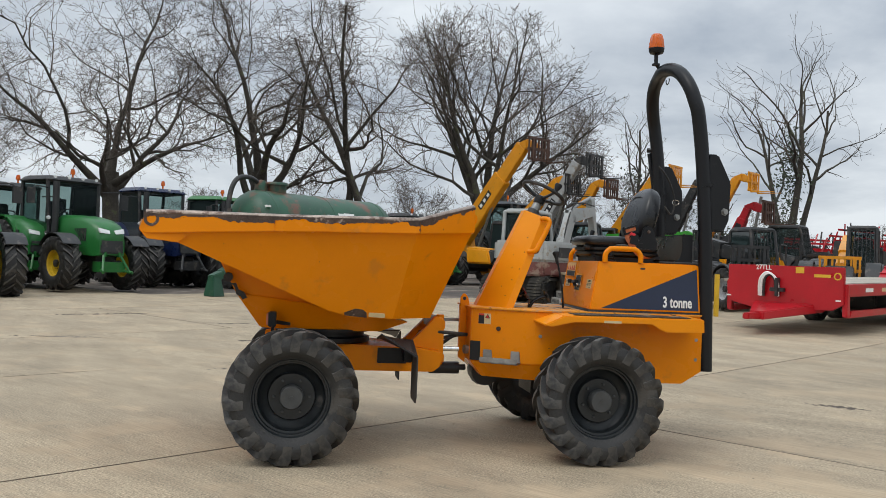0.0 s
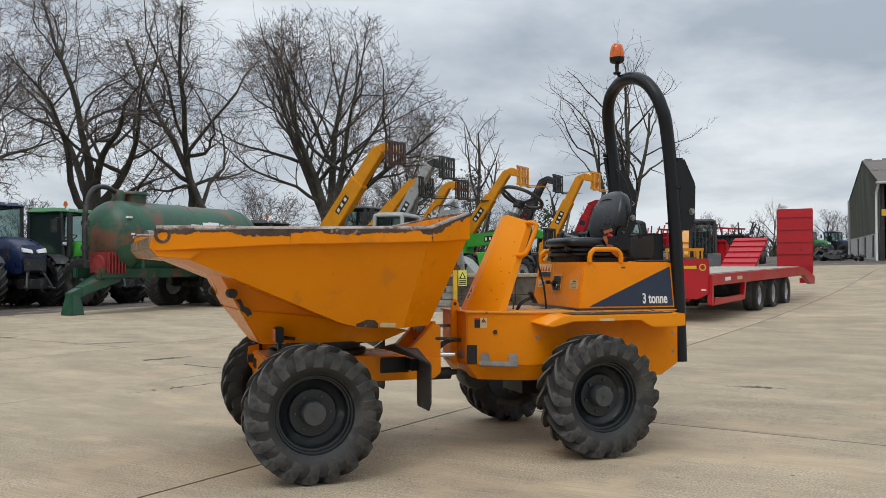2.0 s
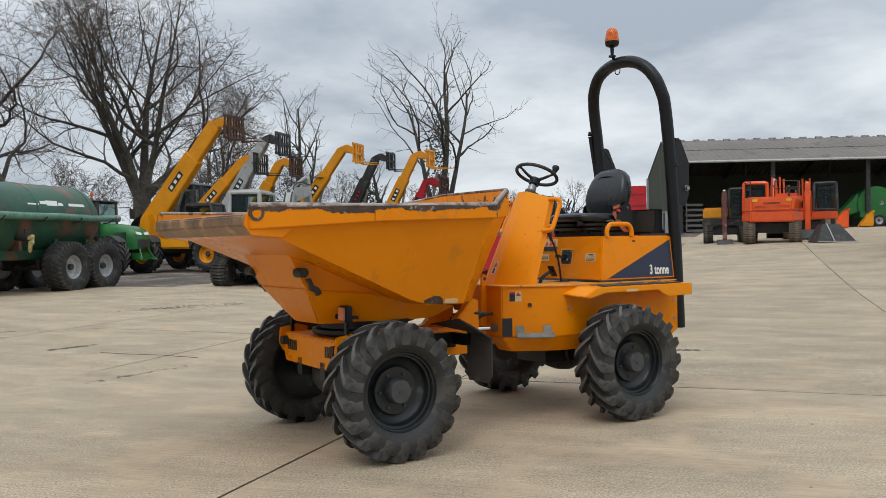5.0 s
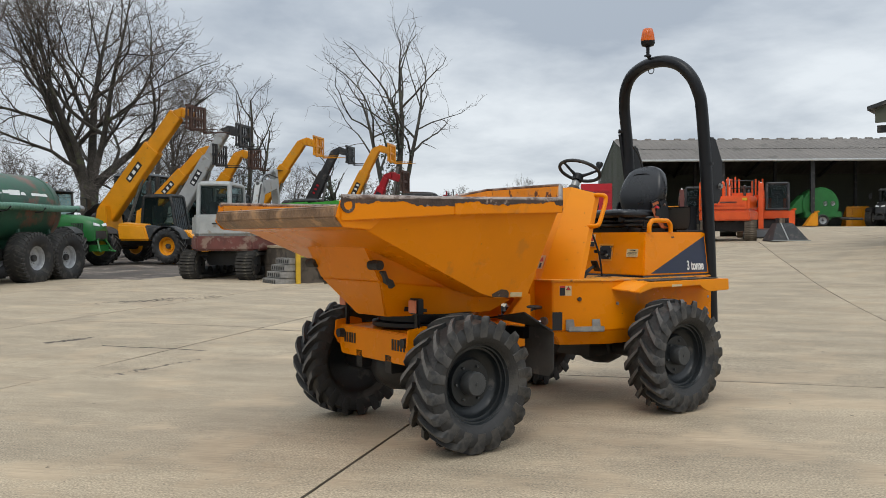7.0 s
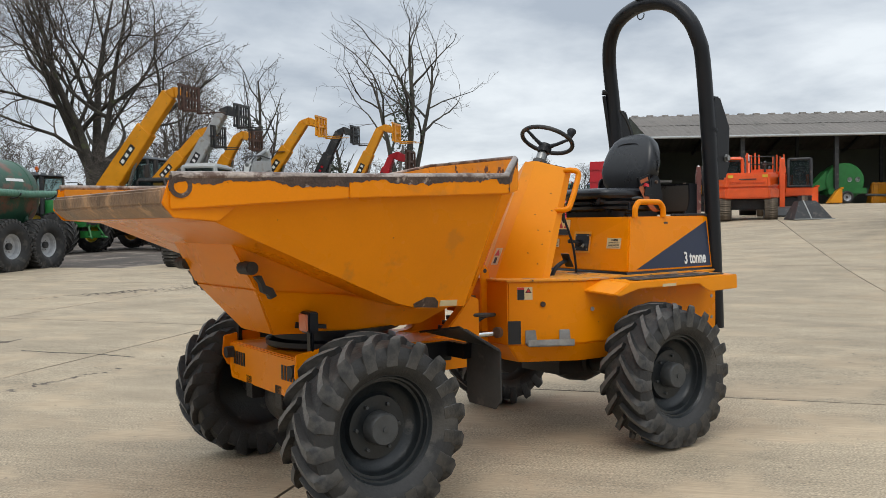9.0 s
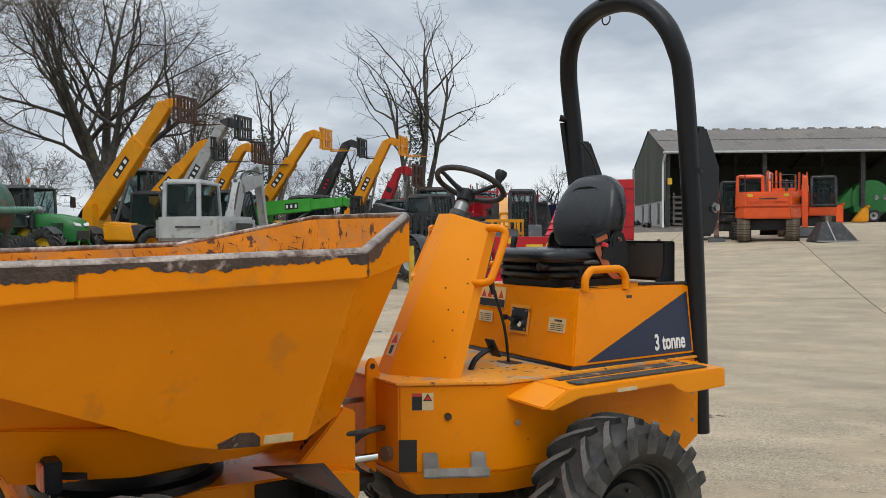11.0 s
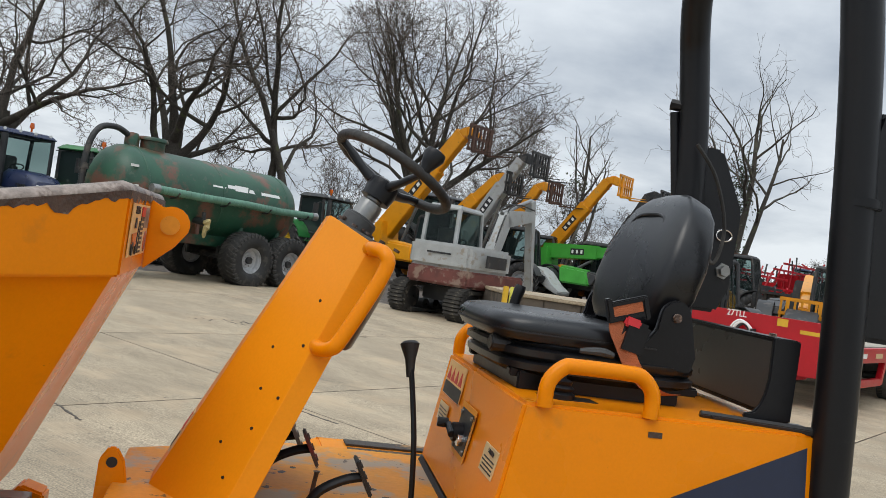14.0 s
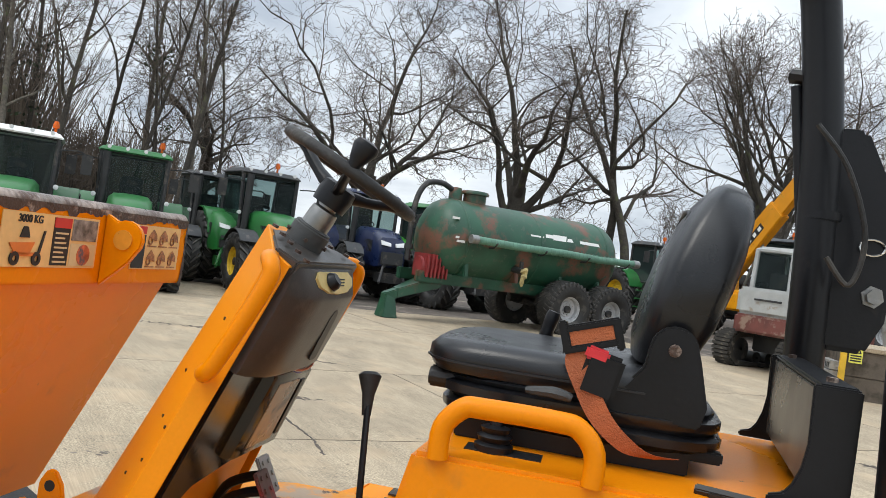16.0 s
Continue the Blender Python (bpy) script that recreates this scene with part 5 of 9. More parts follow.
    pedal_red = surf("worn_red_pad", (0.30, 0.03, 0.03), 0.7, vary=0.3, stain=(0.1, 0.06, 0.05), amount=0.5)
    for x, y, z, m_ in ((-0.20, -0.15, 1.065, CHARCOAL), (-0.315, 0.045, 1.075, pedal_red), (-0.35, 0.135, 1.085, GALV)):
        arm = Shape().tube(smooth_path([(x - 0.13, y, 0.97), (x - 0.10, y, z - 0.045), (x - 0.045, y, z - 0.012), (x, y, z)], 4), 0.011, 8, 1.2)
        ped_ob = arm.done("pedal", BLACKP, d, smooth=True)
        turn = Matrix.Rotation(radians(-28), 3, "Y")
        pad = Shape().box(x - 0.003, x + 0.007, y - 0.034, y + 0.034, z - 0.045, z + 0.05, turn).done("pedal_pad", m_, ped_ob, bevel=0.003)
        for a in range(3):
            for b in range(2):
                c = Vector((x + 0.006, y - 0.016 + 0.032 * b, z - 0.028 + 0.03 * a))
                c = Vector((x + 0.002, y, z + 0.0025)) + turn @ (c - Vector((x + 0.002, y, z + 0.0025)))
                Shape().tube([c, c + turn @ Vector((0.005, 0, 0))], 0.006, 6).done("pad_stud", m_, pad)
    Shape().tube([(-0.30, -0.02, 0.975), (-0.295, -0.02, 1.03), (-0.295, -0.02, 1.034)], [0.006, 0.006, 0.010], 8).done("stop_bolt", WORN, d, "rusty upright stop bolt", smooth=True)
    return d


build_dumper()

# ---- ground ----
def gz(x, y):
    """Height of the yard: level round the dumper, rising gently beyond it."""
    k = min(1.0, max(0.0, (x + 13.0) / 12.0))
    k = k * k * (3 - 2 * k)
    a = 0.012 * max(0.0, min(y, 75.0) - 10.0) * k
    b = 0.0
    if x > 4:
        t = min(x, 22.0) - 4
        b = (0.0026 * t * t + 0.035 * max(0.0, min(x, 42.0) - 22.0)) * min(1.0, max(0.0, (y - 4) / 14.0))
    return a + b


def brushed_concrete():
    """Concrete with broom lines, cloudy wear, dark stains and speckle."""
    m = surf("yard_concrete", (0.615, 0.497, 0.342), 0.85, vary=0.09, size=0.45, grain=0.36, grain_size=75, bump=0.0, stain=(0.44, 0.342, 0.228), amount=0.51, stain_size=1.3, stain2=(0.25, 0.20, 0.145), amount2=0.665, stain2_size=13, random_tint=0.08)
    n, l = m.node_tree.nodes, m.node_tree.links
    b = n["Principled BSDF"]
    tc = n.new("ShaderNodeTexCoord")
    mp = n.new("ShaderNodeMapping")
    mp.inputs["Scale"].default_value = (2.2, 80.0, 1.0)
    # the turn comes first, in a node of its own
    tn = n.new("ShaderNodeMapping")
    tn.inputs["Rotation"].default_value = (0, 0, radians(37.6))
    l.new(tc.outputs["Object"], tn.inputs[0])
    l.new(tn.outputs[0], mp.inputs[0])
    broom = n.new("ShaderNodeTexNoise")
    broom.inputs["Scale"].default_value, broom.inputs["Detail"].default_value = 1.0, 4.0
    l.new(mp.outputs[0], broom.inputs["Vector"])
    streak = n.new("ShaderNodeMapping")
    streak.inputs["Scale"].default_value = (0.5, 1.1, 1.0)
    l.new(tn.outputs[0], streak.inputs[0])
    wear = n.new("ShaderNodeTexNoise")
    wear.inputs["Scale"].default_value, wear.inputs["Detail"].default_value, wear.inputs["Roughness"].default_value = 1.3, 7.0, 0.65
    l.new(streak.outputs[0], wear.inputs["Vector"])
    old = b.inputs["Base Color"].links[0].from_socket

    def shade(col, val, lo, hi, dark, light):
        r = n.new("ShaderNodeMapRange")
        for k, v in enumerate((lo, hi, dark, light)):
            r.inputs[k + 1].default_value = v
        l.new(val, r.inputs[0])
        x = n.new("ShaderNodeMix")
        x.data_type, x.blend_type = "RGBA", "MULTIPLY"
        x.inputs[0].default_value = 1.0
        l.new(col, x.inputs[6])
        l.new(r.outputs[0], x.inputs[7])
        return x.outputs[2]

    col = shade(old, broom.outputs[0], 0.32, 0.68, 0.83, 1.10)
    col = shade(col, wear.outputs[0], 0.36, 0.64, 0.80, 1.12)
    l.new(col, b.inputs["Base Color"])
    bp = n.new("ShaderNodeBump")
    bp.inputs["Strength"].default_value, bp.inputs["Distance"].default_value = 0.8, 0.006
    l.new(broom.outputs[0], bp.inputs["Height"])
    l.new(bp.outputs[0], b.inputs["Normal"])
    return m


CONCRETE = brushed_concrete()
JOINT = surf("joint_dirt", (0.24, 0.195, 0.145), 0.95, vary=0.3, size=3, bump=0.5)
SOIL = surf("muddy_hardstanding", (0.13, 0.105, 0.085), 0.92, vary=0.35, size=0.6, grain=0.25, grain_size=12, bump=0.8, stain=(0.24, 0.20, 0.16), amount=0.55, stain_size=1.2)
GRASS = surf("rough_grass", (0.07, 0.085, 0.03), 0.95, vary=0.4, size=0.3, grain=0.3, grain_size=6, bump=0.8)


def ground_sheet():
    xs = [-3000, -900, -300, -120] + [-80 + 4 * i for i in range(46)] + [130, 200, 400, 1000, 3000]
    ys = [-3000, -900, -300, -100, -60] + [-40 + 4 * i for i in range(40)] + [140, 200, 400, 1000, 3000]
    s = Shape()
    for y in ys:
        for x in xs:
            s.v.append(Vector((x, y, gz(x, y) - 0.022)))
    nx = len(xs)
    for j in range(len(ys) - 1):
        for i in range(nx - 1):
            s.f.append((j * nx + i, j * nx + i + 1, (j + 1) * nx + i + 1, (j + 1) * nx + i))
    me = s.mesh("ground", [JOINT, SOIL, GRASS])
    for f in me.polygons:
        c = f.center
        near_yard = -70 < c.x < 100 and -45 < c.y < 105
        f.material_index = 0 if (c.y < 0.55 * c.x + 24 and near_yard) else 1 if near_yard else 2
    ob = new("ground", me)
    return tagged(ob, "dirt and rough ground under and beyond the concrete yard", "ground", kind="structure")


ground_sheet()
LONG, CROSS = Vector((0.6385, 0.7696)), Vector((0.7696, -0.6385))
STRIPS = [-39.0, -34.5, -30.2, -26.0, -21.8, -17.0, -12.035, -8.61, -4.76, 0.0, 4.9, 9.4, 13.9, 18.4, 22.9, 27.4, 31.9, 36.4, 40.9, 45.4]
OFFSETS = {-12.035: 9.77, -8.61: 9.6, -4.76: 6.85, 0.0: 12.6}


def slabs():
    yard = thing("pavement", "pale brushed concrete yard slabs with dark joints", "pavement", kind="structure")
    r = random.Random(11)
    for b0, b1 in zip(STRIPS, STRIPS[1:]):
        off = OFFSETS.get(b0, r.uniform(5, 11))
        for k in range(-7, 14):
            bay = 13.3 if b0 in (-4.76, -8.61) else 6.65
            a0, a1 = off + bay * k, off + bay * (k + 1)
            c = LONG * ((a0 + a1) / 2) + CROSS * ((b0 + b1) / 2)
            if not (-52 < c.x < 80 and -32 < c.y < 72) or c.y > 0.55 * c.x + 29.5:
                continue
            if c.x > 32 and c.y > 62 - 0.45 * (c.x - 33):
                continue
            g = 0.010
            n, m = 4, 5
            s = Shape()
            origin = Vector((c.x, c.y, gz(c.x, c.y)))
            edge = [[r.uniform(-0.004, 0.004) for _ in range(24)] for _ in range(2)]
            for j in range(m + 1):
                for i in range(n + 1):
                    a = a0 + g + (a1 - a0 - 2 * g) * j / m + (edge[0][i] if j in (0, m) else 0)
                    b = b0 + g + (b1 - b0 - 2 * g) * i / n + (edge[1][j] if i in (0, n) else 0)
                    p = LONG * a + CROSS * b
                    s.v.append(Vector((p.x, p.y, gz(p.x, p.y))) - origin)
            for j in range(m):
                for i in range(n):
                    s.f.append((j * (n + 1) + i, j * (n + 1) + i + 1, (j + 1) * (n + 1) + i + 1, (j + 1) * (n + 1) + i))
            # skirt down into the joint
            rim = [i for i in range(n + 1)] + [j * (n + 1) + n for j in range(1, m + 1)] + [m * (n + 1) + i for i in range(n - 1, -1, -1)] + [j * (n + 1) for j in range(m - 1, 0, -1)]
            k0 = len(s.v)
            s.v += [s.v[i] + Vector((0, 0, -0.05)) for i in rim]
            for i in range(len(rim)):
                j = (i + 1) % len(rim)
                s.f.append((rim[i], rim[j], k0 + j, k0 + i))
            me = s.mesh("slab", [CONCRETE, JOINT])
            for f in me.polygons:
                f.material_index = 0 if f.index < n * m else 1
            ob = new("slab", me)
            ob.parent, ob.location = yard, origin
    return yard


yard = slabs()

# ---- trees ----
BARK = surf("grey_brown_bark", (0.095, 0.082, 0.065), 0.9, vary=0.3, size=2, grain=0.3, grain_size=18, bump=0.8, stain=(0.10, 0.11, 0.055), amount=0.58, stain_size=2)
TWIG = surf("bare_twigs", (0.125, 0.10, 0.08), 0.9, vary=0.3, size=0.6, bump=0)
PALEBARK = surf("pale_bark", (0.20, 0.175, 0.14), 0.9, vary=0.25, size=2, grain=0.3, grain_size=14, bump=0.7, stain=(0.12, 0.12, 0.07), amount=0.55, stain_size=1.5)
IVY = surf("ivy_leaves", (0.032, 0.048, 0.018), 0.6, vary=0.5, size=2, bump=0)
THICK = surf("brown_stems", (0.15, 0.115, 0.085), 0.95, vary=0.4, size=0.3, bump=0)
HEDGE = surf("far_hedge_twigs", (0.12, 0.10, 0.085), 0.95, vary=0.35, size=0.4, bump=0)


def branch(out, r, pos, d, length, radius, level, top, prm, shell):
    """Grows one crooked limb as a tapered tube and its own limbs; out[0] takes the thick wood, out[1] the twigs."""
    segs = (9, 8, 5, 3, 2, 2)[level]
    pts, rad = [pos.copy()], [radius * (1.3 if level == 0 else 1)]
    p, dd = pos.copy(), d.normalized()
    wig = prm["wiggle"] * (prm.get("crook", 0.2) if level == 0 else 1.0)
    end = prm["end"] if level == 0 else 0.2
    lift = (0, prm["rise"], prm["rise"] * 0.5, prm["rise"] * 0.3, 0, 0)[level]
    for i in range(segs):
        dd = (dd + Vector((r.gauss(0, wig), r.gauss(0, wig), r.gauss(0, wig * 0.8) + lift))).normalized()
        p = p + dd * (length / segs)
        pts.append(p.copy())
        rad.append(max(0.008 * prm.get("gauge", 1.0), radius * (1 - (1 - end) * ((i + 1) / segs) ** 0.8)))
    s = out[0] if level <= 1 else out[1]
    s.tube(pts, rad, (9, 6, 4, 3, 3, 3)[level])
    if level >= top:
        return
    n = prm["kids"][level]
    start = prm["bare"] if level == 0 else (0.18 if level == 1 else 0.1)
    turn = r.uniform(0, 6.28)
    for k in range(n):
        t = start + (1 - start) * (k + r.uniform(0.2, 1.0)) / n
        f = min(segs - 1e-3, t * segs)
        i = int(f)
        q = pts[i].lerp(pts[i + 1], f - i)
        axis = (pts[i + 1] - pts[i]).normalized()
        side = axis.orthogonal().normalized()
        side.rotate(Matrix.Rotation(turn + 2.4 * k + r.uniform(-0.6, 0.6), 3, axis))
        ang = radians(r.uniform(*prm["angle"])) * (1.2 - 0.65 * t if level == 0 else 1)
        nd = (axis * math.cos(ang) + side * math.sin(ang)).normalized()
        room = shell(q, nd)
        ln = room * r.uniform(0.72, 1.08) if level == 0 else min(length * prm["ratio"][level] * r.uniform(0.7, 1.25), room * r.uniform(0.8, 1.25) + 0.15)
        if ln < 0.12:
            continue
        local = rad[i] * (1 - (f - i)) + rad[i + 1] * (f - i)
        rr = max(0.0095 * prm.get("gauge", 1.0), min(local * r.uniform(0.50, 0.78), 0.010 + ln * (0.046, 0.040, 0.030, 0.020, 0.018)[level]))
        branch(out, r, q, nd, ln, rr * prm.get("gauge", 1.0) if level == 0 else rr, level + 1, top, prm, shell)


def crown_shell(height, width, low):
    """Distance from a point to the rounded outline of the crown along a direction."""
    cz, rz, rx = (height + low) / 2, (height - low) / 2, width / 2

    def room(q, d):
        o = Vector((q.x / rx, q.y / rx, (q.z - cz) / rz))
        v = Vector((d.x / rx, d.y / rx, d.z / rz))
        a, b, c = v.dot(v), o.dot(v), o.dot(o) - 1
        disc = b * b - a * c
        if disc <= 0:
            return 0.3
        return max(0.3, (-b + math.sqrt(disc)) / a)

    return room


OAK = dict(wiggle=0.27, rise=0.035, kids=(11, 13, 8, 3), angle=(40, 74), ratio=(0, 0.42, 0.48, 0.5), bare=0.24, trunk=0.84, end=0.18, width=0.66, low=0.08, crook=0.42)
FAN = dict(wiggle=0.23, rise=0.03, kids=(12, 12, 7, 3), angle=(36, 74), ratio=(0, 0.40, 0.48, 0.5), bare=0.15, trunk=0.84, end=0.18, width=0.9, low=0.05, crook=0.3)
LIGHT = dict(OAK, kids=(9, 9, 6, 2), crook=0.6)
SPREAD = dict(OAK, leaders=6, split=0.30, fan=(28, 66), kids=(7, 9, 6, 2), bare=0.22, crook=0.55, rise=0.03, end=0.12)
ASH = dict(FAN, leaders=7, split=0.22, fan=(16, 52), kids=(8, 9, 6, 2), bare=0.16, crook=0.30, wiggle=0.20, rise=0.045, end=0.10, angle=(28, 60))
DEAD = dict(wiggle=0.22, rise=0.10, kids=(7, 5, 3, 2), angle=(25, 66), ratio=(0, 0.34, 0.42, 0.4), bare=0.42, trunk=0.72, end=0.25, width=0.80, low=0.05)
THIN = dict(wiggle=0.14, rise=0.10, kids=(13, 7, 4, 3), angle=(34, 70), ratio=(0, 0.45, 0.5, 0.5), bare=0.25, trunk=0.97, end=0.15, width=0.26, low=0.10)
BUSH = dict(wiggle=0.22, rise=0.10, kids=(9, 6, 4, 3), angle=(28, 70), ratio=(0, 0.5, 0.5, 0.5), bare=0.06, trunk=0.80, end=0.2, width=1.0, low=0.0)

FAR = dict(BUSH, gauge=1.7, kids=(10, 7, 4, 3), rise=0.06, angle=(30, 72), bare=0.18)


def leaves(n, r, centre, spread, size, shape=None):
    s = shape or Shape()
    for _ in range(n):
        c = Vector(centre) + Vector((r.gauss(0, spread[0]), r.gauss(0, spread[1]), r.gauss(0, spread[2])))
        a = Vector((r.gauss(0, 1), r.gauss(0, 1), r.gauss(0, 1))).normalized() * size * r.uniform(0.6, 1.3)
        b = a.orthogonal().normalized() * size * r.uniform(0.4, 0.9)
        s.add([c - a, c + b, c + a, c - b], [(0, 1, 2, 3)])
    return s


def tree(label, x, y, height, radius, prm, seed, top=4, bark=None, lean=(0, 0), ivy=0, fork=0, twig=None, group="bare trees behind the yard", width=0, size=1.0):
    r = random.Random(seed)
    t = thing("tree", label, "tree", pose(x, y, gz(x, y) - 0.05) @ Matrix.Scale(size, 4), group)
    wood, fine = Shape(), Shape()
    shell = crown_shell(height, width or height * prm["width"], height * prm["low"])
    if "leaders" in prm:
        # a short bole that divides into heavy limbs
        h0 = height * prm["split"]
        bole = [Vector((lean[0] * h0 * k / 4 + r.gauss(0, 0.05), lean[1] * h0 * k / 4, h0 * k / 4)) for k in range(5)]
        wood.tube(bole, [radius * 1.45, radius * 1.12, radius, radius * 0.97, radius * 0.98], 11)
        turn = r.uniform(0, 6.28)
        for k in range(prm["leaders"]):
            a, tilt = turn + 2.4 * k + r.uniform(-0.3, 0.3), radians(r.uniform(*prm["fan"])) * (0.25 if k == 0 else 1)
            nd = Vector((math.sin(tilt) * math.cos(a), math.sin(tilt) * math.sin(a), math.cos(tilt)))
            at = bole[4] - Vector((0, 0, h0 * r.uniform(0.0, 0.35) if k else 0))
            branch((wood, fine), r, at, nd, shell(at, nd) * r.uniform(0.82, 0.98), radius * r.uniform(0.46, 0.62), 0, top, prm, shell)
    else:
        branch((wood, fine), r, Vector((0, 0, 0)), Vector((lean[0], lean[1], 1)), height * prm["trunk"], radius, 0, top, prm, shell)
    for k in range(fork):
        a = r.uniform(0, 6.28)
        branch((wood, fine), r, Vector((0.3 * math.cos(a), 0.3 * math.sin(a), 0)), Vector((0.26 * math.cos(a), 0.26 * math.sin(a), 1)), height * prm["trunk"] * r.uniform(0.8, 0.95), radius * 0.8, 0, top, prm, shell)
    wood.done("trunk", bark or BARK, t, smooth=True)
    c = fine.done("crown", twig or TWIG, t, smooth=True)
    tagged(c, kind="stuff")
    if ivy:
        s = Shape()
        for _ in range(ivy):
            h = r.uniform(0, 1) ** 1.3
            leaves(26, r, (lean[0] * height * h * 0.9 + r.gauss(0, 0.25), lean[1] * height * h + r.gauss(0, 0.25), 0.3 + height * 0.52 * h), (0.35, 0.35, 0.3), 0.10, s)
        tagged(s.done("ivy", IVY, t, "dark green ivy"), kind="stuff")
    return t


def plant_trees():
    tree("tall bare oak with a wide dense crown", -21.8, 48.1, 16.0, 0.40, SPREAD, 11, width=12.5, size=1.17)
    tree("tall bare oak with a wide dense crown", -14.9, 54.0, 16.5, 0.40, SPREAD, 29, width=11.0, size=1.3)
    tree("bare tree with a crooked leaning trunk", -9.8, 55.8, 15.8, 0.27, LIGHT, 41, lean=(0.0, 0), width=9.5, size=1.3)
    tree("bare tree with a crooked leaning trunk", -8.2, 55.2, 15.2, 0.26, LIGHT, 37, lean=(0.08, 0), width=10.0, size=1.3)
    tree("large bare ash with a rounded fan-shaped crown", -0.9, 68.0, 15.8, 0.50, ASH, 44, width=15.5, size=1.28)
    tree("smaller bare ash beside the larger tree", 5.5, 78.0, 12.0, 0.28, ASH, 52, width=7.0, size=1.3)
    tree("bare oak at the edge of the wood", -31.5, 45.7, 16.0, 0.36, SPREAD, 64, width=9, size=1.15)
    tree("dying tree with sparse broken limbs and ivy", 22.9, 69.0, 14.6, 0.30, DEAD, 74, top=3, ivy=60, fork=2, group="half-dead ivy-clad trees", size=1.36)
    tree("sparse half-dead tree with ivy", 11.5, 74.0, 12.8, 0.22, DEAD, 85, top=3, ivy=30, fork=1, group="half-dead ivy-clad trees", width=4.5, size=1.31)
    tree("ivy-clad stump with one bent limb", 18.8, 71.0, 6.0, 0.28, DEAD, 93, top=2, lean=(-0.22, 0), ivy=45, group="half-dead ivy-clad trees", size=1.36)
    # the wood at the left
    r = random.Random(8)
    for k in range(24):
        a = radians(-66 + 1.2 * k + r.uniform(-0.6, 0.6))
        d = r.uniform(33, 47)
        x, y = 1.7 + d * math.sin(a), 5.0 + d * math.cos(a)
        tree("tall thin woodland tree with bare branches", x, y, r.uniform(15, 19), r.uniform(0.11, 0.20), THIN, 200 + k, bark=PALEBARK if k % 3 == 1 else BARK, lean=(r.uniform(-0.12, 0.2), r.uniform(-0.1, 0.1)), ivy=10 if k % 6 == 2 else 0, group="woodland trees")
    for k in range(9):
        a = radians(-62 + 3.0 * k)
        d = r.uniform(38, 50)
        tree("tangled bare undergrowth bush", 1.7 + d * math.sin(a), 5.0 + d * math.cos(a), r.uniform(3.5, 5.5), 0.10, BUSH, 300 + k, fork=1, group="bushes in the wood")
    # thicket that fills the wood
    s = Shape()
    for _ in range(7500):
        a = radians(r.uniform(-72, -41))
        d = r.uniform(38, 60)
        x, y = 1.7 + d * math.sin(a), 5.0 + d * math.cos(a)
        h = r.uniform(2.0, 5.0) + (7.5 * r.random() if a < radians(-49) else 2.0 * r.random())
        z = gz(x, y) - 0.05
        lx, ly = r.gauss(0, 0.16) * h, r.gauss(0, 0.16) * h
        s.tube([(x, y, z), (x + lx * 0.35 + r.gauss(0, 0.12), y + ly * 0.35, z + h * 0.45), (x + lx, y + ly, z + h)], [0.022 + 0.004 * h, 0.016 + 0.002 * h, 0.008], 3)
    tagged(s.done("thicket", THICK), "dense brown undergrowth of thin bare stems", "undergrowth", kind="stuff")
    # scrub behind the machines
    for k, (x, y, h) in enumerate(((-15.5, 46, 4.5), (-4.5, 50, 5.5), (1.2, 60, 6.5), (6.0, 66, 7.5), (10.5, 70, 8.0), (14.0, 68, 6.0), (19.0, 62, 4.5), (-9.5, 48, 4.5))):
        tree("bare scrubby bush behind parked machines", x, y, h, 0.11, BUSH, 400 + k, fork=1, twig=HEDGE, group="scrub behind the machines")
    # far hedgerow
    for k in range(30):
        a = radians(16 + 1.25 * k + r.uniform(-0.5, 0.5))
        d = r.uniform(135, 170)
        x, y = d * math.sin(a), d * math.cos(a)
        tree("distant bare hedgerow tree", x, y, r.uniform(5.5, 8.5), 0.17, FAR, 500 + k, top=3, twig=HEDGE, group="distant hedgerow trees")

    s = Shape()
    for _ in range(3000):
        a, d = radians(r.uniform(8, 56)), r.uniform(130, 175)
        x, y, h = d * math.sin(a), d * math.cos(a), r.uniform(1.4, 3.4)
        z = gz(x, y) - 0.1
        s.tube([(x, y, z), (x + r.gauss(0, 0.3), y, z + h * 0.5), (x + r.gauss(0, 0.7), y, z + h)], [0.16, 0.12, 0.05], 3)
    tagged(s.done("hedge", HEDGE), "long low leafless hedge beyond the yard", "hedge", kind="stuff")


plant_trees()

# ---- machines parked round the yard ----
GREEN = surf("green_machine_paint", (0.020, 0.155, 0.034), 0.35, vary=0.15, size=2, bump=0.02, stain=(0.06, 0.10, 0.05), amount=0.62, stain_size=4)
LIME = surf("bright_green_paint", (0.055, 0.34, 0.04), 0.35, vary=0.1, bump=0.02)
BLUEP = surf("dark_blue_paint", (0.008, 0.017, 0.062), 0.3, vary=0.15, bump=0.02, stain=(0.05, 0.055, 0.08), amount=0.6)
RIMY = surf("yellow_wheel_paint", (0.72, 0.48, 0.02), 0.45, vary=0.12, size=6, bump=0.03, stain=(0.35, 0.25, 0.06), amount=0.6, stain_size=9)
RIMW = surf("silver_wheel_paint", (0.50, 0.51, 0.52), 0.4, 0.3, vary=0.15, size=8, bump=0.05, stain=(0.22, 0.20, 0.18), amount=0.6, stain_size=10)
JYEL = surf("machine_yellow", (0.74, 0.295, 0.004), 0.36, vary=0.10, size=2, bump=0.02, stain=(0.48, 0.27, 0.05), amount=0.62, stain_size=4, stain2=(0.10, 0.06, 0.04), amount2=0.68, stain2_size=9)
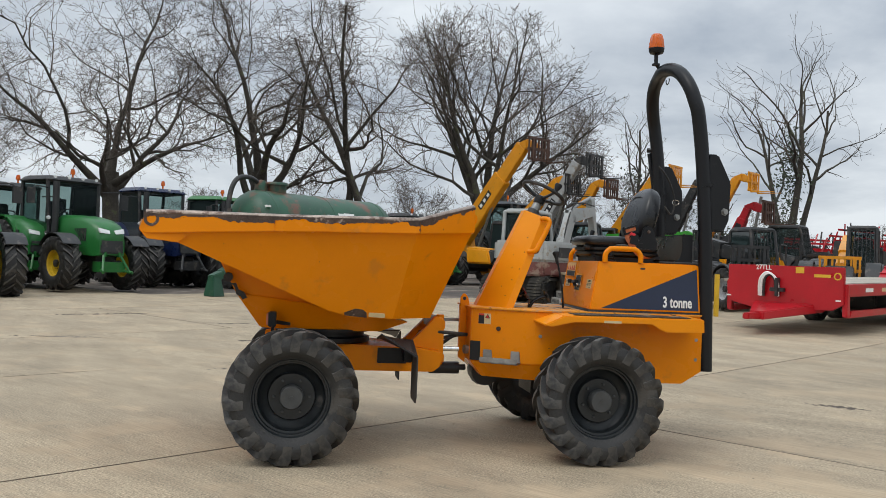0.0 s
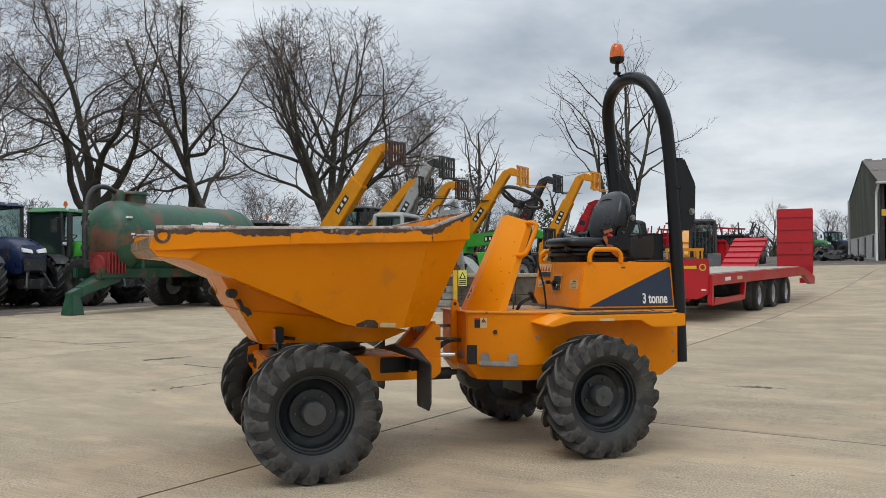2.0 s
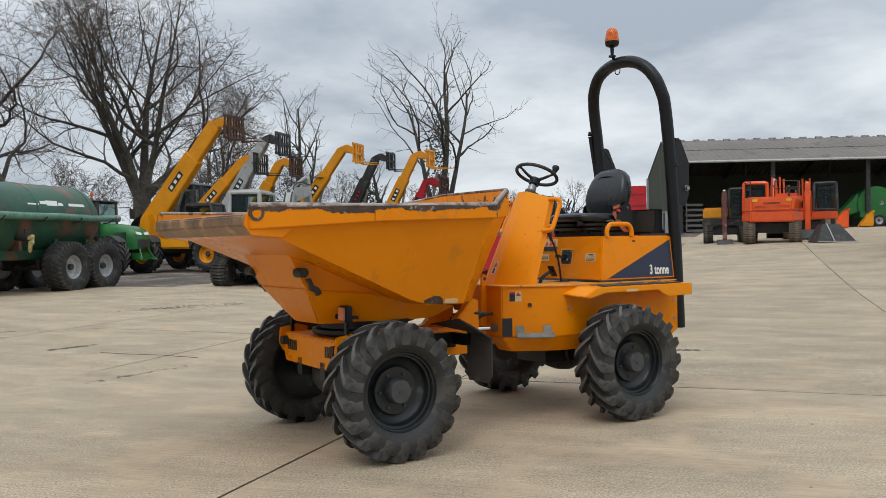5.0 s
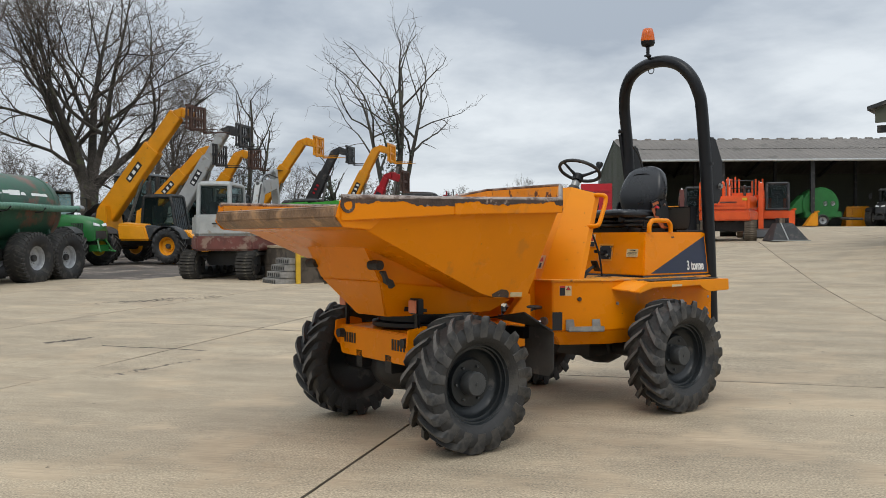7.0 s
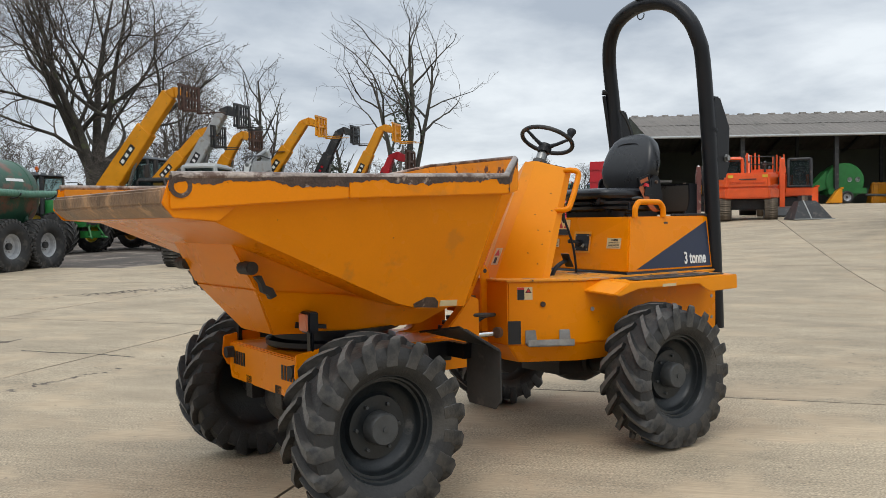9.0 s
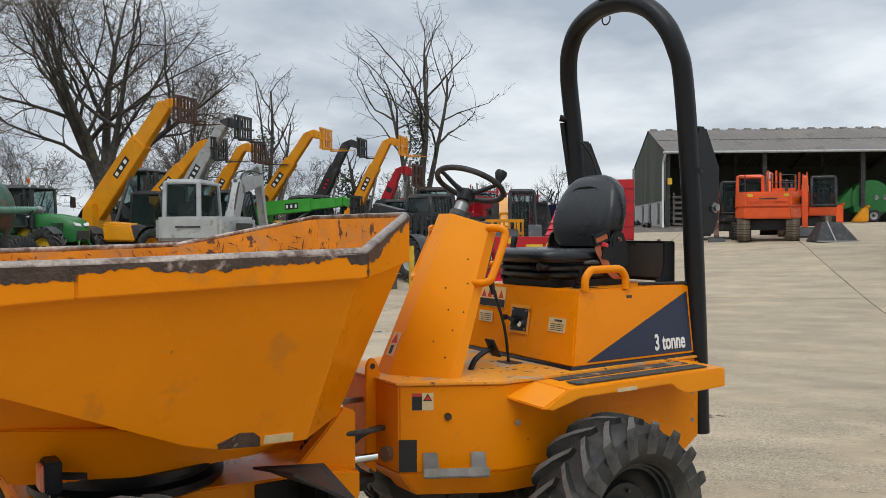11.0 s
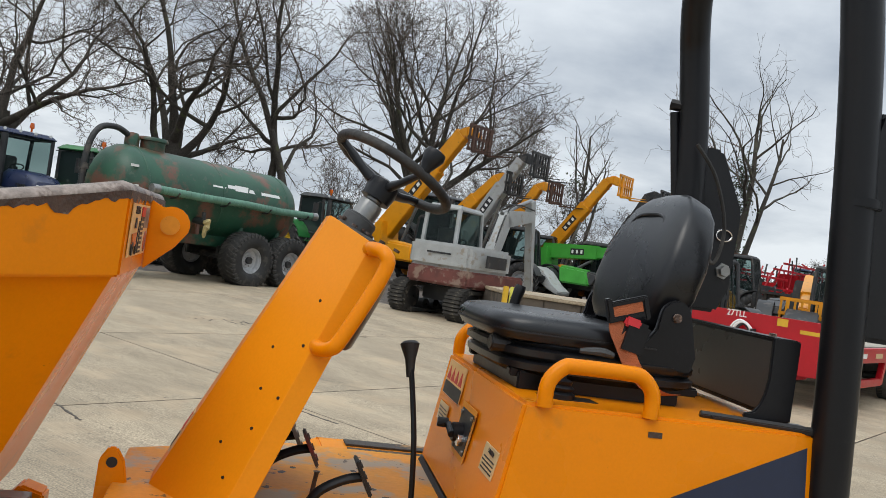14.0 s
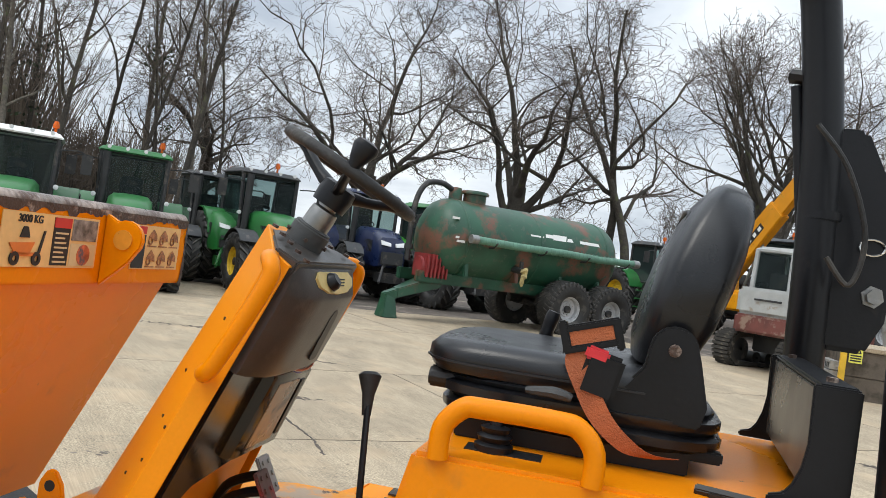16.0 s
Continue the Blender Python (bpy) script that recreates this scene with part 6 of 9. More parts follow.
GREYM = surf("pale_grey_machine_paint", (0.40, 0.41, 0.40), 0.45, vary=0.12, size=3, bump=0.04, stain=(0.28, 0.24, 0.19), amount=0.58, stain_size=4)
MAROON = surf("dusty_maroon_paint", (0.15, 0.045, 0.035), 0.55, vary=0.25, size=3, stain=(0.24, 0.16, 0.12), amount=0.52, stain_size=4)
REDP = surf("red_trailer_paint", (0.46, 0.006, 0.014), 0.34, vary=0.10, size=2, bump=0.02, stain=(0.36, 0.02, 0.02), amount=0.62, stain_size=3)
ORANGE = surf("orange_excavator_paint", (0.80, 0.10, 0.012), 0.38, vary=0.12, size=2, bump=0.02, stain=(0.42, 0.10, 0.03), amount=0.62, stain_size=4)
DARKM = surf("dark_machine_paint", (0.025, 0.026, 0.027), 0.5, vary=0.3, size=3, stain=(0.08, 0.07, 0.06), amount=0.55, stain_size=4)
SLATE = surf("dark_slate_paint", (0.045, 0.052, 0.058), 0.4, vary=0.25, size=3, bump=0.05)
TANKG = surf("weathered_tank_green", (0.019, 0.082, 0.046), 0.42, vary=0.3, size=1.4, bump=0.06, stain=(0.15, 0.065, 0.04), amount=0.49, stain_size=1.1, stain2=(0.045, 0.085, 0.055), amount2=0.6, stain2_size=8)
HOSE = surf("pale_green_hose", (0.11, 0.24, 0.17), 0.5, vary=0.2, size=5)
RUSTY = surf("rusty_forks", (0.10, 0.055, 0.04), 0.7, 0.3, vary=0.4, size=6, bump=0.3)
STEELTR = surf("muddy_track_steel", (0.17, 0.135, 0.10), 0.8, 0.2, vary=0.4, size=5, bump=0.5, stain=(0.28, 0.22, 0.16), amount=0.52, stain_size=6)
TRACKM = surf("muddy_track_rubber", (0.05, 0.046, 0.04), 0.9, vary=0.4, size=5, bump=0.5, stain=(0.16, 0.14, 0.11), amount=0.55, stain_size=6)
BLOCK = surf("stained_dock_concrete", (0.13, 0.105, 0.08), 0.8, vary=0.25, size=1.5, grain=0.1, bump=0.4, stain=(0.06, 0.048, 0.036), amount=0.50, stain_size=2)
PLANK = surf("deck_planks", (0.46, 0.42, 0.35), 0.85, vary=0.2, size=4, bump=0.3, random_tint=0.15)
LASTY = surf("faded_yellow_post", (0.72, 0.44, 0.03), 0.5, vary=0.15)


def glass_mat():
    m = bpy.data.materials.new("tinted_cab_glass")
    m.use_nodes = True
    n, l = m.node_tree.nodes, m.node_tree.links
    b = n["Principled BSDF"]
    b.inputs["Base Color"].default_value = (0.02, 0.03, 0.03, 1)
    b.inputs["Roughness"].default_value = 0.04
    tr = n.new("ShaderNodeBsdfTransparent")
    tr.inputs[0].default_value = (0.62, 0.74, 0.72, 1)
    mx = n.new("ShaderNodeMixShader")
    fr = n.new("ShaderNodeFresnel")
    fr.inputs[0].default_value = 1.55
    ad = n.new("ShaderNodeMath")
    ad.operation = "ADD"
    ad.inputs[1].default_value = 0.22
    l.new(fr.outputs[0], ad.inputs[0])
    l.new(ad.outputs[0], mx.inputs[0])
    l.new(tr.outputs[0], mx.inputs[1])
    l.new(b.outputs[0], mx.inputs[2])
    l.new(mx.outputs[0], n["Material Output"].inputs[0])
    return m


GLASS = glass_mat()
WHEELS = {}


def big_wheel(parent, m, key, radius, width, rim_r, lugs, lug_h, rim_mat, dish=0.12):
    if key in WHEELS:
        return again(WHEELS[key], parent, m)
    WHEELS[key] = wheel(parent, m, radius, width, rim_r, lugs, lug_h, RUBBER, rim_mat, DARKM, dish, 8, rim_r * 0.28, RUBBER if key == "tank" else LUGTOP, bars=key[:2] in ("ta", "jd", "dk"))
    return WHEELS[key]


def cab(parent, base, top, z0, z1, frame_mat, roof_mat, roof_h=0.14, over=0.06, pillar=0.05, bars=False):
    """A glazed cab between two rectangles (x0, x1, half width)."""
    (bx0, bx1, bw), (tx0, tx1, tw) = base, top
    lo = [(bx0, -bw, z0), (bx1, -bw, z0), (bx1, bw, z0), (bx0, bw, z0)]
    hi = [(tx0, -tw, z1), (tx1, -tw, z1), (tx1, tw, z1), (tx0, tw, z1)]
    half = lambda ring: tuple((Vector(ring[0]) + Vector(ring[3])) / 2)
    c = Shape().tube([half(lo)] + lo + [half(lo)], pillar * 0.8, 6).done("cab", frame_mat, parent, smooth=True)
    Shape().tube([half(hi)] + hi + [half(hi)], pillar * 0.8, 6).done("top_rail", frame_mat, c, smooth=True)
    for a, b in zip(lo, hi):
        Shape().tube([a, b], pillar, 6).done("pillar", frame_mat, c, smooth=True)
    for i in range(4):
        j = (i + 1) % 4
        g = Shape().add([lo[i], lo[j], hi[j], hi[i]], [(0, 1, 2, 3)]).done("window", GLASS, c)
        g.visible_shadow = False
    # seat and console inside
    cx = (bx0 + bx1) / 2 - 0.1
    Shape().box(cx - 0.25, cx + 0.25, -0.26, 0.26, z0, z0 + 0.3).box(cx - 0.32, cx - 0.18, -0.26, 0.26, z0 + 0.25, z0 + 0.95).done("operator_seat", DARKM, c, bevel=0.04)
    Shape().tube(arc((0.0, 0.0), 0.2, 0, 360, 16, "xy"), 0.018, 6).tube([(0, 0, 0), (0.12, 0, -0.5)], 0.035, 8).done("steering_wheel", DARKM, c, smooth=True).matrix_basis = pose(bx1 - 0.45, 0, z0 + 0.62, 0, -28, 0)
    if bars:
        for k in range(7):
            y = -bw * 0.85 + bw * 1.7 * k / 6
            Shape().tube([(bx1 + 0.03, y, z0 + 0.1), (tx1 + 0.03, y * tw / bw, z1)], 0.012, 4).done("guard_bar", DARKM, c)
    o = over
    rf = Shape().hexa([(tx0 - o, -tw - o, z1), (tx1 + o, -tw - o, z1), (tx1 + o, tw + o, z1), (tx0 - o, tw + o, z1)], [(tx0 + o * 0.5, -tw + o * 0.3, z1 + roof_h), (tx1 - o * 0.3, -tw + o * 0.3, z1 + roof_h * 0.85), (tx1 - o * 0.3, tw - o * 0.3, z1 + roof_h * 0.85), (tx0 + o * 0.5, tw - o * 0.3, z1 + roof_h)])
    rf.done("roof", roof_mat, c, bevel=0.04)
    return c


def tractor(label, x, y, turn, body, rim_key, rim_mat, roof_mat, size=1.0, hood_top=None, blunt=False):
    """Nose along +x, origin under the front axle."""
    t = thing("tractor", label, "tractor", pose(x, y, gz(x, y), 0, 0, turn), "tractors in a row")
    rr, fr, wb = 0.96 * size, 0.74 * size, 2.85 * size
    tw = 1.0 * size
    for side in (-1, 1):
        big_wheel(t, pose(-wb, side * tw, rr, 0, 20 * side, 0 if side < 0 else 180), rim_key + "r", rr, 0.62 * size, 0.50 * size, 20, 0.06, rim_mat, 0.16)
        big_wheel(t, pose(0, side * tw * 0.98, fr, 0, 55 * side, 0 if side < 0 else 180), rim_key + "f", fr, 0.52 * size, 0.36 * size, 18, 0.05, rim_mat, 0.12)
    k = size
    Shape().box(-wb - 0.3 * k, 0.5 * k, -0.28 * k, 0.28 * k, 0.62 * k, 1.05 * k).tube([(0, -0.75 * k, fr), (0, 0.75 * k, fr)], 0.12 * k, 10).tube([(-wb, -0.8 * k, rr), (-wb, 0.8 * k, rr)], 0.16 * k, 12).box(-1.9 * k, -1.0 * k, -0.75 * k, -0.3 * k, 0.62 * k, 1.15 * k).box(-1.9 * k, -1.0 * k, 0.3 * k, 0.75 * k, 0.62 * k, 1.15 * k).done("chassis", DARKM, t, bevel=0.03)
    # bonnet as a loft that narrows and falls to the nose
    rows = [(-1.15, 0.52, 1.10, 2.06), (-0.4, 0.50, 1.03, 2.04), (0.25, 0.47, 0.98, 1.94), (0.64, 0.43, 0.96, 1.80), (0.80 if not blunt else 0.74, 0.36, 1.00, 1.58)]
    s = Shape()
    n = 10
    for xx, hw, z0, z1 in rows:
        ring = [(xx * k, -hw * k, z0 * k), (xx * k, -hw * k, (z0 * 0.45 + z1 * 0.55) * k), (xx * k, -hw * 0.92 * k, (z1 - 0.12) * k), (xx * k, -hw * 0.72 * k, (z1 - 0.02) * k), (xx * k, -hw * 0.3 * k, z1 * k)]
        ring += [(a, -b, c) for a, b, c in ring[::-1]]
        s.v += [Vector(p) for p in ring]
    for i in range(len(rows) - 1):
        for j in range(n):
            a, b = i * n + j, i * n + (j + 1) % n
            s.f.append((a, b, b + n, a + n))
    s.f.append(tuple(range(n)))
    s.f.append(tuple(range((len(rows) - 1) * n, len(rows) * n)))
    bonnet = s.done("bonnet", body, t, smooth=True)
    if hood_top:
        Shape().hexa([(-1.0 * k, -0.2 * k, 1.905 * k), (0.2 * k, -0.18 * k, 1.815 * k), (0.2 * k, 0.18 * k, 1.815 * k), (-1.0 * k, 0.2 * k, 1.905 * k)], [(-1.0 * k, -0.2 * k, 1.915 * k), (0.2 * k, -0.18 * k, 1.825 * k), (0.2 * k, 0.18 * k, 1.825 * k), (-1.0 * k, 0.2 * k, 1.915 * k)]).done("bonnet_panel", hood_top, bonnet)
    Shape().hexa([(0.80 * k, -0.33 * k, 1.03 * k), (0.80 * k, 0.33 * k, 1.03 * k), (0.76 * k, 0.35 * k, 1.40 * k), (0.76 * k, -0.35 * k, 1.40 * k)], [(0.84 * k, -0.30 * k, 1.05 * k), (0.84 * k, 0.30 * k, 1.05 * k), (0.80 * k, 0.32 * k, 1.40 * k), (0.80 * k, -0.32 * k, 1.40 * k)]).done("grille", DARKM, bonnet, bevel=0.02)
    for side in (-1, 1):
        Shape().hexa([(0.74 * k, side * 0.08 * k, 1.42 * k), (0.72 * k, side * 0.35 * k, 1.45 * k), (0.68 * k, side * 0.36 * k, 1.58 * k), (0.70 * k, side * 0.06 * k, 1.52 * k)], [(0.84 * k, side * 0.08 * k, 1.42 * k), (0.80 * k, side * 0.35 * k, 1.45 * k), (0.73 * k, side * 0.36 * k, 1.58 * k), (0.76 * k, side * 0.06 * k, 1.52 * k)]).done("headlight", LENSW, bonnet, bevel=0.01).location = (0, 0, 0.13 * k)
        # side grille slats on the bonnet
        for j in range(6):
            Shape().box((-0.25 + j * 0.1) * k, (-0.19 + j * 0.1) * k, side * 0.475 * k - 0.012, side * 0.475 * k + 0.012, 1.35 * k, 1.68 * k).done("side_vent", DARKM, bonnet)
        # rear fender and front mudguard, steps, mirror
        fe = Shape()
        outer = [(-wb + (rr + 0.10) * math.cos(radians(a)), rr + (rr + 0.10) * math.sin(radians(a))) for a in range(20, 171, 15)]
        inner = [(-wb + (rr + 0.06) * math.cos(radians(a)), rr + (rr + 0.06) * math.sin(radians(a))) for a in range(170, 19, -15)]
        fe.prism(outer + inner, side * 0.66 * k, side * 1.28 * k)
        fe.done("fender", body, t, bevel=0.02)
        mg = Shape()
        o2 = [((fr + 0.07) * math.cos(radians(a)), fr + (fr + 0.07) * math.sin(radians(a))) for a in range(40, 146, 15)]
        i2 = [((fr + 0.04) * math.cos(radians(a)), fr + (fr + 0.04) * math.sin(radians(a))) for a in range(145, 39, -15)]
        mg.prism(o2 + i2, side * 0.74 * k, side * 1.24 * k).done("mudguard", DARKM, t, bevel=0.01)
        for j in range(3):
            Shape().box(-1.75 * k, -1.30 * k, side * 0.95 * k - 0.12, side * 0.95 * k + 0.12, (0.55 + 0.32 * j) * k, (0.59 + 0.32 * j) * k).done("step", body if rim_key == "jd" else DARKM, t)
        mi = Shape().tube(smooth_path([(-1.15 * k, side * 0.78 * k, 2.75 * k), (-1.0 * k, side * 1.15 * k, 2.78 * k), (-0.98 * k, side * 1.32 * k, 2.7 * k)], 3), 0.02, 6).box(-1.02 * k, -0.94 * k, side * 1.34 * k - 0.11, side * 1.34 * k + 0.11, 2.3 * k, 2.72 * k)
        mi.done("mirror", DARKM, t, bevel=0.015)
        Shape().lathe([(0, -0.02), (0.05, -0.02), (0.055, 0.06), (0, 0.07)], 12, (-1.1 * k, side * 0.80 * k, 1.95 * k), "x").done("work_lamp", LENSW, t, smooth=True)
    c = cab(t, (-2.75 * k, -1.2 * k, 0.70 * k), (-2.70 * k, -1.30 * k, 0.74 * k), 1.55 * k, 2.98 * k, DARKM, roof_mat, 0.17, 0.12, 0.055 * k)
    for j in range(4):
        Shape().lathe([(0, -0.01), (0.042, -0.01), (0.045, 0.03), (0, 0.03)], 12, (-1.19 * k, (-0.6 + 0.4 * j) * k, 3.08 * k), "x").done("roof_lamp", LENSW, c, smooth=True)
    Shape().tube([(-2.5 * k, 0.6 * k, 3.2 * k), (-2.5 * k, 0.6 * k, 3.3 * k)], 0.03, 8).lathe([(0.07, 3.3 * k), (0.07, 3.36 * k), (0.05, 3.45 * k), (0, 3.46 * k)], 12, (-2.5 * k, 0.6 * k, 0), "z").done("beacon", BEACON, c, smooth=True)
    Shape().tube([(-1.05 * k, -0.62 * k, 1.5 * k), (-1.05 * k, -0.62 * k, 2.95 * k)], 0.09 * k, 10).done("exhaust", DARKM, t, smooth=True)
    # front linkage
    ln = Shape()
    for side in (-1, 1):
        ln.hexa([(0.70 * k, side * 0.22 * k - 0.04, 0.95 * k), (0.86 * k, side * 0.22 * k - 0.04, 0.95 * k), (0.86 * k, side * 0.22 * k + 0.04, 0.95 * k), (0.70 * k, side * 0.22 * k + 0.04, 0.95 * k)], [(0.70 * k, side * 0.2 * k - 0.04, 1.08 * k), (0.86 * k, side * 0.2 * k - 0.04, 1.08 * k), (0.86 * k, side * 0.2 * k + 0.04, 1.08 * k), (0.70 * k, side * 0.2 * k + 0.04, 1.08 * k)])
        ln.tube([(0.80 * k, side * 0.30 * k, 0.62 * k), (1.15 * k, side * 0.42 * k, 0.55 * k)], 0.045 * k, 6).tube([(0.82 * k, side * 0.24 * k, 1.0 * k), (1.05 * k, side * 0.38 * k, 0.58 * k)], 0.035 * k, 6)
    ln.box(0.5 * k, 0.9 * k, -0.36 * k, 0.36 * k, 0.55 * k, 0.82 * k)
    ln.done("front_linkage", body if rim_key == "jd" else DARKM, t, bevel=0.01)
    return t


def telehandler(label, x, y, turn, boom_mat, body_mat, cab_mat, angle=50, reach=5.3, head="rust", rim_mat=None, key="tele", head_mat=None, nose=1.0, fat=1.25, size=1.0):
    """Nose along +x, origin on the ground under the rear axle."""
    t = thing("telehandler", label, "telehandler", pose(x, y, gz(x, y), 0, 0, turn) @ Matrix.Scale(size, 4), "telehandlers with raised booms")
    wb = 2.75
    for side in (-1, 1):
        for xx in (0, wb):
            big_wheel(t, pose(xx, side * 0.95, 0.61, 0, 33 * side + xx * 20, 0 if side < 0 else 180), key, 0.61, 0.42, 0.32, 18, 0.04, rim_mat or JYEL, 0.12)
    Shape().prism([(-0.9, 0.62), (3.3, 0.62), (3.4, 0.85), (3.0, 1.0), (-0.8, 1.05), (-0.95, 0.9)], -0.48, 0.48).tube([(0, -0.85, 0.61), (0, 0.85, 0.61)], 0.13, 10).tube([(wb, -0.85, 0.61), (wb, 0.85, 0.61)], 0.13, 10).done("chassis", DARKM, t, bevel=0.03)
    # engine cover on the near side and its dark rear part
    eng = Shape().hexa([(0.75, -1.12, 0.80), (2.0, -1.12, 0.80), (2.0, -0.5, 0.80), (0.75, -0.5, 0.80)], [(0.62, -1.06, 1.42), (1.75, -1.02, 1.36), (1.75, -0.5, 1.40), (0.62, -0.5, 1.48)])
    eng.done("engine_cover", body_mat, t, bevel=0.06)
    Shape().hexa([(2.0, -1.10, 0.80), (2.75, -1.05, 0.95), (2.75, -0.5, 0.95), (2.0, -0.5, 0.80)], [(1.75, -1.02, 1.35), (2.65, -0.98, 1.2), (2.65, -0.5, 1.2), (1.75, -0.5, 1.38)]).done("engine_grille", DARKM, t, bevel=0.05)
    for side in (-1, 1):
        for xx in (0, wb):
            o = [(xx + 0.72 * math.cos(radians(a)), 0.61 + 0.72 * math.sin(radians(a))) for a in range(20, 161, 20)]
            i = [(xx + 0.68 * math.cos(radians(a)), 0.61 + 0.68 * math.sin(radians(a))) for a in range(160, 19, -20)]
            Shape().prism(o + i, side * 0.74, side * 1.16).done("mudguard", DARKM, t, bevel=0.01)
    Shape().hexa([(-0.85, -0.5, 0.95), (-0.2, -0.5, 0.95), (-0.2, 0.5, 0.95), (-0.85, 0.5, 0.95)], [(-0.75, -0.42, 2.0), (-0.35, -0.42, 2.1), (-0.35, 0.42, 2.1), (-0.75, 0.42, 2.0)]).done("boom_tower", body_mat, t, bevel=0.03)
    c = cab(t, (0.75, 2.25, 0.42), (0.85, 2.0, 0.40), 1.15, 2.40, cab_mat, DARKM, 0.12, 0.05, 0.05, bars=True)
    c.matrix_basis = pose(0, 0.58, 0)
    Shape().box(0.65, 2.3, 0.14, 1.02, 0.72, 1.2).done("cab_base", cab_mat, t, bevel=0.04)
    # boom: outer and inner section, bent nose, carriage
    ca, sa = math.cos(radians(angle)), math.sin(radians(angle))
    root = Vector((-0.45, 0.0, 1.95))
    along, up = Vector((ca, 0, sa)), Vector((-sa, 0, ca))

    def section(l0, l1, h0, h1, w, name, mat_, parent):
        p = [root + along * l0 - up * h0, root + along * l1 - up * h1, root + along * l1 + up * h1, root + along * l0 + up * h0]
        return Shape().hexa([q + Vector((0, -w, 0)) for q in p], [q + Vector((0, w, 0)) for q in p]).done(name, mat_, parent, bevel=0.03)

    boom = section(-0.25, reach * 0.66, 0.24 * fat, 0.21 * fat, 0.17, "boom", boom_mat, t)
    section(reach * 0.60, reach, 0.17 * fat, 0.16 * fat, 0.13, "inner_boom", boom_mat, boom)
    # boom stays uncut; dark bars paint the shade of its slots
    for o in (-0.05, 0.06):
        section(reach * (0.2 if o < 0 else 0.42), reach * (0.36 if o < 0 else 0.60), 0.025, 0.025, 0.1725, "boom_slot", DARKM, boom).location = up * o
    logo = section(reach * 0.30, reach * 0.50, 0.15, 0.15, 0.1732, "logo_plate", BLKDEC_HOLE, boom)
    for q in (0.315, 0.375, 0.435):
        section(reach * q, reach * (q + 0.045), 0.095, 0.095, 0.1745, "logo_bar", REDP if boom_mat is DARKM and reach > 3 else DARKM if boom_mat is DARKM else WHITE, logo)
    Shape().tube([root + along * 0.2 + Vector((0.55, 0, -0.9)), root + along * 1.9 - up * 0.28], 0.06, 8).done("lift_ram", STEEL, boom, smooth=True)
    tip = root + along * reach
    hm = head_mat or boom_mat
    n1 = tip + Vector((0.28 * nose, 0, 0.10))
    n2 = tip + Vector((0.75 * nose, 0, -0.12))
    ns = Shape().hexa([tip - up * 0.18 + Vector((0, -0.13, 0)), tip + up * 0.18 + Vector((0, -0.13, 0)), tip + up * 0.18 + Vector((0, 0.13, 0)), tip - up * 0.18 + Vector((0, 0.13, 0))], [n1 + Vector((0.02, -0.14, -0.24)), n1 + Vector((0, -0.14, 0.14)), n1 + Vector((0, 0.14, 0.14)), n1 + Vector((0.02, 0.14, -0.24))])
    ns.hexa([n1 + Vector((0, -0.13, -0.24)), n1 + Vector((0, -0.13, 0.14)), n1 + Vector((0, 0.13, 0.14)), n1 + Vector((0, 0.13, -0.24))], [n2 + Vector((0, -0.13, -0.12)), n2 + Vector((0, -0.13, 0.15)), n2 + Vector((0, 0.13, 0.15)), n2 + Vector((0, 0.13, -0.12))])
    ns.done("boom_nose", hm, boom, bevel=0.03)
    cm = RUSTY if head == "rust" else boom_mat if head == "body" else DARKM
    carriage = Shape().box(n2.x - 0.02, n2.x + 0.07, -0.62, 0.62, n2.z - 0.12, n2.z - 0.02).done("fork_carriage", cm, t, bevel=0.01)
    for z in (-0.50, 0.28):
        Shape().box(n2.x, n2.x + 0.07, -0.62, 0.62, n2.z + z, n2.z + z + 0.10).done("cross_bar", cm, carriage, bevel=0.01)
    for y in (-0.60, -0.42, -0.24, -0.06, 0.12, 0.30, 0.54):
        Shape().box(n2.x + 0.01, n2.x + 0.06, y, y + 0.06, n2.z - 0.5, n2.z + 0.38).done("upright", cm, carriage)
    for y in (-0.45, 0.38):
        Shape().hexa([(n2.x + 0.07, y, n2.z - 0.56), (n2.x + 0.07, y + 0.10, n2.z - 0.56), (n2.x + 0.07, y + 0.10, n2.z + 0.30), (n2.x + 0.07, y, n2.z + 0.30)], [(n2.x + 0.12, y, n2.z - 0.56), (n2.x + 0.12, y + 0.10, n2.z - 0.56), (n2.x + 0.12, y + 0.10, n2.z + 0.30), (n2.x + 0.12, y, n2.z + 0.30)]).hexa([(n2.x + 0.07, y, n2.z - 0.56), (n2.x + 0.07, y + 0.10, n2.z - 0.56), (n2.x + 0.07, y + 0.10, n2.z - 0.50), (n2.x + 0.07, y, n2.z - 0.50)], [(n2.x + 1.15, y + 0.02, n2.z - 0.55), (n2.x + 1.15, y + 0.08, n2.z - 0.55), (n2.x + 1.15, y + 0.08, n2.z - 0.535), (n2.x + 1.15, y + 0.02, n2.z - 0.535)]).done("fork", cm, carriage)
    # front frame before the wheels
    Shape().prism([(3.0, 0.75), (3.5, 0.45), (3.9, 0.30), (3.95, 0.42), (3.6, 0.65), (3.2, 1.05), (2.9, 1.2)], -0.42, 0.42).done("front_frame", body_mat, t, bevel=0.03)
    return t


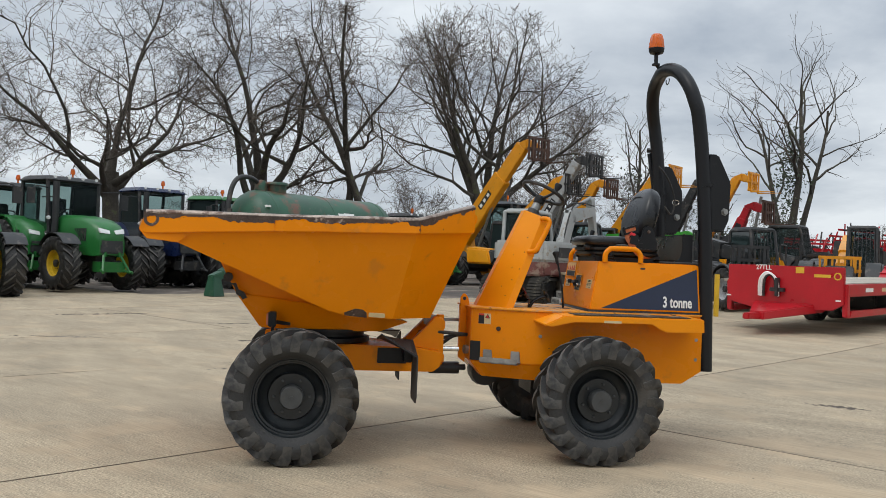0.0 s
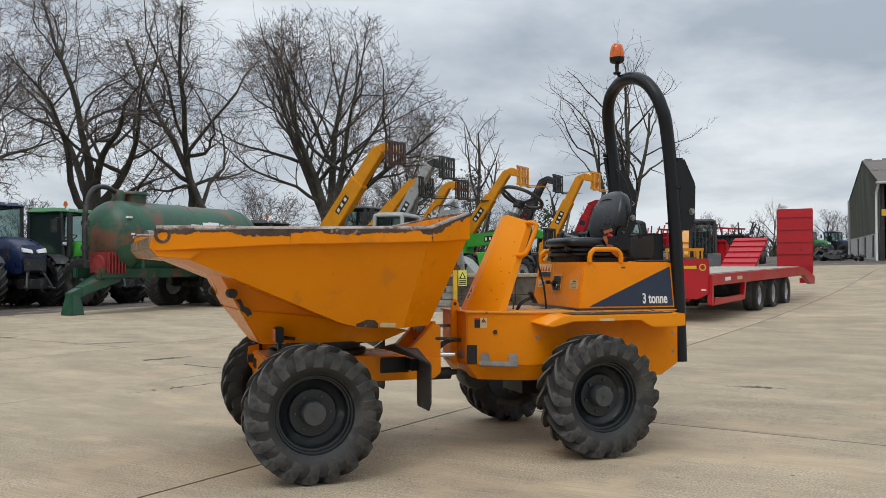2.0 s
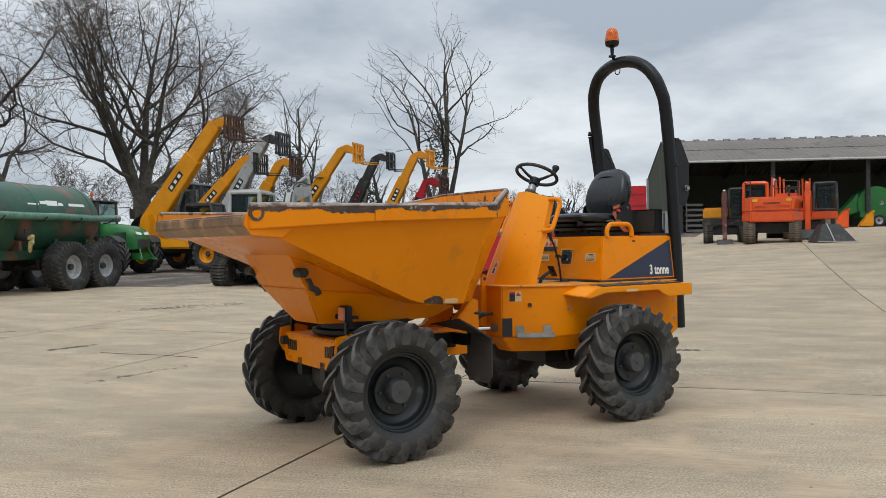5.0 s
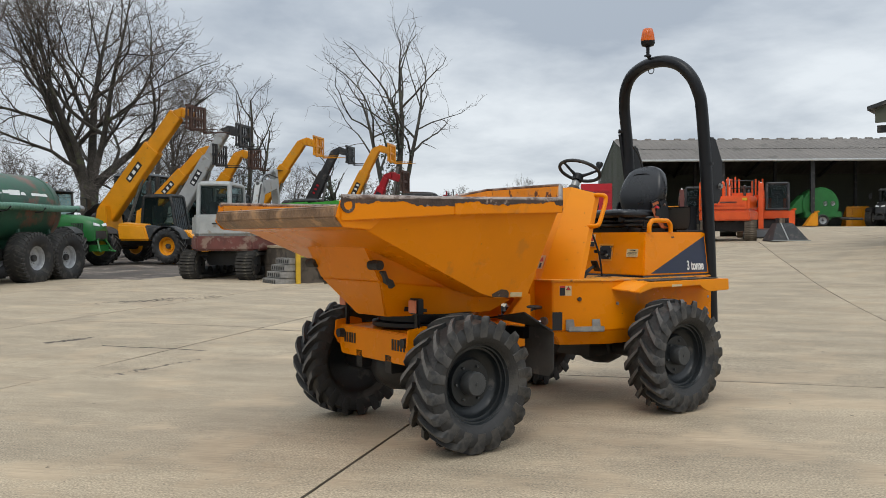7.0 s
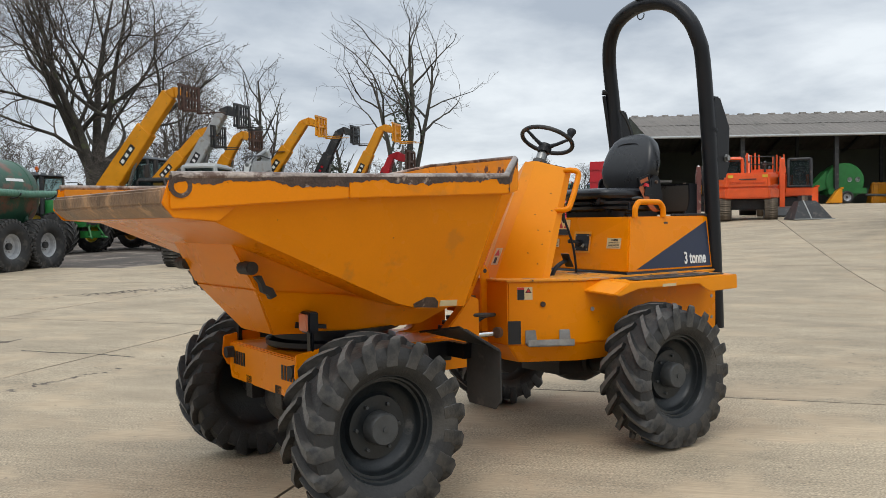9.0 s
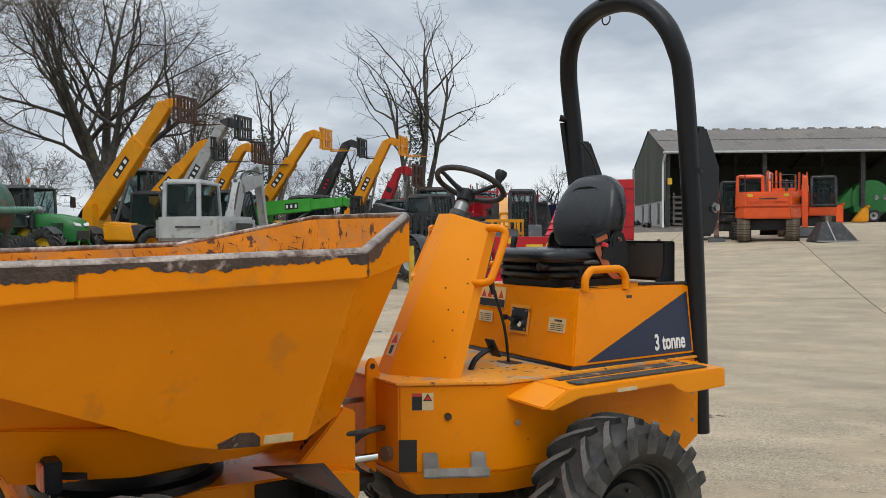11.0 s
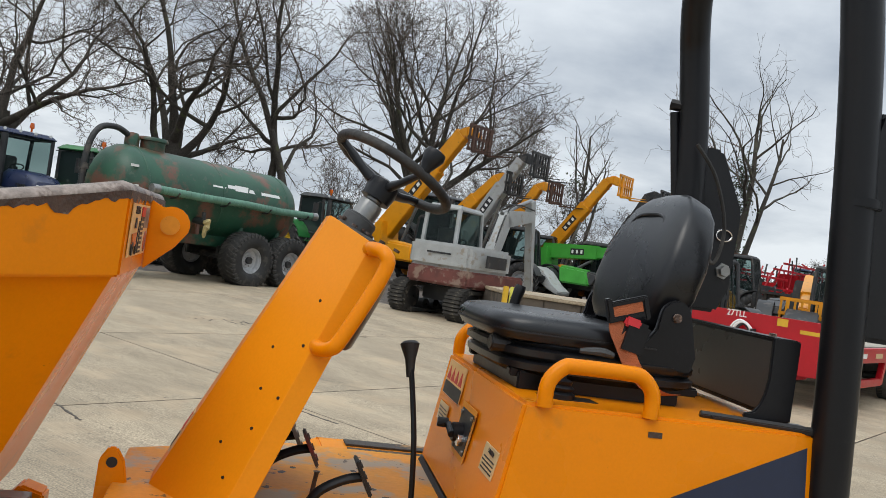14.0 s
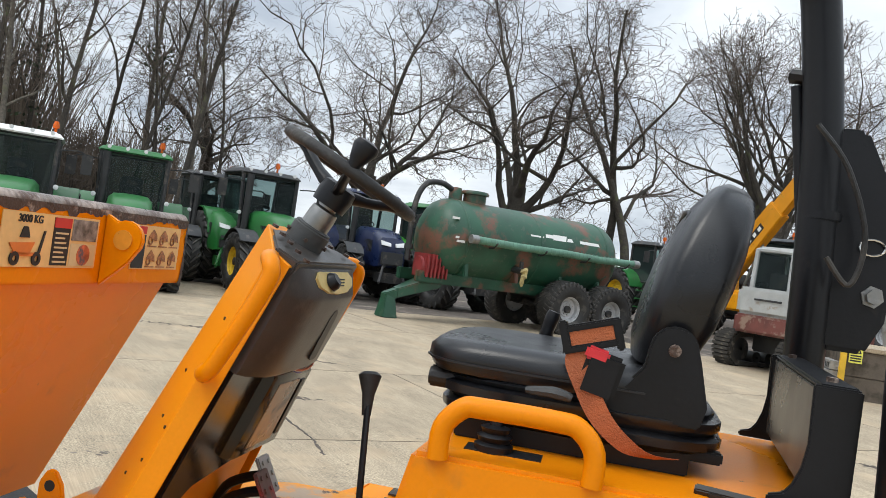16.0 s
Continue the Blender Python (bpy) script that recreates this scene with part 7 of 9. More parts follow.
def excavator(label, x, y, house_turn, track_turn, body, lower, boom_mat, k, track_mat, tip, name="excavator", cab_mat=None, blade=True, rails=False):
    """Tracked excavator: house along +x of its own turn; k scales a 2.2 m wide machine."""
    t = thing(name, label, "excavator", pose(x, y, gz(x, y)), "tracked excavators")
    U = pose(0, 0, 0, 0, 0, track_turn)
    for side in (-1, 1):
        n = 9
        a = [(1.15 * k + 0.33 * k * math.cos(radians(q)), 0.36 * k + 0.34 * k * math.sin(radians(q))) for q in range(-90, 91, 20)]
        b = [(-1.15 * k - 0.33 * k * math.cos(radians(q)), 0.36 * k + 0.34 * k * math.sin(radians(q))) for q in range(90, -91, -20)]
        loop = a + b
        inner = [(p * 0.93, 0.36 * k + (z - 0.36 * k) * 0.78) for p, z in loop]
        s = Shape(U)
        m = len(loop)
        y0, y1 = side * 0.80 * k - 0.22 * k, side * 0.80 * k + 0.22 * k
        s.add([(p, y0, z) for p, z in loop] + [(p, y1, z) for p, z in loop] + [(p, y0, z) for p, z in inner] + [(p, y1, z) for p, z in inner],
              [(i, (i + 1) % m, m + (i + 1) % m, m + i) for i in range(m)] + [(2 * m + i, 3 * m + i, 3 * m + (i + 1) % m, 2 * m + (i + 1) % m) for i in range(m)] + [(i, 2 * m + i, 2 * m + (i + 1) % m, (i + 1) % m) for i in range(m)] + [(m + i, m + (i + 1) % m, 3 * m + (i + 1) % m, 3 * m + i) for i in range(m)])
        shoes = []
        for j in range(30):
            f = j / 30 * m
            i = int(f)
            px, pz = loop[i][0] + (loop[(i + 1) % m][0] - loop[i][0]) * (f - i), loop[i][1] + (loop[(i + 1) % m][1] - loop[i][1]) * (f - i)
            nrm = Vector((math.copysign(max(0, abs(px) - 1.15 * k), px), 0, pz - 0.36 * k)).normalized() * 0.035 * k
            shoes.append((px + nrm.x, (y0 + y1) / 2, pz + nrm.z))
        track = s.done("track", track_mat, t)
        shoe = None
        for p in shoes:
            if shoe is None:
                shoe = Shape().box(-0.03 * k, 0.03 * k, -0.22 * k, 0.22 * k, -0.03 * k, 0.03 * k).mesh("track_shoe", track_mat)
            o = new("track_shoe", shoe)
            o.parent, o.matrix_basis = track, U @ pose(*p)
        for xx in (-1.12, -0.6, -0.2, 0.2, 0.6, 1.12):
            rw = 0.24 * k if abs(xx) > 1 else 0.13 * k
            Shape(U).lathe([(0.03, y0 + 0.01), (rw, y0 + 0.03), (rw, y1 - 0.03), (0.03, y1 - 0.01)], 14, (xx * k, 0, 0.36 * k if abs(xx) > 1 else 0.20 * k)).done("roller", DARKM, track, smooth=True)
    und = Shape(U).box(-0.8 * k, 0.8 * k, -0.62 * k, 0.62 * k, 0.35 * k, 0.72 * k)
    und.done("undercarriage", DARKM, t, bevel=0.04)
    if blade:
        Shape(U).prism([(1.75 * k, 0.05), (1.85 * k, 0.1), (1.80 * k, 0.45 * k), (1.86 * k, 0.72 * k), (1.78 * k, 0.72 * k), (1.70 * k, 0.4 * k)], -1.1 * k, 1.1 * k).box(1.2 * k, 1.75 * k, -0.5 * k, -0.38 * k, 0.3 * k, 0.45 * k).box(1.2 * k, 1.75 * k, 0.38 * k, 0.5 * k, 0.3 * k, 0.45 * k).done("dozer_blade", DARKM, t, bevel=0.01)
    H = pose(0, 0, 0, 0, 0, house_turn)
    low = [(0.95, -1.08), (0.95, 1.08), (-0.9, 1.08), (-1.45, 0.75), (-1.55, 0), (-1.45, -0.75), (-0.9, -1.08)]
    Shape(H).prism([(a * k, b * k) for a, b in low], 0.74 * k, 1.12 * k, "z").done("house_base", lower, t, bevel=0.05)
    Shape(H).lathe([(0, 0.68 * k), (0.6 * k, 0.68 * k), (0.6 * k, 0.76 * k), (0, 0.76 * k)], 24, (0, 0, 0), "z").done("slew_ring", DARKM, t, smooth=True)
    top = [(0.1, -1.05), (0.1, 0.15), (-0.55, 0.2), (-0.6, 1.05), (-0.95, 1.05), (-1.45, 0.72), (-1.53, 0), (-1.45, -0.72), (-0.95, -1.05)]
    ec = Shape(H).prism([(a * k, b * k) for a, b in top], 1.12 * k, 1.68 * k, "z").done("engine_cover", body, t, bevel=0.07)
    Shape(H).prism([(-1.538 * k, -0.30 * k), (-1.538 * k, 0.30 * k), (-1.545 * k, 0.30 * k), (-1.545 * k, -0.30 * k)], 1.42 * k, 1.46 * k, "z").done("name_bar", DARKM, ec)
    if rails:
        for side in (-1, 1):
            Shape(H).prism([(-1.462 * k, side * 0.68 * k), (-1.482 * k, side * 0.50 * k), (-1.490 * k, side * 0.50 * k), (-1.470 * k, side * 0.68 * k)], 1.50 * k, 1.60 * k, "z").done("warning_label", LASTY, ec)
        for z in (1.30, 1.34):
            Shape(H).prism([(-1.50 * k, -0.6 * k), (-1.535 * k, 0.0), (-1.50 * k, 0.6 * k), (-1.46 * k, 0.6 * k), (-1.46 * k, -0.6 * k)], z * k, z * k + 0.012, "z").done("crease", ORANGE, ec)
        for a, b in (((-1.25, -0.9), (-0.05, -0.95)), ((-1.25, -0.9), (-1.35, -0.1)), ((-0.8, 0.95), (-1.25, 0.75))):
            (ax, ay), (bx, by) = a, b
            Shape(H).tube([(ax * k, ay * k, 1.66 * k), (ax * k, ay * k, 2.25 * k), (bx * k, by * k, 2.25 * k), (bx * k, by * k, 1.66 * k)], 0.022, 6).done("guard_rail", DARKM, ec)
            Shape(H).tube([(ax * k, ay * k, 1.97 * k), (bx * k, by * k, 1.97 * k)], 0.018, 6).done("guard_rail", DARKM, ec)
        Shape(H).tube([(-0.9 * k, -0.6 * k, 1.66 * k), (-0.9 * k, -0.6 * k, 2.0 * k), (-0.98 * k, -0.6 * k, 2.08 * k)], 0.05, 10).done("exhaust", DARKM, ec, smooth=True)
        for q in range(4):
            Shape(H).tube([(0.25 * k, (-0.42 + 0.14 * q) * k, 1.6 * k), (0.32 * k, (-0.42 + 0.14 * q) * k, (2.42 + 0.08 * (q % 2)) * k)], 0.035 * k, 8).done("ram_rod", ORANGE, ec, smooth=True)
        Shape(H).box(-0.75 * k, -0.2 * k, -0.95 * k, -0.1 * k, 1.66 * k, 1.82 * k).done("engine_lid", ORANGE, ec, bevel=0.04)
    Shape(H).box(-1.3 * k, -0.2 * k, -1.075 * k, -1.06 * k, 1.25 * k, 1.52 * k).done("side_grille", DARKM, ec)
    c = cab(t, (-0.50 * k, 0.95 * k, 0.44 * k), (-0.45 * k, 0.75 * k, 0.42 * k), 1.15 * k, (2.25 if rails else 2.52) * k, cab_mat or body, cab_mat or body, 0.09, 0.03, 0.06 * k)
    c.matrix_basis = H @ pose(0, 0.60 * k, 0)
    # boom and stick; tip = angles and lengths in the house's plane
    (a1, l1), (a2, l2), (a3, l3) = tip
    p0 = Vector((0.85 * k, -0.05, 1.05 * k))
    d = lambda a: Vector((math.cos(radians(a)), 0, math.sin(radians(a))))
    p1 = p0 + d(a1) * l1
    p2 = p1 + d(a2) * l2
    p3 = p2 + d(a3) * l3

    def beam(pts, hs, w, name_, mat_, parent):
        s = Shape(H)
        for (a, b), (h0, h1) in zip(zip(pts, pts[1:]), zip(hs, hs[1:])):
            dd = (b - a).normalized()
            u = Vector((-dd.z, 0, dd.x))
            e = dd * min(h0, h1) * 0.4
            s.hexa([a - e - u * h0 + Vector((0, -w, 0)), a - e + u * h0 + Vector((0, -w, 0)), a - e + u * h0 + Vector((0, w, 0)), a - e - u * h0 + Vector((0, w, 0))], [b + e - u * h1 + Vector((0, -w, 0)), b + e + u * h1 + Vector((0, -w, 0)), b + e + u * h1 + Vector((0, w, 0)), b + e - u * h1 + Vector((0, w, 0))])
        return s.done(name_, mat_, parent, bevel=0.02)

    boom = beam([p0, p1, p2], [0.20 * k, 0.22 * k, 0.13 * k], 0.13 * k, "boom", boom_mat, t)
    beam([p2 - d(a3) * 0.4 * k, p3], [0.15 * k, 0.09 * k], 0.10 * k, "stick", boom_mat, t)
    Shape(H).tube([p0 + Vector((0.15, 0.0, 0.1)), (p0 + p1) * 0.5 + d(a1 - 90) * 0.35 * k, p1 - d(a1 + 90) * 0.05], 0.055 * k, 8).done("boom_ram", STEEL, boom, smooth=True)
    Shape(H).tube([p1 + d(a1 + 90) * 0.25 * k, p2 - d(a3) * 0.35 * k + Vector((0, 0, 0.1))], 0.055 * k, 8).done("stick_ram", STEEL, boom, smooth=True)
    for o in (-0.1, 0.1):
        Shape(H).tube(smooth_path([p0 + Vector((0, o * k, 0.25 * k)), p1 + Vector((0, o * k, 0.28 * k)), p2 + Vector((0, o * k, 0.18 * k))], 5), 0.022 * k, 6).done("hose", RUBBER, boom, smooth=True)
    bk = Shape(H)
    prof = [(0.0, 0.0), (0.35, -0.05), (0.62, -0.35), (0.55, -0.72), (0.2, -0.92), (-0.18, -0.85), (-0.15, -0.8), (0.2, -0.82), (0.48, -0.66), (0.52, -0.36), (0.3, -0.12), (0.0, -0.1)]
    bk.prism([(p3.x + a * k, p3.z + b * k) for a, b in prof], p3.y - 0.35 * k, p3.y + 0.35 * k)
    bk.done("bucket", DARKM, t, bevel=0.01)
    return t


def machines():
    H = -37.6
    tractor("green tractor with yellow wheels and a white-edged roof", -12.9, 17.3, H - 6, GREEN, "jd", RIMY, WHITE)
    tractor("green tractor with a green roof and yellow wheels", -12.0, 19.65, H - 8, GREEN, "jd", RIMY, GREEN)
    tractor("large green tractor with yellow wheels facing the yard", -10.93, 24.0, H + 3, GREEN, "jd", RIMY, DARKM, 1.05)
    tractor("dark green tractor with a black roof beside the larger tractor", -13.2, 24.6, H, GREEN, "jd", RIMY, DARKM)
    tractor("dark blue tractor with black wheels and front linkage", -10.3, 28.6, H - 5, BLUEP, "dk", DARKM, BLUEP, 1.08, blunt=True)
    tractor("bright green tractor with a dark cab", -7.9, 29.6, H + 8, LIME, "dk", DARKM, GREEN)
    tractor("green tractor with yellow wheels beside a telehandler", -2.1, 36.0, H - 5, GREEN, "jd", RIMY, DARKM, 0.93)
    tractor("dark grey tractor with a tall roof behind a telehandler", 2.9, 43.9, H, DARKM, "dk", DARKM, SLATE, 1.3, blunt=True)
    # telehandlers, the first in full view
    telehandler("yellow telehandler with its long boom raised and rusty forks", -0.7, 37.8, -42, JYEL, JYEL, DARKM, 49.5, 4.45, fat=1.75, size=1.09)
    telehandler("yellow telehandler with its boom raised behind an excavator", 1.25, 43.2, H, JYEL, JYEL, DARKM, 44, 3.6, "dark", size=1.1)
    telehandler("telehandler with a pale grey boom and dark fork carriage", 2.6, 42.0, H, GREYM, GREYM, DARKM, 57, 3.5, "dark", RIMW, "telew", DARKM, size=1.18)
    telehandler("yellow telehandler with a steep raised boom", 4.2, 44.8, H, JYEL, JYEL, DARKM, 58, 2.9, "rust", size=1.13)
    telehandler("yellow telehandler with a bent boom and slatted carriage", 6.4, 44.0, H, JYEL, JYEL, DARKM, 53, 3.9, "body", size=1.1)
    telehandler("black telehandler with a red-striped boom", 9.6, 46.3, H, DARKM, DARKM, DARKM, 62, 3.5, "dark", RIMW, "telew", size=1.07)
    telehandler("yellow telehandler with a raised boom", 10.35, 41.8, H, JYEL, JYEL, DARKM, 62, 3.6, "body")
    telehandler("black telehandler with a short red boom", 11.9, 41.4, H, REDP, DARKM, DARKM, 66, 1.3, "rust", RIMW, "telew", fat=0.85, size=1.2)
    telehandler("bright green telehandler with its boom low", 6.2, 41.4, H, LIME, LIME, DARKM, 4, 3.2, "dark", RIMW, "telew", size=1.1)
    telehandler("yellow telehandler with a black caged cab and boom lowered", 12.25, 30.46, -115, JYEL, DARKM, DARKM, -16, 2.6, "body")
    telehandler("black telehandler with a caged cab behind the red trailer", 7.0, 27.4, -75, DARKM, DARKM, DARKM, -8, 2.0, "dark", RIMW, "telew", size=0.95)
    # tracked excavators
    excavator("weathered grey and maroon midi excavator with a curved boom", 1.75, 25.7, 62, 52.4, GREYM, MAROON, GREYM, 1.04, TRACKM, ((62, 1.75), (8, 1.75), (-72, 2.2)))
    excavator("orange tracked excavator parked with its counterweight towards the yard", 23.6, 30.05, 48, 48, ORANGE, ORANGE, ORANGE, 1.10, STEELTR, ((38, 1.8), (5, 1.7), (-75, 2.0)), blade=False, cab_mat=ORANGE, rails=True)
    excavator("orange tracked excavator with its bucket on the ground", 27.4, 31.9, -135, -135, ORANGE, ORANGE, ORANGE, 1.08, STEELTR, ((62, 0.8), (10, 0.6), (-84, 1.6)), blade=False, cab_mat=DARKM, rails=True)
    excavator("weathered brown-yellow excavator standing beside an orange one", 23.2, 32.6, -128, -128, JYEL, DARKM, MAROON, 0.92, TRACKM, ((62, 0.9), (5, 0.5), (-86, 1.7)), blade=False, cab_mat=DARKM)


machines()

# ---- slurry tanker ----
def tanker():
    ax = math.degrees(math.atan2(LONG.y, LONG.x))
    ox, oy = -6.35, 24.1
    t = thing("slurry_tanker", "weathered dark green slurry tanker with rust patches on tandem wheels", "slurry tanker", pose(ox, oy, gz(ox, oy) + 0.0, 0, 0, ax + 4.6) @ Matrix.Scale(1.048, 4))
    R, L, zc = 0.92, 4.15, 1.90
    prof = [(0.0, -0.60), (0.35, -0.57), (0.62, -0.49), (0.82, -0.34), (0.90, -0.18), (R, 0.0)]
    s = Shape().lathe(prof + [(R, L * 0.25), (R, L * 0.5), (R, L * 0.75), (R, L)] + [(r * 1.0, L - h) for r, h in prof[::-1]], 48, (0, 0, zc), "x")
    tank = s.done("tank", TANKG, t, smooth=True)
    for xx in (0.02, L * 0.5, L - 0.02):
        Shape().lathe([(R + 0.001, xx - 0.03), (R + 0.012, xx - 0.02), (R + 0.012, xx + 0.02), (R + 0.001, xx + 0.03)], 48, (0, 0, zc), "x").done("weld_band", TANKG, tank, smooth=True)
    # hatch, dome and breather on top
    Shape().lathe([(0.0, 0.34), (0.30, 0.34), (0.33, 0.30), (0.33, 0.26), (0.27, 0.25), (0.27, -0.05)], 24, (0.62, 0, zc + R - 0.08), "z").done("filler_hatch", TANKG, tank, smooth=True)
    Shape().lathe([(0.0, 0.40), (0.12, 0.38), (0.16, 0.28), (0.16, -0.1)], 18, (0.15, 0.1, zc + R - 0.1), "z").done("vent_dome", TANKG, tank, smooth=True)
    Shape().tube(smooth_path([(0.12, 0.1, zc + R + 0.18), (-0.3, 0.05, zc + R + 0.32), (-0.75, 0, zc + R + 0.2), (-0.95, 0, zc + 0.55), (-0.95, 0.0, 1.3)], 6), 0.065, 12).done("suction_pipe", DARKM, t, smooth=True)
    for zz in (1.6, 2.2):
        Shape().lathe([(0.07, -0.06), (0.10, -0.06), (0.10, 0.06), (0.07, 0.06)], 16, (-0.95, 0, zz), "z").done("pipe_flange", DARKM, t, smooth=True)
    # white markers and scraped sticker on the side
    for (xx, ang, w, h) in ((-0.30, 30, 0.16, 0.05), (-0.28, 3, 0.06, 0.05), (-0.18, -2, 0.18, 0.05)):
        rr = 0.93
        y, z = -rr * math.cos(radians(ang)), zc + rr * math.sin(radians(ang))
        Shape().box(xx - w / 2, xx + w / 2, y - 0.01, y + 0.05, z - h / 2, z + h / 2).done("white_marker", WHITE, tank)
    r = random.Random(4)
    for a, b, z0, z1 in ((1.75, 2.15, 0.335, 0.375), (2.2, 2.45, 0.36, 0.44), (2.42, 2.85, 0.33, 0.46), (2.84, 3.0, 0.34, 0.42), (3.25, 3.85, 0.34, 0.41)):
        y0, y1 = -math.sqrt(R * R - z0 * z0) - 0.004, -math.sqrt(R * R - z1 * z1) - 0.004
        Shape().hexa([(a, y0, zc + z0), (b + r.uniform(-0.05, 0.05), y0, zc + z0), (b, y1, zc + z1), (a + r.uniform(0, 0.06), y1, zc + z1)], [(a, y0 + 0.02, zc + z0), (b, y0 + 0.02, zc + z0), (b, y1 + 0.02, zc + z1), (a, y1 + 0.02, zc + z1)]).done("torn_sticker", WHITE, tank)
    # long hose along the side on brackets, with steel ends
    hz = 1.95
    hose = Shape().tube([(0.05, -1.10, hz), (1.3, -1.105, hz - 0.02), (2.6, -1.10, hz), (3.7, -1.105, hz - 0.03), (4.85, -1.10, hz)], 0.085, 14).done("side_hose", HOSE, t, "pale green ribbed hose", smooth=True)
    for xx in (-0.05, 4.8):
        Shape().tube([(xx, -1.10, hz), (xx + 0.18, -1.10, hz)], 0.10, 14).done("hose_coupling", STEEL, hose, smooth=True)
    for k in range(38):
        Shape().lathe([(0.086, -0.012), (0.092, 0.0), (0.086, 0.012)], 12, (0.2 + k * 0.122, -1.1025, hz - 0.01), "x").done("hose_rib", HOSE, hose, smooth=True)
    for xx in (0.6, 2.0, 3.3, 4.6):
        Shape().tube([(xx, -0.9, hz - 0.14), (xx, -1.1, hz - 0.12), (xx, -1.22, hz - 0.02)], 0.02, 6).done("hose_hook", DARKM, t)
    # valve with a rag
    Shape().tube([(1.45, -0.75, 1.42), (1.45, -1.12, 1.40)], 0.08, 12).tube([(1.45, -1.05, 1.4), (1.45, -1.05, 1.62)], 0.05, 8).done("side_valve", DARKM, t, smooth=True)
    Shape().tube(smooth_path([(1.43, -1.16, 1.46), (1.47, -1.20, 1.34), (1.42, -1.19, 1.22), (1.43, -1.17, 1.05)], 4), [0.06, 0.09, 0.10, 0.07, 0.05, 0.06, 0.08, 0.06, 0.05, 0.05, 0.05, 0.04, 0.02], 7).done("rag", surf("yellowish_rag", (0.45, 0.36, 0.16), 0.9, vary=0.3, size=10), t, "dirty yellow rag tied to the valve", smooth=True)
    # frame, drawbar, foot
    fr = Shape()
    for y in (-0.42, 0.42):
        fr.box(-0.9, 4.6, y - 0.08, y + 0.08, 0.86, 1.12)
    for xx in (0.1, 1.5, 2.8, 4.0):
        fr.prism([(-0.8, 1.1), (0.8, 1.1), (0.75, 1.5), (0.45, 1.2), (-0.45, 1.2), (-0.75, 1.5)], xx, xx + 0.12, "x")
    fr.done("frame", TANKG, t, bevel=0.02)
    db = Shape().hexa([(-0.2, -0.42, 0.78), (-0.2, 0.42, 0.78), (-0.2, 0.42, 1.05), (-0.2, -0.42, 1.05)], [(-1.15, -0.14, 0.42), (-1.15, 0.14, 0.42), (-1.15, 0.14, 0.64), (-1.15, -0.14, 0.64)])
    db.hexa([(-1.12, -0.14, 0.42), (-1.12, 0.14, 0.42), (-1.12, 0.14, 0.64), (-1.12, -0.14, 0.64)], [(-1.42, -0.12, 0.36), (-1.42, 0.12, 0.36), (-1.42, 0.12, 0.52), (-1.42, -0.12, 0.52)])
    db.done("drawbar", TANKG, t, bevel=0.02)
    Shape().hexa([(-1.47, -0.22, -0.02), (-1.10, -0.22, -0.02), (-1.10, 0.22, -0.02), (-1.47, 0.22, -0.02)], [(-1.40, -0.12, 0.50), (-1.18, -0.12, 0.5), (-1.18, 0.12, 0.5), (-1.40, 0.12, 0.5)]).done("parking_foot", TANKG, t, bevel=0.02)
    pump_red = surf("faded_red_pump", (0.26, 0.03, 0.03), 0.5, vary=0.25, size=5)
    pm = Shape().box(-0.75, -0.15, -0.50, 0.05, 1.0, 1.45).lathe([(0, -0.35), (0.22, -0.35), (0.26, -0.2), (0.26, 0.2), (0.22, 0.35), (0, 0.35)], 18, (-0.45, -0.25, 1.2), "x")
    pump = pm.done("vacuum_pump", pump_red, t, "faded red finned vacuum pump", bevel=0.01)
    for k in range(6):
        Shape().box(-0.72 + k * 0.1, -0.68 + k * 0.1, -0.56, 0.1, 0.98, 1.5).done("cooling_fin", pump_red, pump, bevel=0.006)
    # tandem wheels
    for side in (-1, 1):
        for xx in (2.85, 4.15):
            big_wheel(t, pose(xx, side * 1.08, 0.66, 0, 31 * xx, 0 if side < 0 else 180), "tank", 0.66, 0.55, 0.30, 32, 0.012, RIMW, 0.13)
    Shape().tube([(2.85, -0.9, 0.66), (2.85, 0.9, 0.66)], 0.09, 10).tube([(4.15, -0.9, 0.66), (4.15, 0.9, 0.66)], 0.09, 10).box(2.4, 4.2, -0.62, -0.5, 0.62, 0.9).box(2.4, 4.2, 0.5, 0.62, 0.62, 0.9).done("tandem_axle", DARKM, t, bevel=0.02)
    return t


tanker()


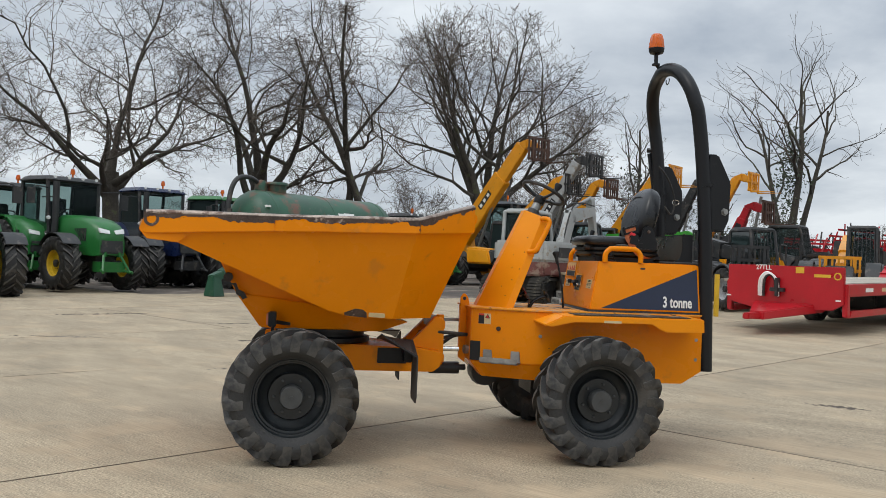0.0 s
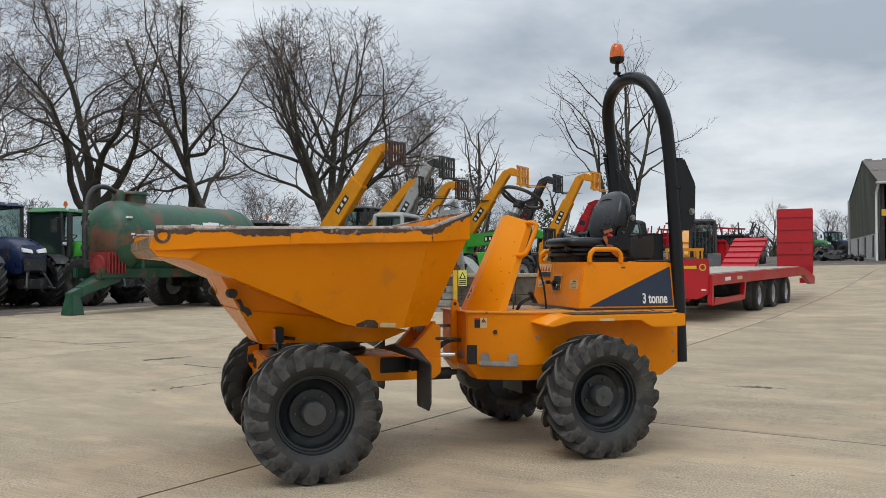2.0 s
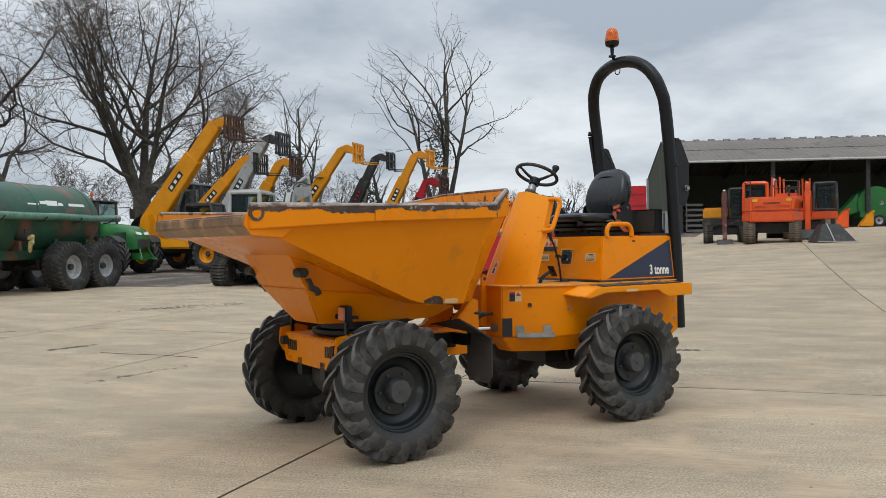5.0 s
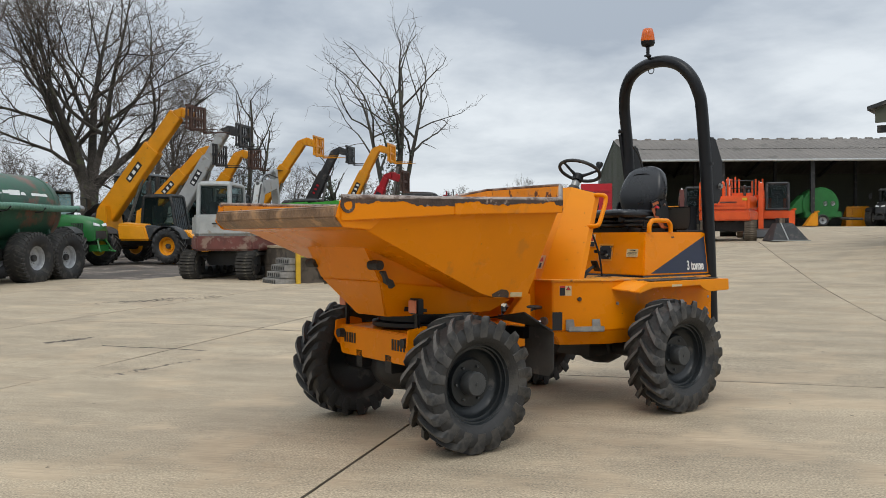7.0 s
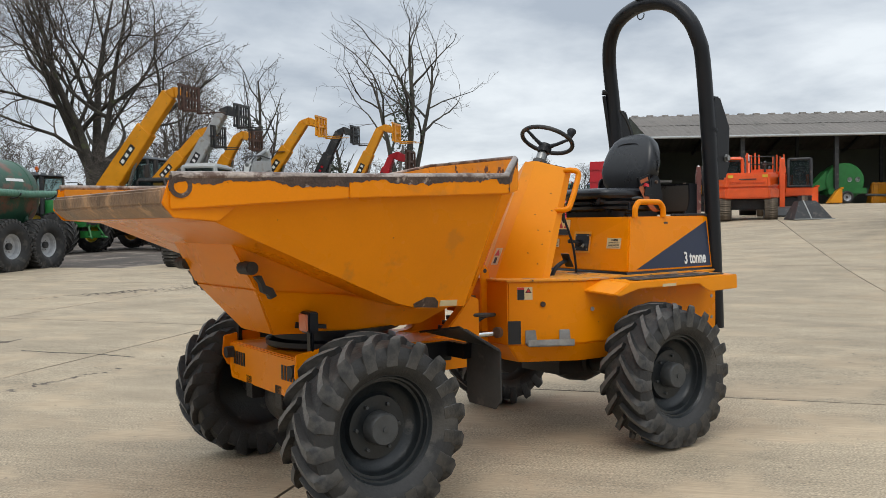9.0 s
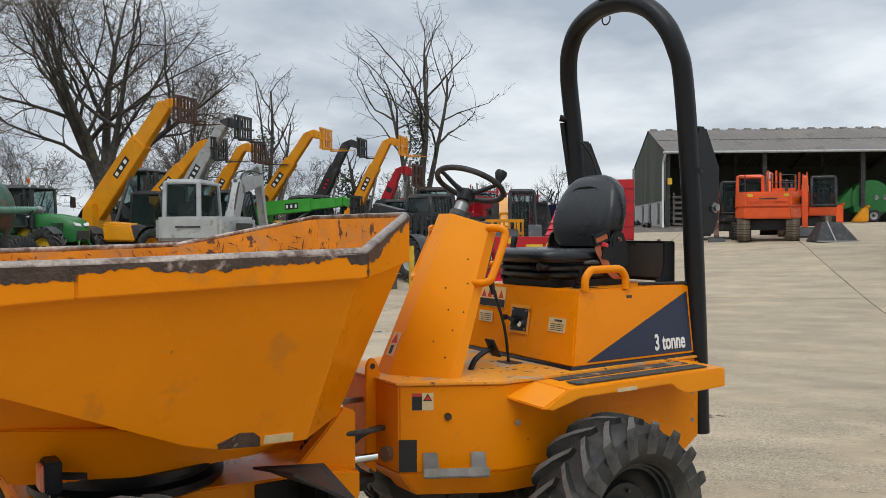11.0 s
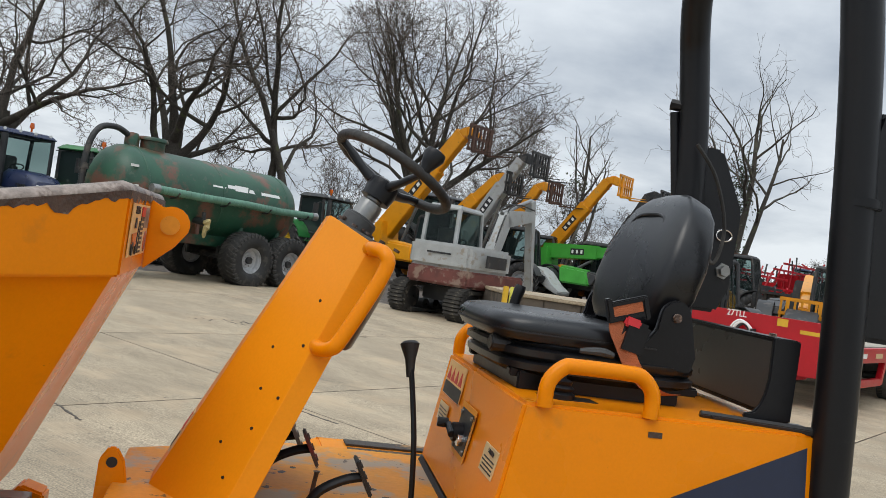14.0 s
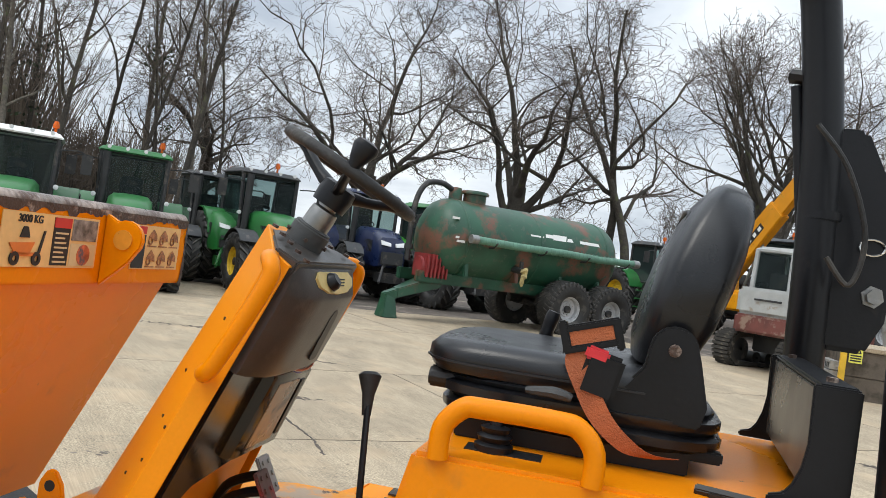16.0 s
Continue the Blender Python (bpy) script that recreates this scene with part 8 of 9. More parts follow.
# ---- low-loader trailer ----
def low_loader():
    ox, oy = 6.32, 18.35
    ang = 47.8
    t = thing("low_loader_trailer", "bright red plant trailer with a planked deck and raised loading ramps", "trailer", pose(ox, oy, gz(ox, oy), 0, -1.05, ang))
    W = 1.2
    # headboard, its lower corners cut away
    hb = Shape().prism([(-W, 0.62), (-W * 0.82, 0.50), (W * 0.45, 0.44), (W * 0.9, 0.56), (W, 0.62), (W, 1.35), (-W, 1.35)], -0.06, 0.03, "x")
    head = hb.done("headboard", REDP, t, bevel=0.012)
    Shape().box(-0.064, -0.06, -0.42, -0.25, 1.21, 1.33).done("notice", LASTY, head)
    lettering("lettering", "27TLL", 0.10, WHITE, head, Matrix.Translation((-0.0635, 0.42, 1.26)) @ Matrix.Rotation(radians(-90), 4, "Z") @ Matrix.Rotation(radians(90), 4, "X"), 0.9, 0.02, "white lettering")
    Shape().box(-0.065, -0.06, -0.95, -0.62, 1.14, 1.20).done("maker_mark", LASTY, head)
    Shape().lathe([(0.05, -0.003), (0.075, -0.003), (0.075, 0.0), (0.05, 0.0)], 16, (-0.062, -1.08, 1.17), "x").done("maker_mark", LASTY, head)
    for y in (-1.1, 1.18):
        Shape().box(-0.066, -0.06, y - 0.05, y + 0.05, 0.68, 0.71).done("reflector", WHITE, head)
    # coiled air lines and pipe rack on the headboard
    for k in range(3):
        Shape().tube(smooth_path([(-0.12, 0.48 - 0.05 * k, 0.72), (-0.16, 0.45 - 0.05 * k, 1.05), (-0.16, 0.30 - 0.03 * k, 1.20 - 0.02 * k), (-0.14, 0.10 + 0.02 * k, 1.05), (-0.12, 0.08 + 0.03 * k, 0.72 + 0.05 * k)], 5), 0.028, 8).done("air_line", WHITE if k < 2 else DARKM, t, smooth=True)
    Shape().box(-0.16, -0.06, -0.05, 0.25, 0.82, 0.90).box(-0.2, -0.06, 0.06, 0.12, 0.72, 1.1).done("line_holder", DARKM, t, bevel=0.01)
    # drawbar
    db = Shape().hexa([(0.2, -0.75, 0.44), (0.2, 0.75, 0.44), (0.2, 0.75, 0.62), (0.2, -0.75, 0.62)], [(-1.2, -0.14, 0.30), (-1.2, 0.14, 0.30), (-1.2, 0.14, 0.46), (-1.2, -0.14, 0.46)])
    db.box(-1.65, -1.15, -0.07, 0.07, 0.32, 0.44)
    db.done("drawbar", REDP, t, bevel=0.02)
    # side beams, cross members, deck planks
    for side in (-1, 1):
        be = Shape().box(0.0, 8.55, side * W - 0.06, side * W + 0.06, 0.78, 1.02)
        be.done("side_beam", REDP, t, bevel=0.015)
        Shape().prism([(0.02, 0.40), (0.18, 0.40), (0.22, 0.50), (2.35, 0.50), (2.45, 0.80), (2.60, 0.80), (2.46, 0.40), (2.40, 0.38), (0.1, 0.36)], side * W - 0.05, side * W + 0.05).box(0.0, 0.14, side * W - 0.05, side * W + 0.05, 0.38, 0.80).done("side_guard", REDP, t, bevel=0.012)
        for k in range(2):
            Shape().box(0.9 + k * 0.9, 1.3 + k * 0.9, side * (W + 0.062) - 0.002, side * (W + 0.062) + 0.002, 0.86, 0.94).done("side_mark", WHITE if k == 0 else DECALW, t)
        # tail slope
        Shape().prism([(8.5, 0.78), (8.5, 1.02), (9.9, 0.72), (9.9, 0.48), (9.3, 0.50)], side * W - 0.06, side * W + 0.06).done("tail_beam", REDP, t, bevel=0.015)
    for k in range(12):
        Shape().box(0.3 + k * 0.7, 0.42 + k * 0.7, -W, W, 0.80, 0.93).done("cross_member", DARKM, t)
    for k in range(14):
        y = -W + 0.09 + k * 0.177
        Shape().box(0.05, 8.5, y, y + 0.165, 0.98, 1.035).done("deck_plank", PLANK, t, bevel=0.004)
    # three axles
    for xx in (4.0, 5.35, 6.7):
        for side in (-1, 1):
            big_wheel(t, pose(xx, side * 1.02, 0.40, 0, 17 * xx, 0 if side < 0 else 180), "low", 0.40, 0.36, 0.24, 40, 0.008, RIMW, 0.10)
        Shape().tube([(xx, -0.9, 0.40), (xx, 0.9, 0.40)], 0.07, 10).done("axle", DARKM, t)
    Shape().box(3.5, 7.3, -0.55, 0.55, 0.45, 0.80).done("bogie", DARKM, t, bevel=0.03)
    # ramps: one upright, one leaning
    def ramp(m, label):
        rp = Shape().box(-0.05, 0.05, -0.52, 0.52, 0, 1.80)
        ob = rp.done("ramp", REDP, t, label, bevel=0.015)
        ob.matrix_basis = m
        for k in range(5):
            Shape().box(-0.085, -0.05, -0.52, 0.52, 0.2 + k * 0.34, 0.24 + k * 0.34).done("ramp_rib", REDP, ob)
        return ob

    ramp(pose(9.75, -0.72, 0.78, 0, 2, 0) @ Matrix.Diagonal((1, 1, 1.11, 1)), "upright red loading ramp")
    ramp(pose(8.75, 0.72, 0.98, 0, 60, 0), "leaning red loading ramp")
    for y in (-1.0, 1.0):
        Shape().box(9.88, 9.96, y - 0.18, y + 0.18, 0.50, 0.66).done("tail_lamp", REDDEC, t, bevel=0.01)
    return t


low_loader()


# ---- loading dock with steps ----
def dock():
    ang = 9.0
    ox, oy = 2.5, 22.25
    z = gz(ox, oy)
    M = pose(ox, oy, z, 0, 0, ang)
    d = thing("loading_dock", "stained concrete block loading dock with a worn top", "loading dock", M)
    r = random.Random(2)
    for row in range(2):
        for k in range(4):
            x0 = k * 0.82 + (0.0 if row == 0 else 0.0)
            Shape().box(x0 + 0.006, x0 + 0.814, r.uniform(0, 0.015), 2.6, -0.06 + row * 0.47, -0.06 + row * 0.47 + 0.464).done("block", BLOCK, d, bevel=0.012)
    Shape().box(-0.02, 3.30, -0.03, 2.62, 0.875, 0.95).done("top_slab", CONCRETE, d, bevel=0.015)
    s = thing("dock_steps", "chequered grey steel steps beside the dock", "steps", pose(ox - 0.62, oy - 0.12, gz(ox - 0.6, oy), 0, 0, ang))
    for k in range(4):
        Shape().box(0.02 + 0.12 * k, 0.55, 0.0, 0.9, -0.03 + 0.17 * k, 0.13 + 0.17 * k).done("step", GALV, s, bevel=0.01)
        for j in range(6):
            Shape().box(0.015 + 0.12 * k, 0.02 + 0.12 * k, 0.05 + j * 0.14, 0.12 + j * 0.14, 0.0 + 0.17 * k, 0.09 + 0.17 * k).done("tread_mark", DARKM, s)
    for px, py, lab in ((2.46, 22.1, True), (5.95, 22.35, False)):
        p = thing("marker_post", "faded yellow steel corner post", "post", pose(px, py, gz(px, py), 0, 0, ang), "dock corner posts")
        Shape().box(-0.05, 0.05, -0.05, 0.05, -0.03, 1.06).done("post", LASTY, p, bevel=0.008)
        if lab:
            sg = thing("warning_sign", "small yellow and black triangle warning sign", "sign", pose(px + 0.2, py + 0.06, gz(px, py) + 0.66, 0, 0, ang))
            Shape().box(-0.11, 0.11, -0.006, 0.004, 0.0, 0.40).done("plate", simple("sign_yellow", (0.78, 0.74, 0.12), 0.4), sg)
            Shape().prism([(-0.09, 0.18), (0.09, 0.18), (0.0, 0.36)], -0.010, -0.006).done("triangle", BLKDEC_HOLE, sg)
            Shape().prism([(-0.055, 0.20), (0.055, 0.20), (0.0, 0.315)], -0.013, -0.010).done("triangle", simple("sign_inner", (0.78, 0.74, 0.12), 0.4), sg)
            for k in range(3):
                Shape().box(-0.09, 0.09, -0.009, -0.006, 0.03 + 0.045 * k, 0.055 + 0.045 * k).done("text_bar", BLKDEC_HOLE, sg)
    return d


dock()


# ---- barn ----
CLAD = surf("dark_green_cladding", (0.085, 0.092, 0.065), 0.6, vary=0.12, size=0.8, bump=0.05)
ROOFM = surf("grey_fibre_roof", (0.185, 0.165, 0.145), 0.9, vary=0.15, size=0.35, grain=0.1, grain_size=8, bump=0.2, stain=(0.12, 0.11, 0.095), amount=0.55, stain_size=0.7)
BLOCKW = surf("pale_block_wall", (0.45, 0.44, 0.42), 0.9, vary=0.15, size=2, bump=0.1)


# glowing bars put in for a row of bright dots under the barn roof
GLOWBAR = simple("strip_lamp", (0.8, 0.8, 0.78), 0.4)
GLOWBAR.node_tree.nodes["Principled BSDF"].inputs["Emission Color"].default_value = (0.9, 0.95, 1.0, 1)
GLOWBAR.node_tree.nodes["Principled BSDF"].inputs["Emission Strength"].default_value = 1.0


def barn():
    ang = -26.2
    ox, oy = 32.62, 48.93
    z = gz(ox, oy)
    b = thing("barn", "long open-fronted farm barn with dark green gable and grey roof", "barn", pose(ox, oy, z - 0.18, 0, 0, ang))
    Lb, D, E, Rg = 42.0, 14.5, 5.0, 7.1
    gable = Shape()
    gable.prism([(0.0, 1.9), (0.0, E), (D / 2, Rg), (D, E), (D, 1.9)], -0.12, 0.0, "x")
    gable.done("gable_wall", CLAD, b)
    Shape().box(-0.10, 0.0, 1.6, D, -0.3, 1.92).done("gable_base", BLOCKW, b)
    for k in range(3):
        Shape().box(-0.14, 0.02, 2.6 + 3.6 * k, 3.2 + 3.6 * k, 0.4, 1.8).done("window", DARKM, b)
    for k in range(36):
        Shape().box(-0.145, -0.12, k * D / 36, k * D / 36 + 0.05, 1.95, E + (Rg - E) * (1 - abs(k / 18 - 1)) * 0.98).done("cladding_rib", CLAD, b)
    Shape().box(0, Lb, D - 0.1, D, -0.3, E).done("back_wall", CLAD, b)
    Shape().prism([(0.0, -0.3), (0.0, E), (D / 2, Rg), (D, E), (D, -0.3)], Lb, Lb + 0.12, "x").done("end_wall", CLAD, b)
    # corrugated roof sheets
    def sheet(y0, z0, y1, z1, x0, x1):
        n = int((x1 - x0) / 0.2)
        s = Shape()
        for i in range(n + 1):
            x = x0 + (x1 - x0) * i / n
            h = 0.035 * (i % 2)
            s.v += [Vector((x, y0, z0 + h)), Vector((x, y1, z1 + h))]
        for i in range(n):
            s.f.append((2 * i, 2 * i + 2, 2 * i + 3, 2 * i + 1))
        k0 = len(s.v)
        return s

    for k in range(7):
        x0, x1 = -0.18 + k * 6.1, -0.18 + (k + 1) * 6.1 + 0.1
        sheet(-0.5, E - 0.14, D / 2 * 0.5, (E + Rg) / 2 + 0.0, x0, x1).done("roof_sheet", ROOFM, b)
        sheet(D / 2 * 0.5 - 0.1, (E + Rg) / 2 + 0.0, D / 2, Rg + 0.03, x0, x1).done("roof_sheet", ROOFM, b)
        sheet(D + 0.3, E - 0.1, D / 2, Rg + 0.03, x0, x1).done("roof_sheet", ROOFM, b)
    for k in range(38):
        Shape().prism([(D / 2 - 0.25, Rg - 0.02), (D / 2 + 0.25, Rg - 0.02), (D / 2 + 0.1, Rg + 0.13), (D / 2 - 0.1, Rg + 0.13)], k * 1.1, k * 1.1 + 0.45, "x").done("ridge_vent", ROOFM, b)
    for k in range(8):
        x = k * 6.0
        Shape().box(x - 0.13, x + 0.13, 0.0, 0.26, -0.3, E - 0.05).done("post", DARKM, b)
        Shape().box(x - 0.1, x + 0.1, D / 2, D / 2 + 0.2, -0.3, Rg - 0.3).done("post", DARKM, b)
        Shape().tube([(x, 0.2, E - 0.2), (x, D / 2, Rg - 0.25), (x, D - 0.2, E - 0.2)], 0.12, 4).done("rafter", DARKM, b)
    Shape().tube([(-0.4, -0.55, E - 0.12), (Lb, -0.55, E - 0.12)], 0.08, 8).done("gutter", GREYM, b, smooth=True)
    Shape().tube(smooth_path([(-0.25, -0.5, E - 0.2), (-0.3, -0.1, E - 0.6), (-0.3, 0.1, E - 1.0), (-0.3, 0.1, 1.0), (-0.3, 0.0, 0.0)], 4), 0.07, 8).done("downpipe", WHITE, b, smooth=True)
    Shape().tube([(-0.2, D + 0.1, E - 0.1), (-0.2, D + 0.1, 0.0)], 0.09, 8).done("downpipe", GREYM, b, smooth=True)
    for k in range(7):
        Shape().box(3.0 + 6 * k - 0.5, 3.0 + 6 * k + 0.5, 4.0, 4.12, E + 0.75, E + 0.81).done("strip_light", GLOWBAR, b)
    Shape().box(-0.03, 0.25, -0.04, 0.0, 2.9, 3.3).done("notice", LASTY, b)
    return b


barn()


def eave_corner():
    """The shed whose eave shows at the far right."""
    e = thing("side_shed", "open shed with dark green projecting gable eave", "shed", pose(20.2, 19.9, gz(20.2, 19.9) - 0.05, 0, 0, -62))
    b0 = 1.32 - gz(20.2, 19.9)
    z = 3.95 + b0
    Shape().prism([(0, z), (7, z + 2.0), (14, z), (14, z - 0.40), (0, z - 0.40)], 0, 0.12).done("gable_board", CLAD, e)
    Shape().prism([(-0.2, z - 0.02), (7, z + 2.06), (14.2, z - 0.02), (14.2, z + 0.10), (7, z + 2.2), (-0.2, z + 0.10)], -0.15, 14.0).done("roof", DARKM, e)
    Shape().box(0.0, 14.0, 0.3, 0.5, z - 0.68, z - 0.46).done("beam", DARKM, e)
    for px in (4.0, 13.5):
        for py in (0.4, 7.0, 13.6):
            Shape().box(px - 0.12, px + 0.12, py - 0.12, py + 0.12, -0.6, z + 0.02).done("post", DARKM, e)
    Shape().box(3.5, 14, 13.8, 13.95, -0.6, z).done("back_wall", CLAD, e)
    return e


eave_corner()


# ---- things in and round the barn, and behind the trailer ----
def around(t_az, dist):
    return dist * math.sin(radians(t_az)) - 3.0, 0.9 + dist * math.cos(radians(t_az))


def baler(label, x, y, turn, mat_):
    b = thing("baler", label, "baler", pose(x, y, gz(x, y), 0, 0, turn))
    Shape().lathe([(0.0, -0.75), (1.15, -0.75), (1.2, -0.7), (1.2, 0.7), (1.15, 0.75), (0, 0.75)], 20, (0, 0, 1.45)).done("chamber", mat_, b, bevel=0.02)
    Shape().box(-1.3, 1.1, -0.95, 0.95, 0.6, 1.0).prism([(1.0, 1.0), (2.2, 0.6), (2.4, 0.75), (1.1, 2.2)], -0.6, 0.6).done("body", mat_, b, bevel=0.05)
    for side in (-1, 1):
        big_wheel(b, pose(0, side * 1.05, 0.40, 0, 0, 0 if side < 0 else 180), "low", 0.40, 0.36, 0.24, 40, 0.008, RIMW, 0.10)
        for k in range(2):
            Shape().lathe([(0, -0.03), (0.14, -0.03), (0.16, 0.03)], 12, (-0.75 + 0.5 * k, side * 0.78, 1.55)).done("pulley", RIMW, b, smooth=True)
    Shape().tube([(-1.5, 0, 0.55), (-3.0, 0, 0.5)], 0.09, 8).done("drawbar", DARKM, b)
    return b


def attachment(name, label, cat, x, y, turn, w, h, d, mat_):
    a = thing(name, label, cat, pose(x, y, gz(x, y), 0, 0, turn))
    Shape().prism([(0, 0.02), (d, 0.02), (d * 0.7, h * 0.4), (d * 0.2, h), (0, h)], -w / 2, w / 2).done("body", mat_, a, bevel=0.03)
    for k in range(5):
        y0 = -w / 2 + w * (k + 0.5) / 5
        Shape().box(-0.05, 0.0, y0 - 0.04, y0 + 0.04, 0.05, h * 1.1).done("rib", mat_, a, bevel=0.01)
    Shape().box(-0.12, 0.05, -w / 2, w / 2, h, h + 0.1).done("top_bar", mat_, a, bevel=0.02)
    return a


def frame_machine(name, label, cat, x, y, turn, length, mat_, seed, h=2.4):
    """A folded cultivator or sprayer seen as a tangle of frames."""
    r = random.Random(seed)
    a = thing(name, label, cat, pose(x, y, gz(x, y), 0, 0, turn), "field machinery behind the yard")
    for k in range(4):
        yy = -0.9 + 0.6 * k
        zz = r.uniform(1.2, h)
        Shape().box(-length / 2, length / 2, yy - 0.06, yy + 0.06, zz - 0.06, zz + 0.06).done("beam", mat_, a)
        for j in range(6):
            xx = -length / 2 + length * (j + 0.5) / 6
            Shape().tube([(xx, yy, zz), (xx + r.uniform(-0.4, 0.4), yy + r.uniform(-0.3, 0.3), r.uniform(0.2, h + 0.5))], 0.05, 5).done("tine", mat_ if j % 2 else DARKM, a)
    Shape().box(-length * 0.3, length * 0.3, -0.8, 0.8, 0.5, 0.8).done("base_frame", DARKM, a, bevel=0.03)
    for side in (-1, 1):
        big_wheel(a, pose(0, side * 1.1, 0.40, 0, 0, 0 if side < 0 else 180), "low", 0.40, 0.36, 0.24, 40, 0.008, RIMW, 0.10)
    Shape().hexa([(-length * 0.2, -0.6, 0.8), (length * 0.2, -0.6, 0.8), (length * 0.2, 0.6, 0.8), (-length * 0.2, 0.6, 0.8)], [(-length * 0.26, -0.75, h * 0.75), (length * 0.26, -0.75, h * 0.75), (length * 0.26, 0.75, h * 0.75), (-length * 0.26, 0.75, h * 0.75)]).done("hopper", mat_, a, bevel=0.04)
    return a


def yellow_plant(label, x, y, turn, s=1.0):
    """A small wheeled machine with a bonnet, tank and frame."""
    a = thing("plant_machine", label, "plant machine", pose(x, y, gz(x, y), 0, 0, turn), "yellow plant behind the trailer")
    Shape().prism([(-1.4 * s, 0.5), (1.2 * s, 0.5), (1.35 * s, 0.9), (1.1 * s, 1.35), (0.2 * s, 1.5), (-0.2 * s, 1.05), (-1.3 * s, 1.0)], -0.55, 0.55).done("body", JYEL, a, bevel=0.05)
    Shape().tube([(-0.9, -0.5, 1.0), (-0.9, -0.5, 2.0), (-0.9, 0.5, 2.0), (-0.9, 0.5, 1.0)], 0.04, 8).done("roll_frame", DARKM, a)
    Shape().box(-0.8, -0.3, -0.3, 0.3, 1.0, 1.2).box(-0.85, -0.72, -0.3, 0.3, 1.15, 1.6).done("seat", DARKM, a, bevel=0.03)
    Shape().tube([(1.1, 0, 1.2), (1.7, 0, 1.5), (2.2, 0, 1.1)], 0.12, 6).done("arm", JYEL, a)
    for side in (-1, 1):
        for xx in (-0.8, 0.8):
            big_wheel(a, pose(xx * s, side * 0.62, 0.40, 0, 0, 0 if side < 0 else 180), "low", 0.40, 0.36, 0.24, 40, 0.008, RIMW, 0.10)
    return a


def clutter():
    baler("green round baler inside the barn", 44.4, 44.2, 150, GREEN)
    x, y = 48.0, 44.0
    attachment("yellow_hopper", "yellow machine hopper inside the barn", "hopper", x, y, 60, 1.5, 1.3, 1.1, JYEL)
    x, y = 42.0, 42.1
    attachment("grab_bucket", "yellow bucket attachment on the ground", "bucket", x, y, 140, 1.3, 0.9, 0.8, JYEL)
    x, y = 39.7, 41.8
    attachment("red_hopper", "orange-red steel attachment on the ground", "attachment", x, y, 140, 1.2, 1.1, 1.0, ORANGE)
    bucket = thing("loader_bucket", "black flared bucket lying face down on the ground", "bucket", pose(23.7, 26.9, gz(23.7, 26.9), 0, 0, -18))
    Shape().hexa([(-0.78, -0.45, 0), (0.78, -0.45, 0), (0.78, 0.45, 0), (-0.78, 0.45, 0)], [(-0.36, 0.0, 0.72), (0.32, 0.0, 0.72), (0.32, 0.40, 0.72), (-0.36, 0.40, 0.72)]).done("shell", DARKM, bucket, bevel=0.02)
    Shape().tube([(-0.1, -0.46, 0.02), (-0.2, 0.0, 0.73)], 0.025, 6).done("rib", GREYM, bucket)
    Shape().box(-0.80, 0.80, -0.52, -0.42, 0.0, 0.04).done("cutting_edge", GREYM, bucket, bevel=0.008)
    for xx in (-0.25, 0.15):
        Shape().box(xx, xx + 0.05, 0.1, 0.35, 0.70, 0.92).done("hanger", DARKM, bucket, bevel=0.01)
    x, y = around(51.2, 66)
    tractor("dark grey tractor with silver wheels at the barn", x, y, 200, DARKM, "gy", RIMW, GREYM, 0.85)
    x, y = around(43.3, 72)
    attachment("blue_machine", "blue machine inside the barn", "machine", x, y, 60, 1.8, 2.0, 1.4, BLUEP)
    # behind the trailer
    yellow_plant("yellow wheeled plant machine parked behind the trailer", 9.6, 29.9, 160)
    yellow_plant("small yellow digger parked behind the trailer", 8.6, 30.4, 130, 0.8)
    yellow_plant("yellow plant machine parked beside telehandlers", 11.0, 36.0, 150, 1.1)
    for x, y, w, h, m_, lab in ((12.8, 33.6, 1.6, 1.5, DARKM, "dark mud-stained loader attachment behind the trailer"), (14.6, 35.8, 1.4, 1.3, RUSTY, "rusty steel attachment in a row of implements"), (16.3, 39.0, 1.8, 1.7, DARKM, "dark folded implement in a row of implements"), (18.3, 41.5, 1.5, 1.6, REDP, "red implement in a row of implements"), (20.6, 44.5, 1.8, 1.8, DARKM, "dark implement with a tall frame"), (10.6, 34.2, 1.5, 1.4, JYEL, "yellow loader attachment behind the trailer")):
        attachment("implement", lab, "implement", x, y, 35, w, h, 1.1, m_)
    frame_machine("cultivator", "red folded cultivator with bare tines", "cultivator", 19.0, 54.0, 20, 5.0, REDP, 3)
    frame_machine("cultivator", "red and dark folded field cultivator", "cultivator", 23.5, 58.0, 40, 5.0, REDP, 5, 2.9)
    frame_machine("cultivator", "dark folded field cultivator", "cultivator", 16.0, 48.0, 10, 4.5, DARKM, 7)
    frame_machine("sprayer", "red field sprayer with folded booms", "sprayer", 28.5, 62.0, 30, 5.0, REDP, 9, 2.6)
    frame_machine("seed_drill", "blue seed drill with hopper", "seed drill", 25.5, 52.5, 70, 4.0, BLUEP, 12, 2.2)
    tractor("blue tractor far behind the trailer", 29.0, 66.0, -60, BLUEP, "dk", DARKM, BLUEP, 0.9)
    tractor("green tractor far across the yard", 51.5, 86.5, -60, GREEN, "jd", RIMY, GREEN, 0.9)
    tractor("dark blue tractor far across the yard", 54.5, 86.5, -60, BLUEP, "dk", DARKM, BLUEP, 0.9)
    # rubble heap by the barn's gable
    r = random.Random(6)
    heap = Shape()
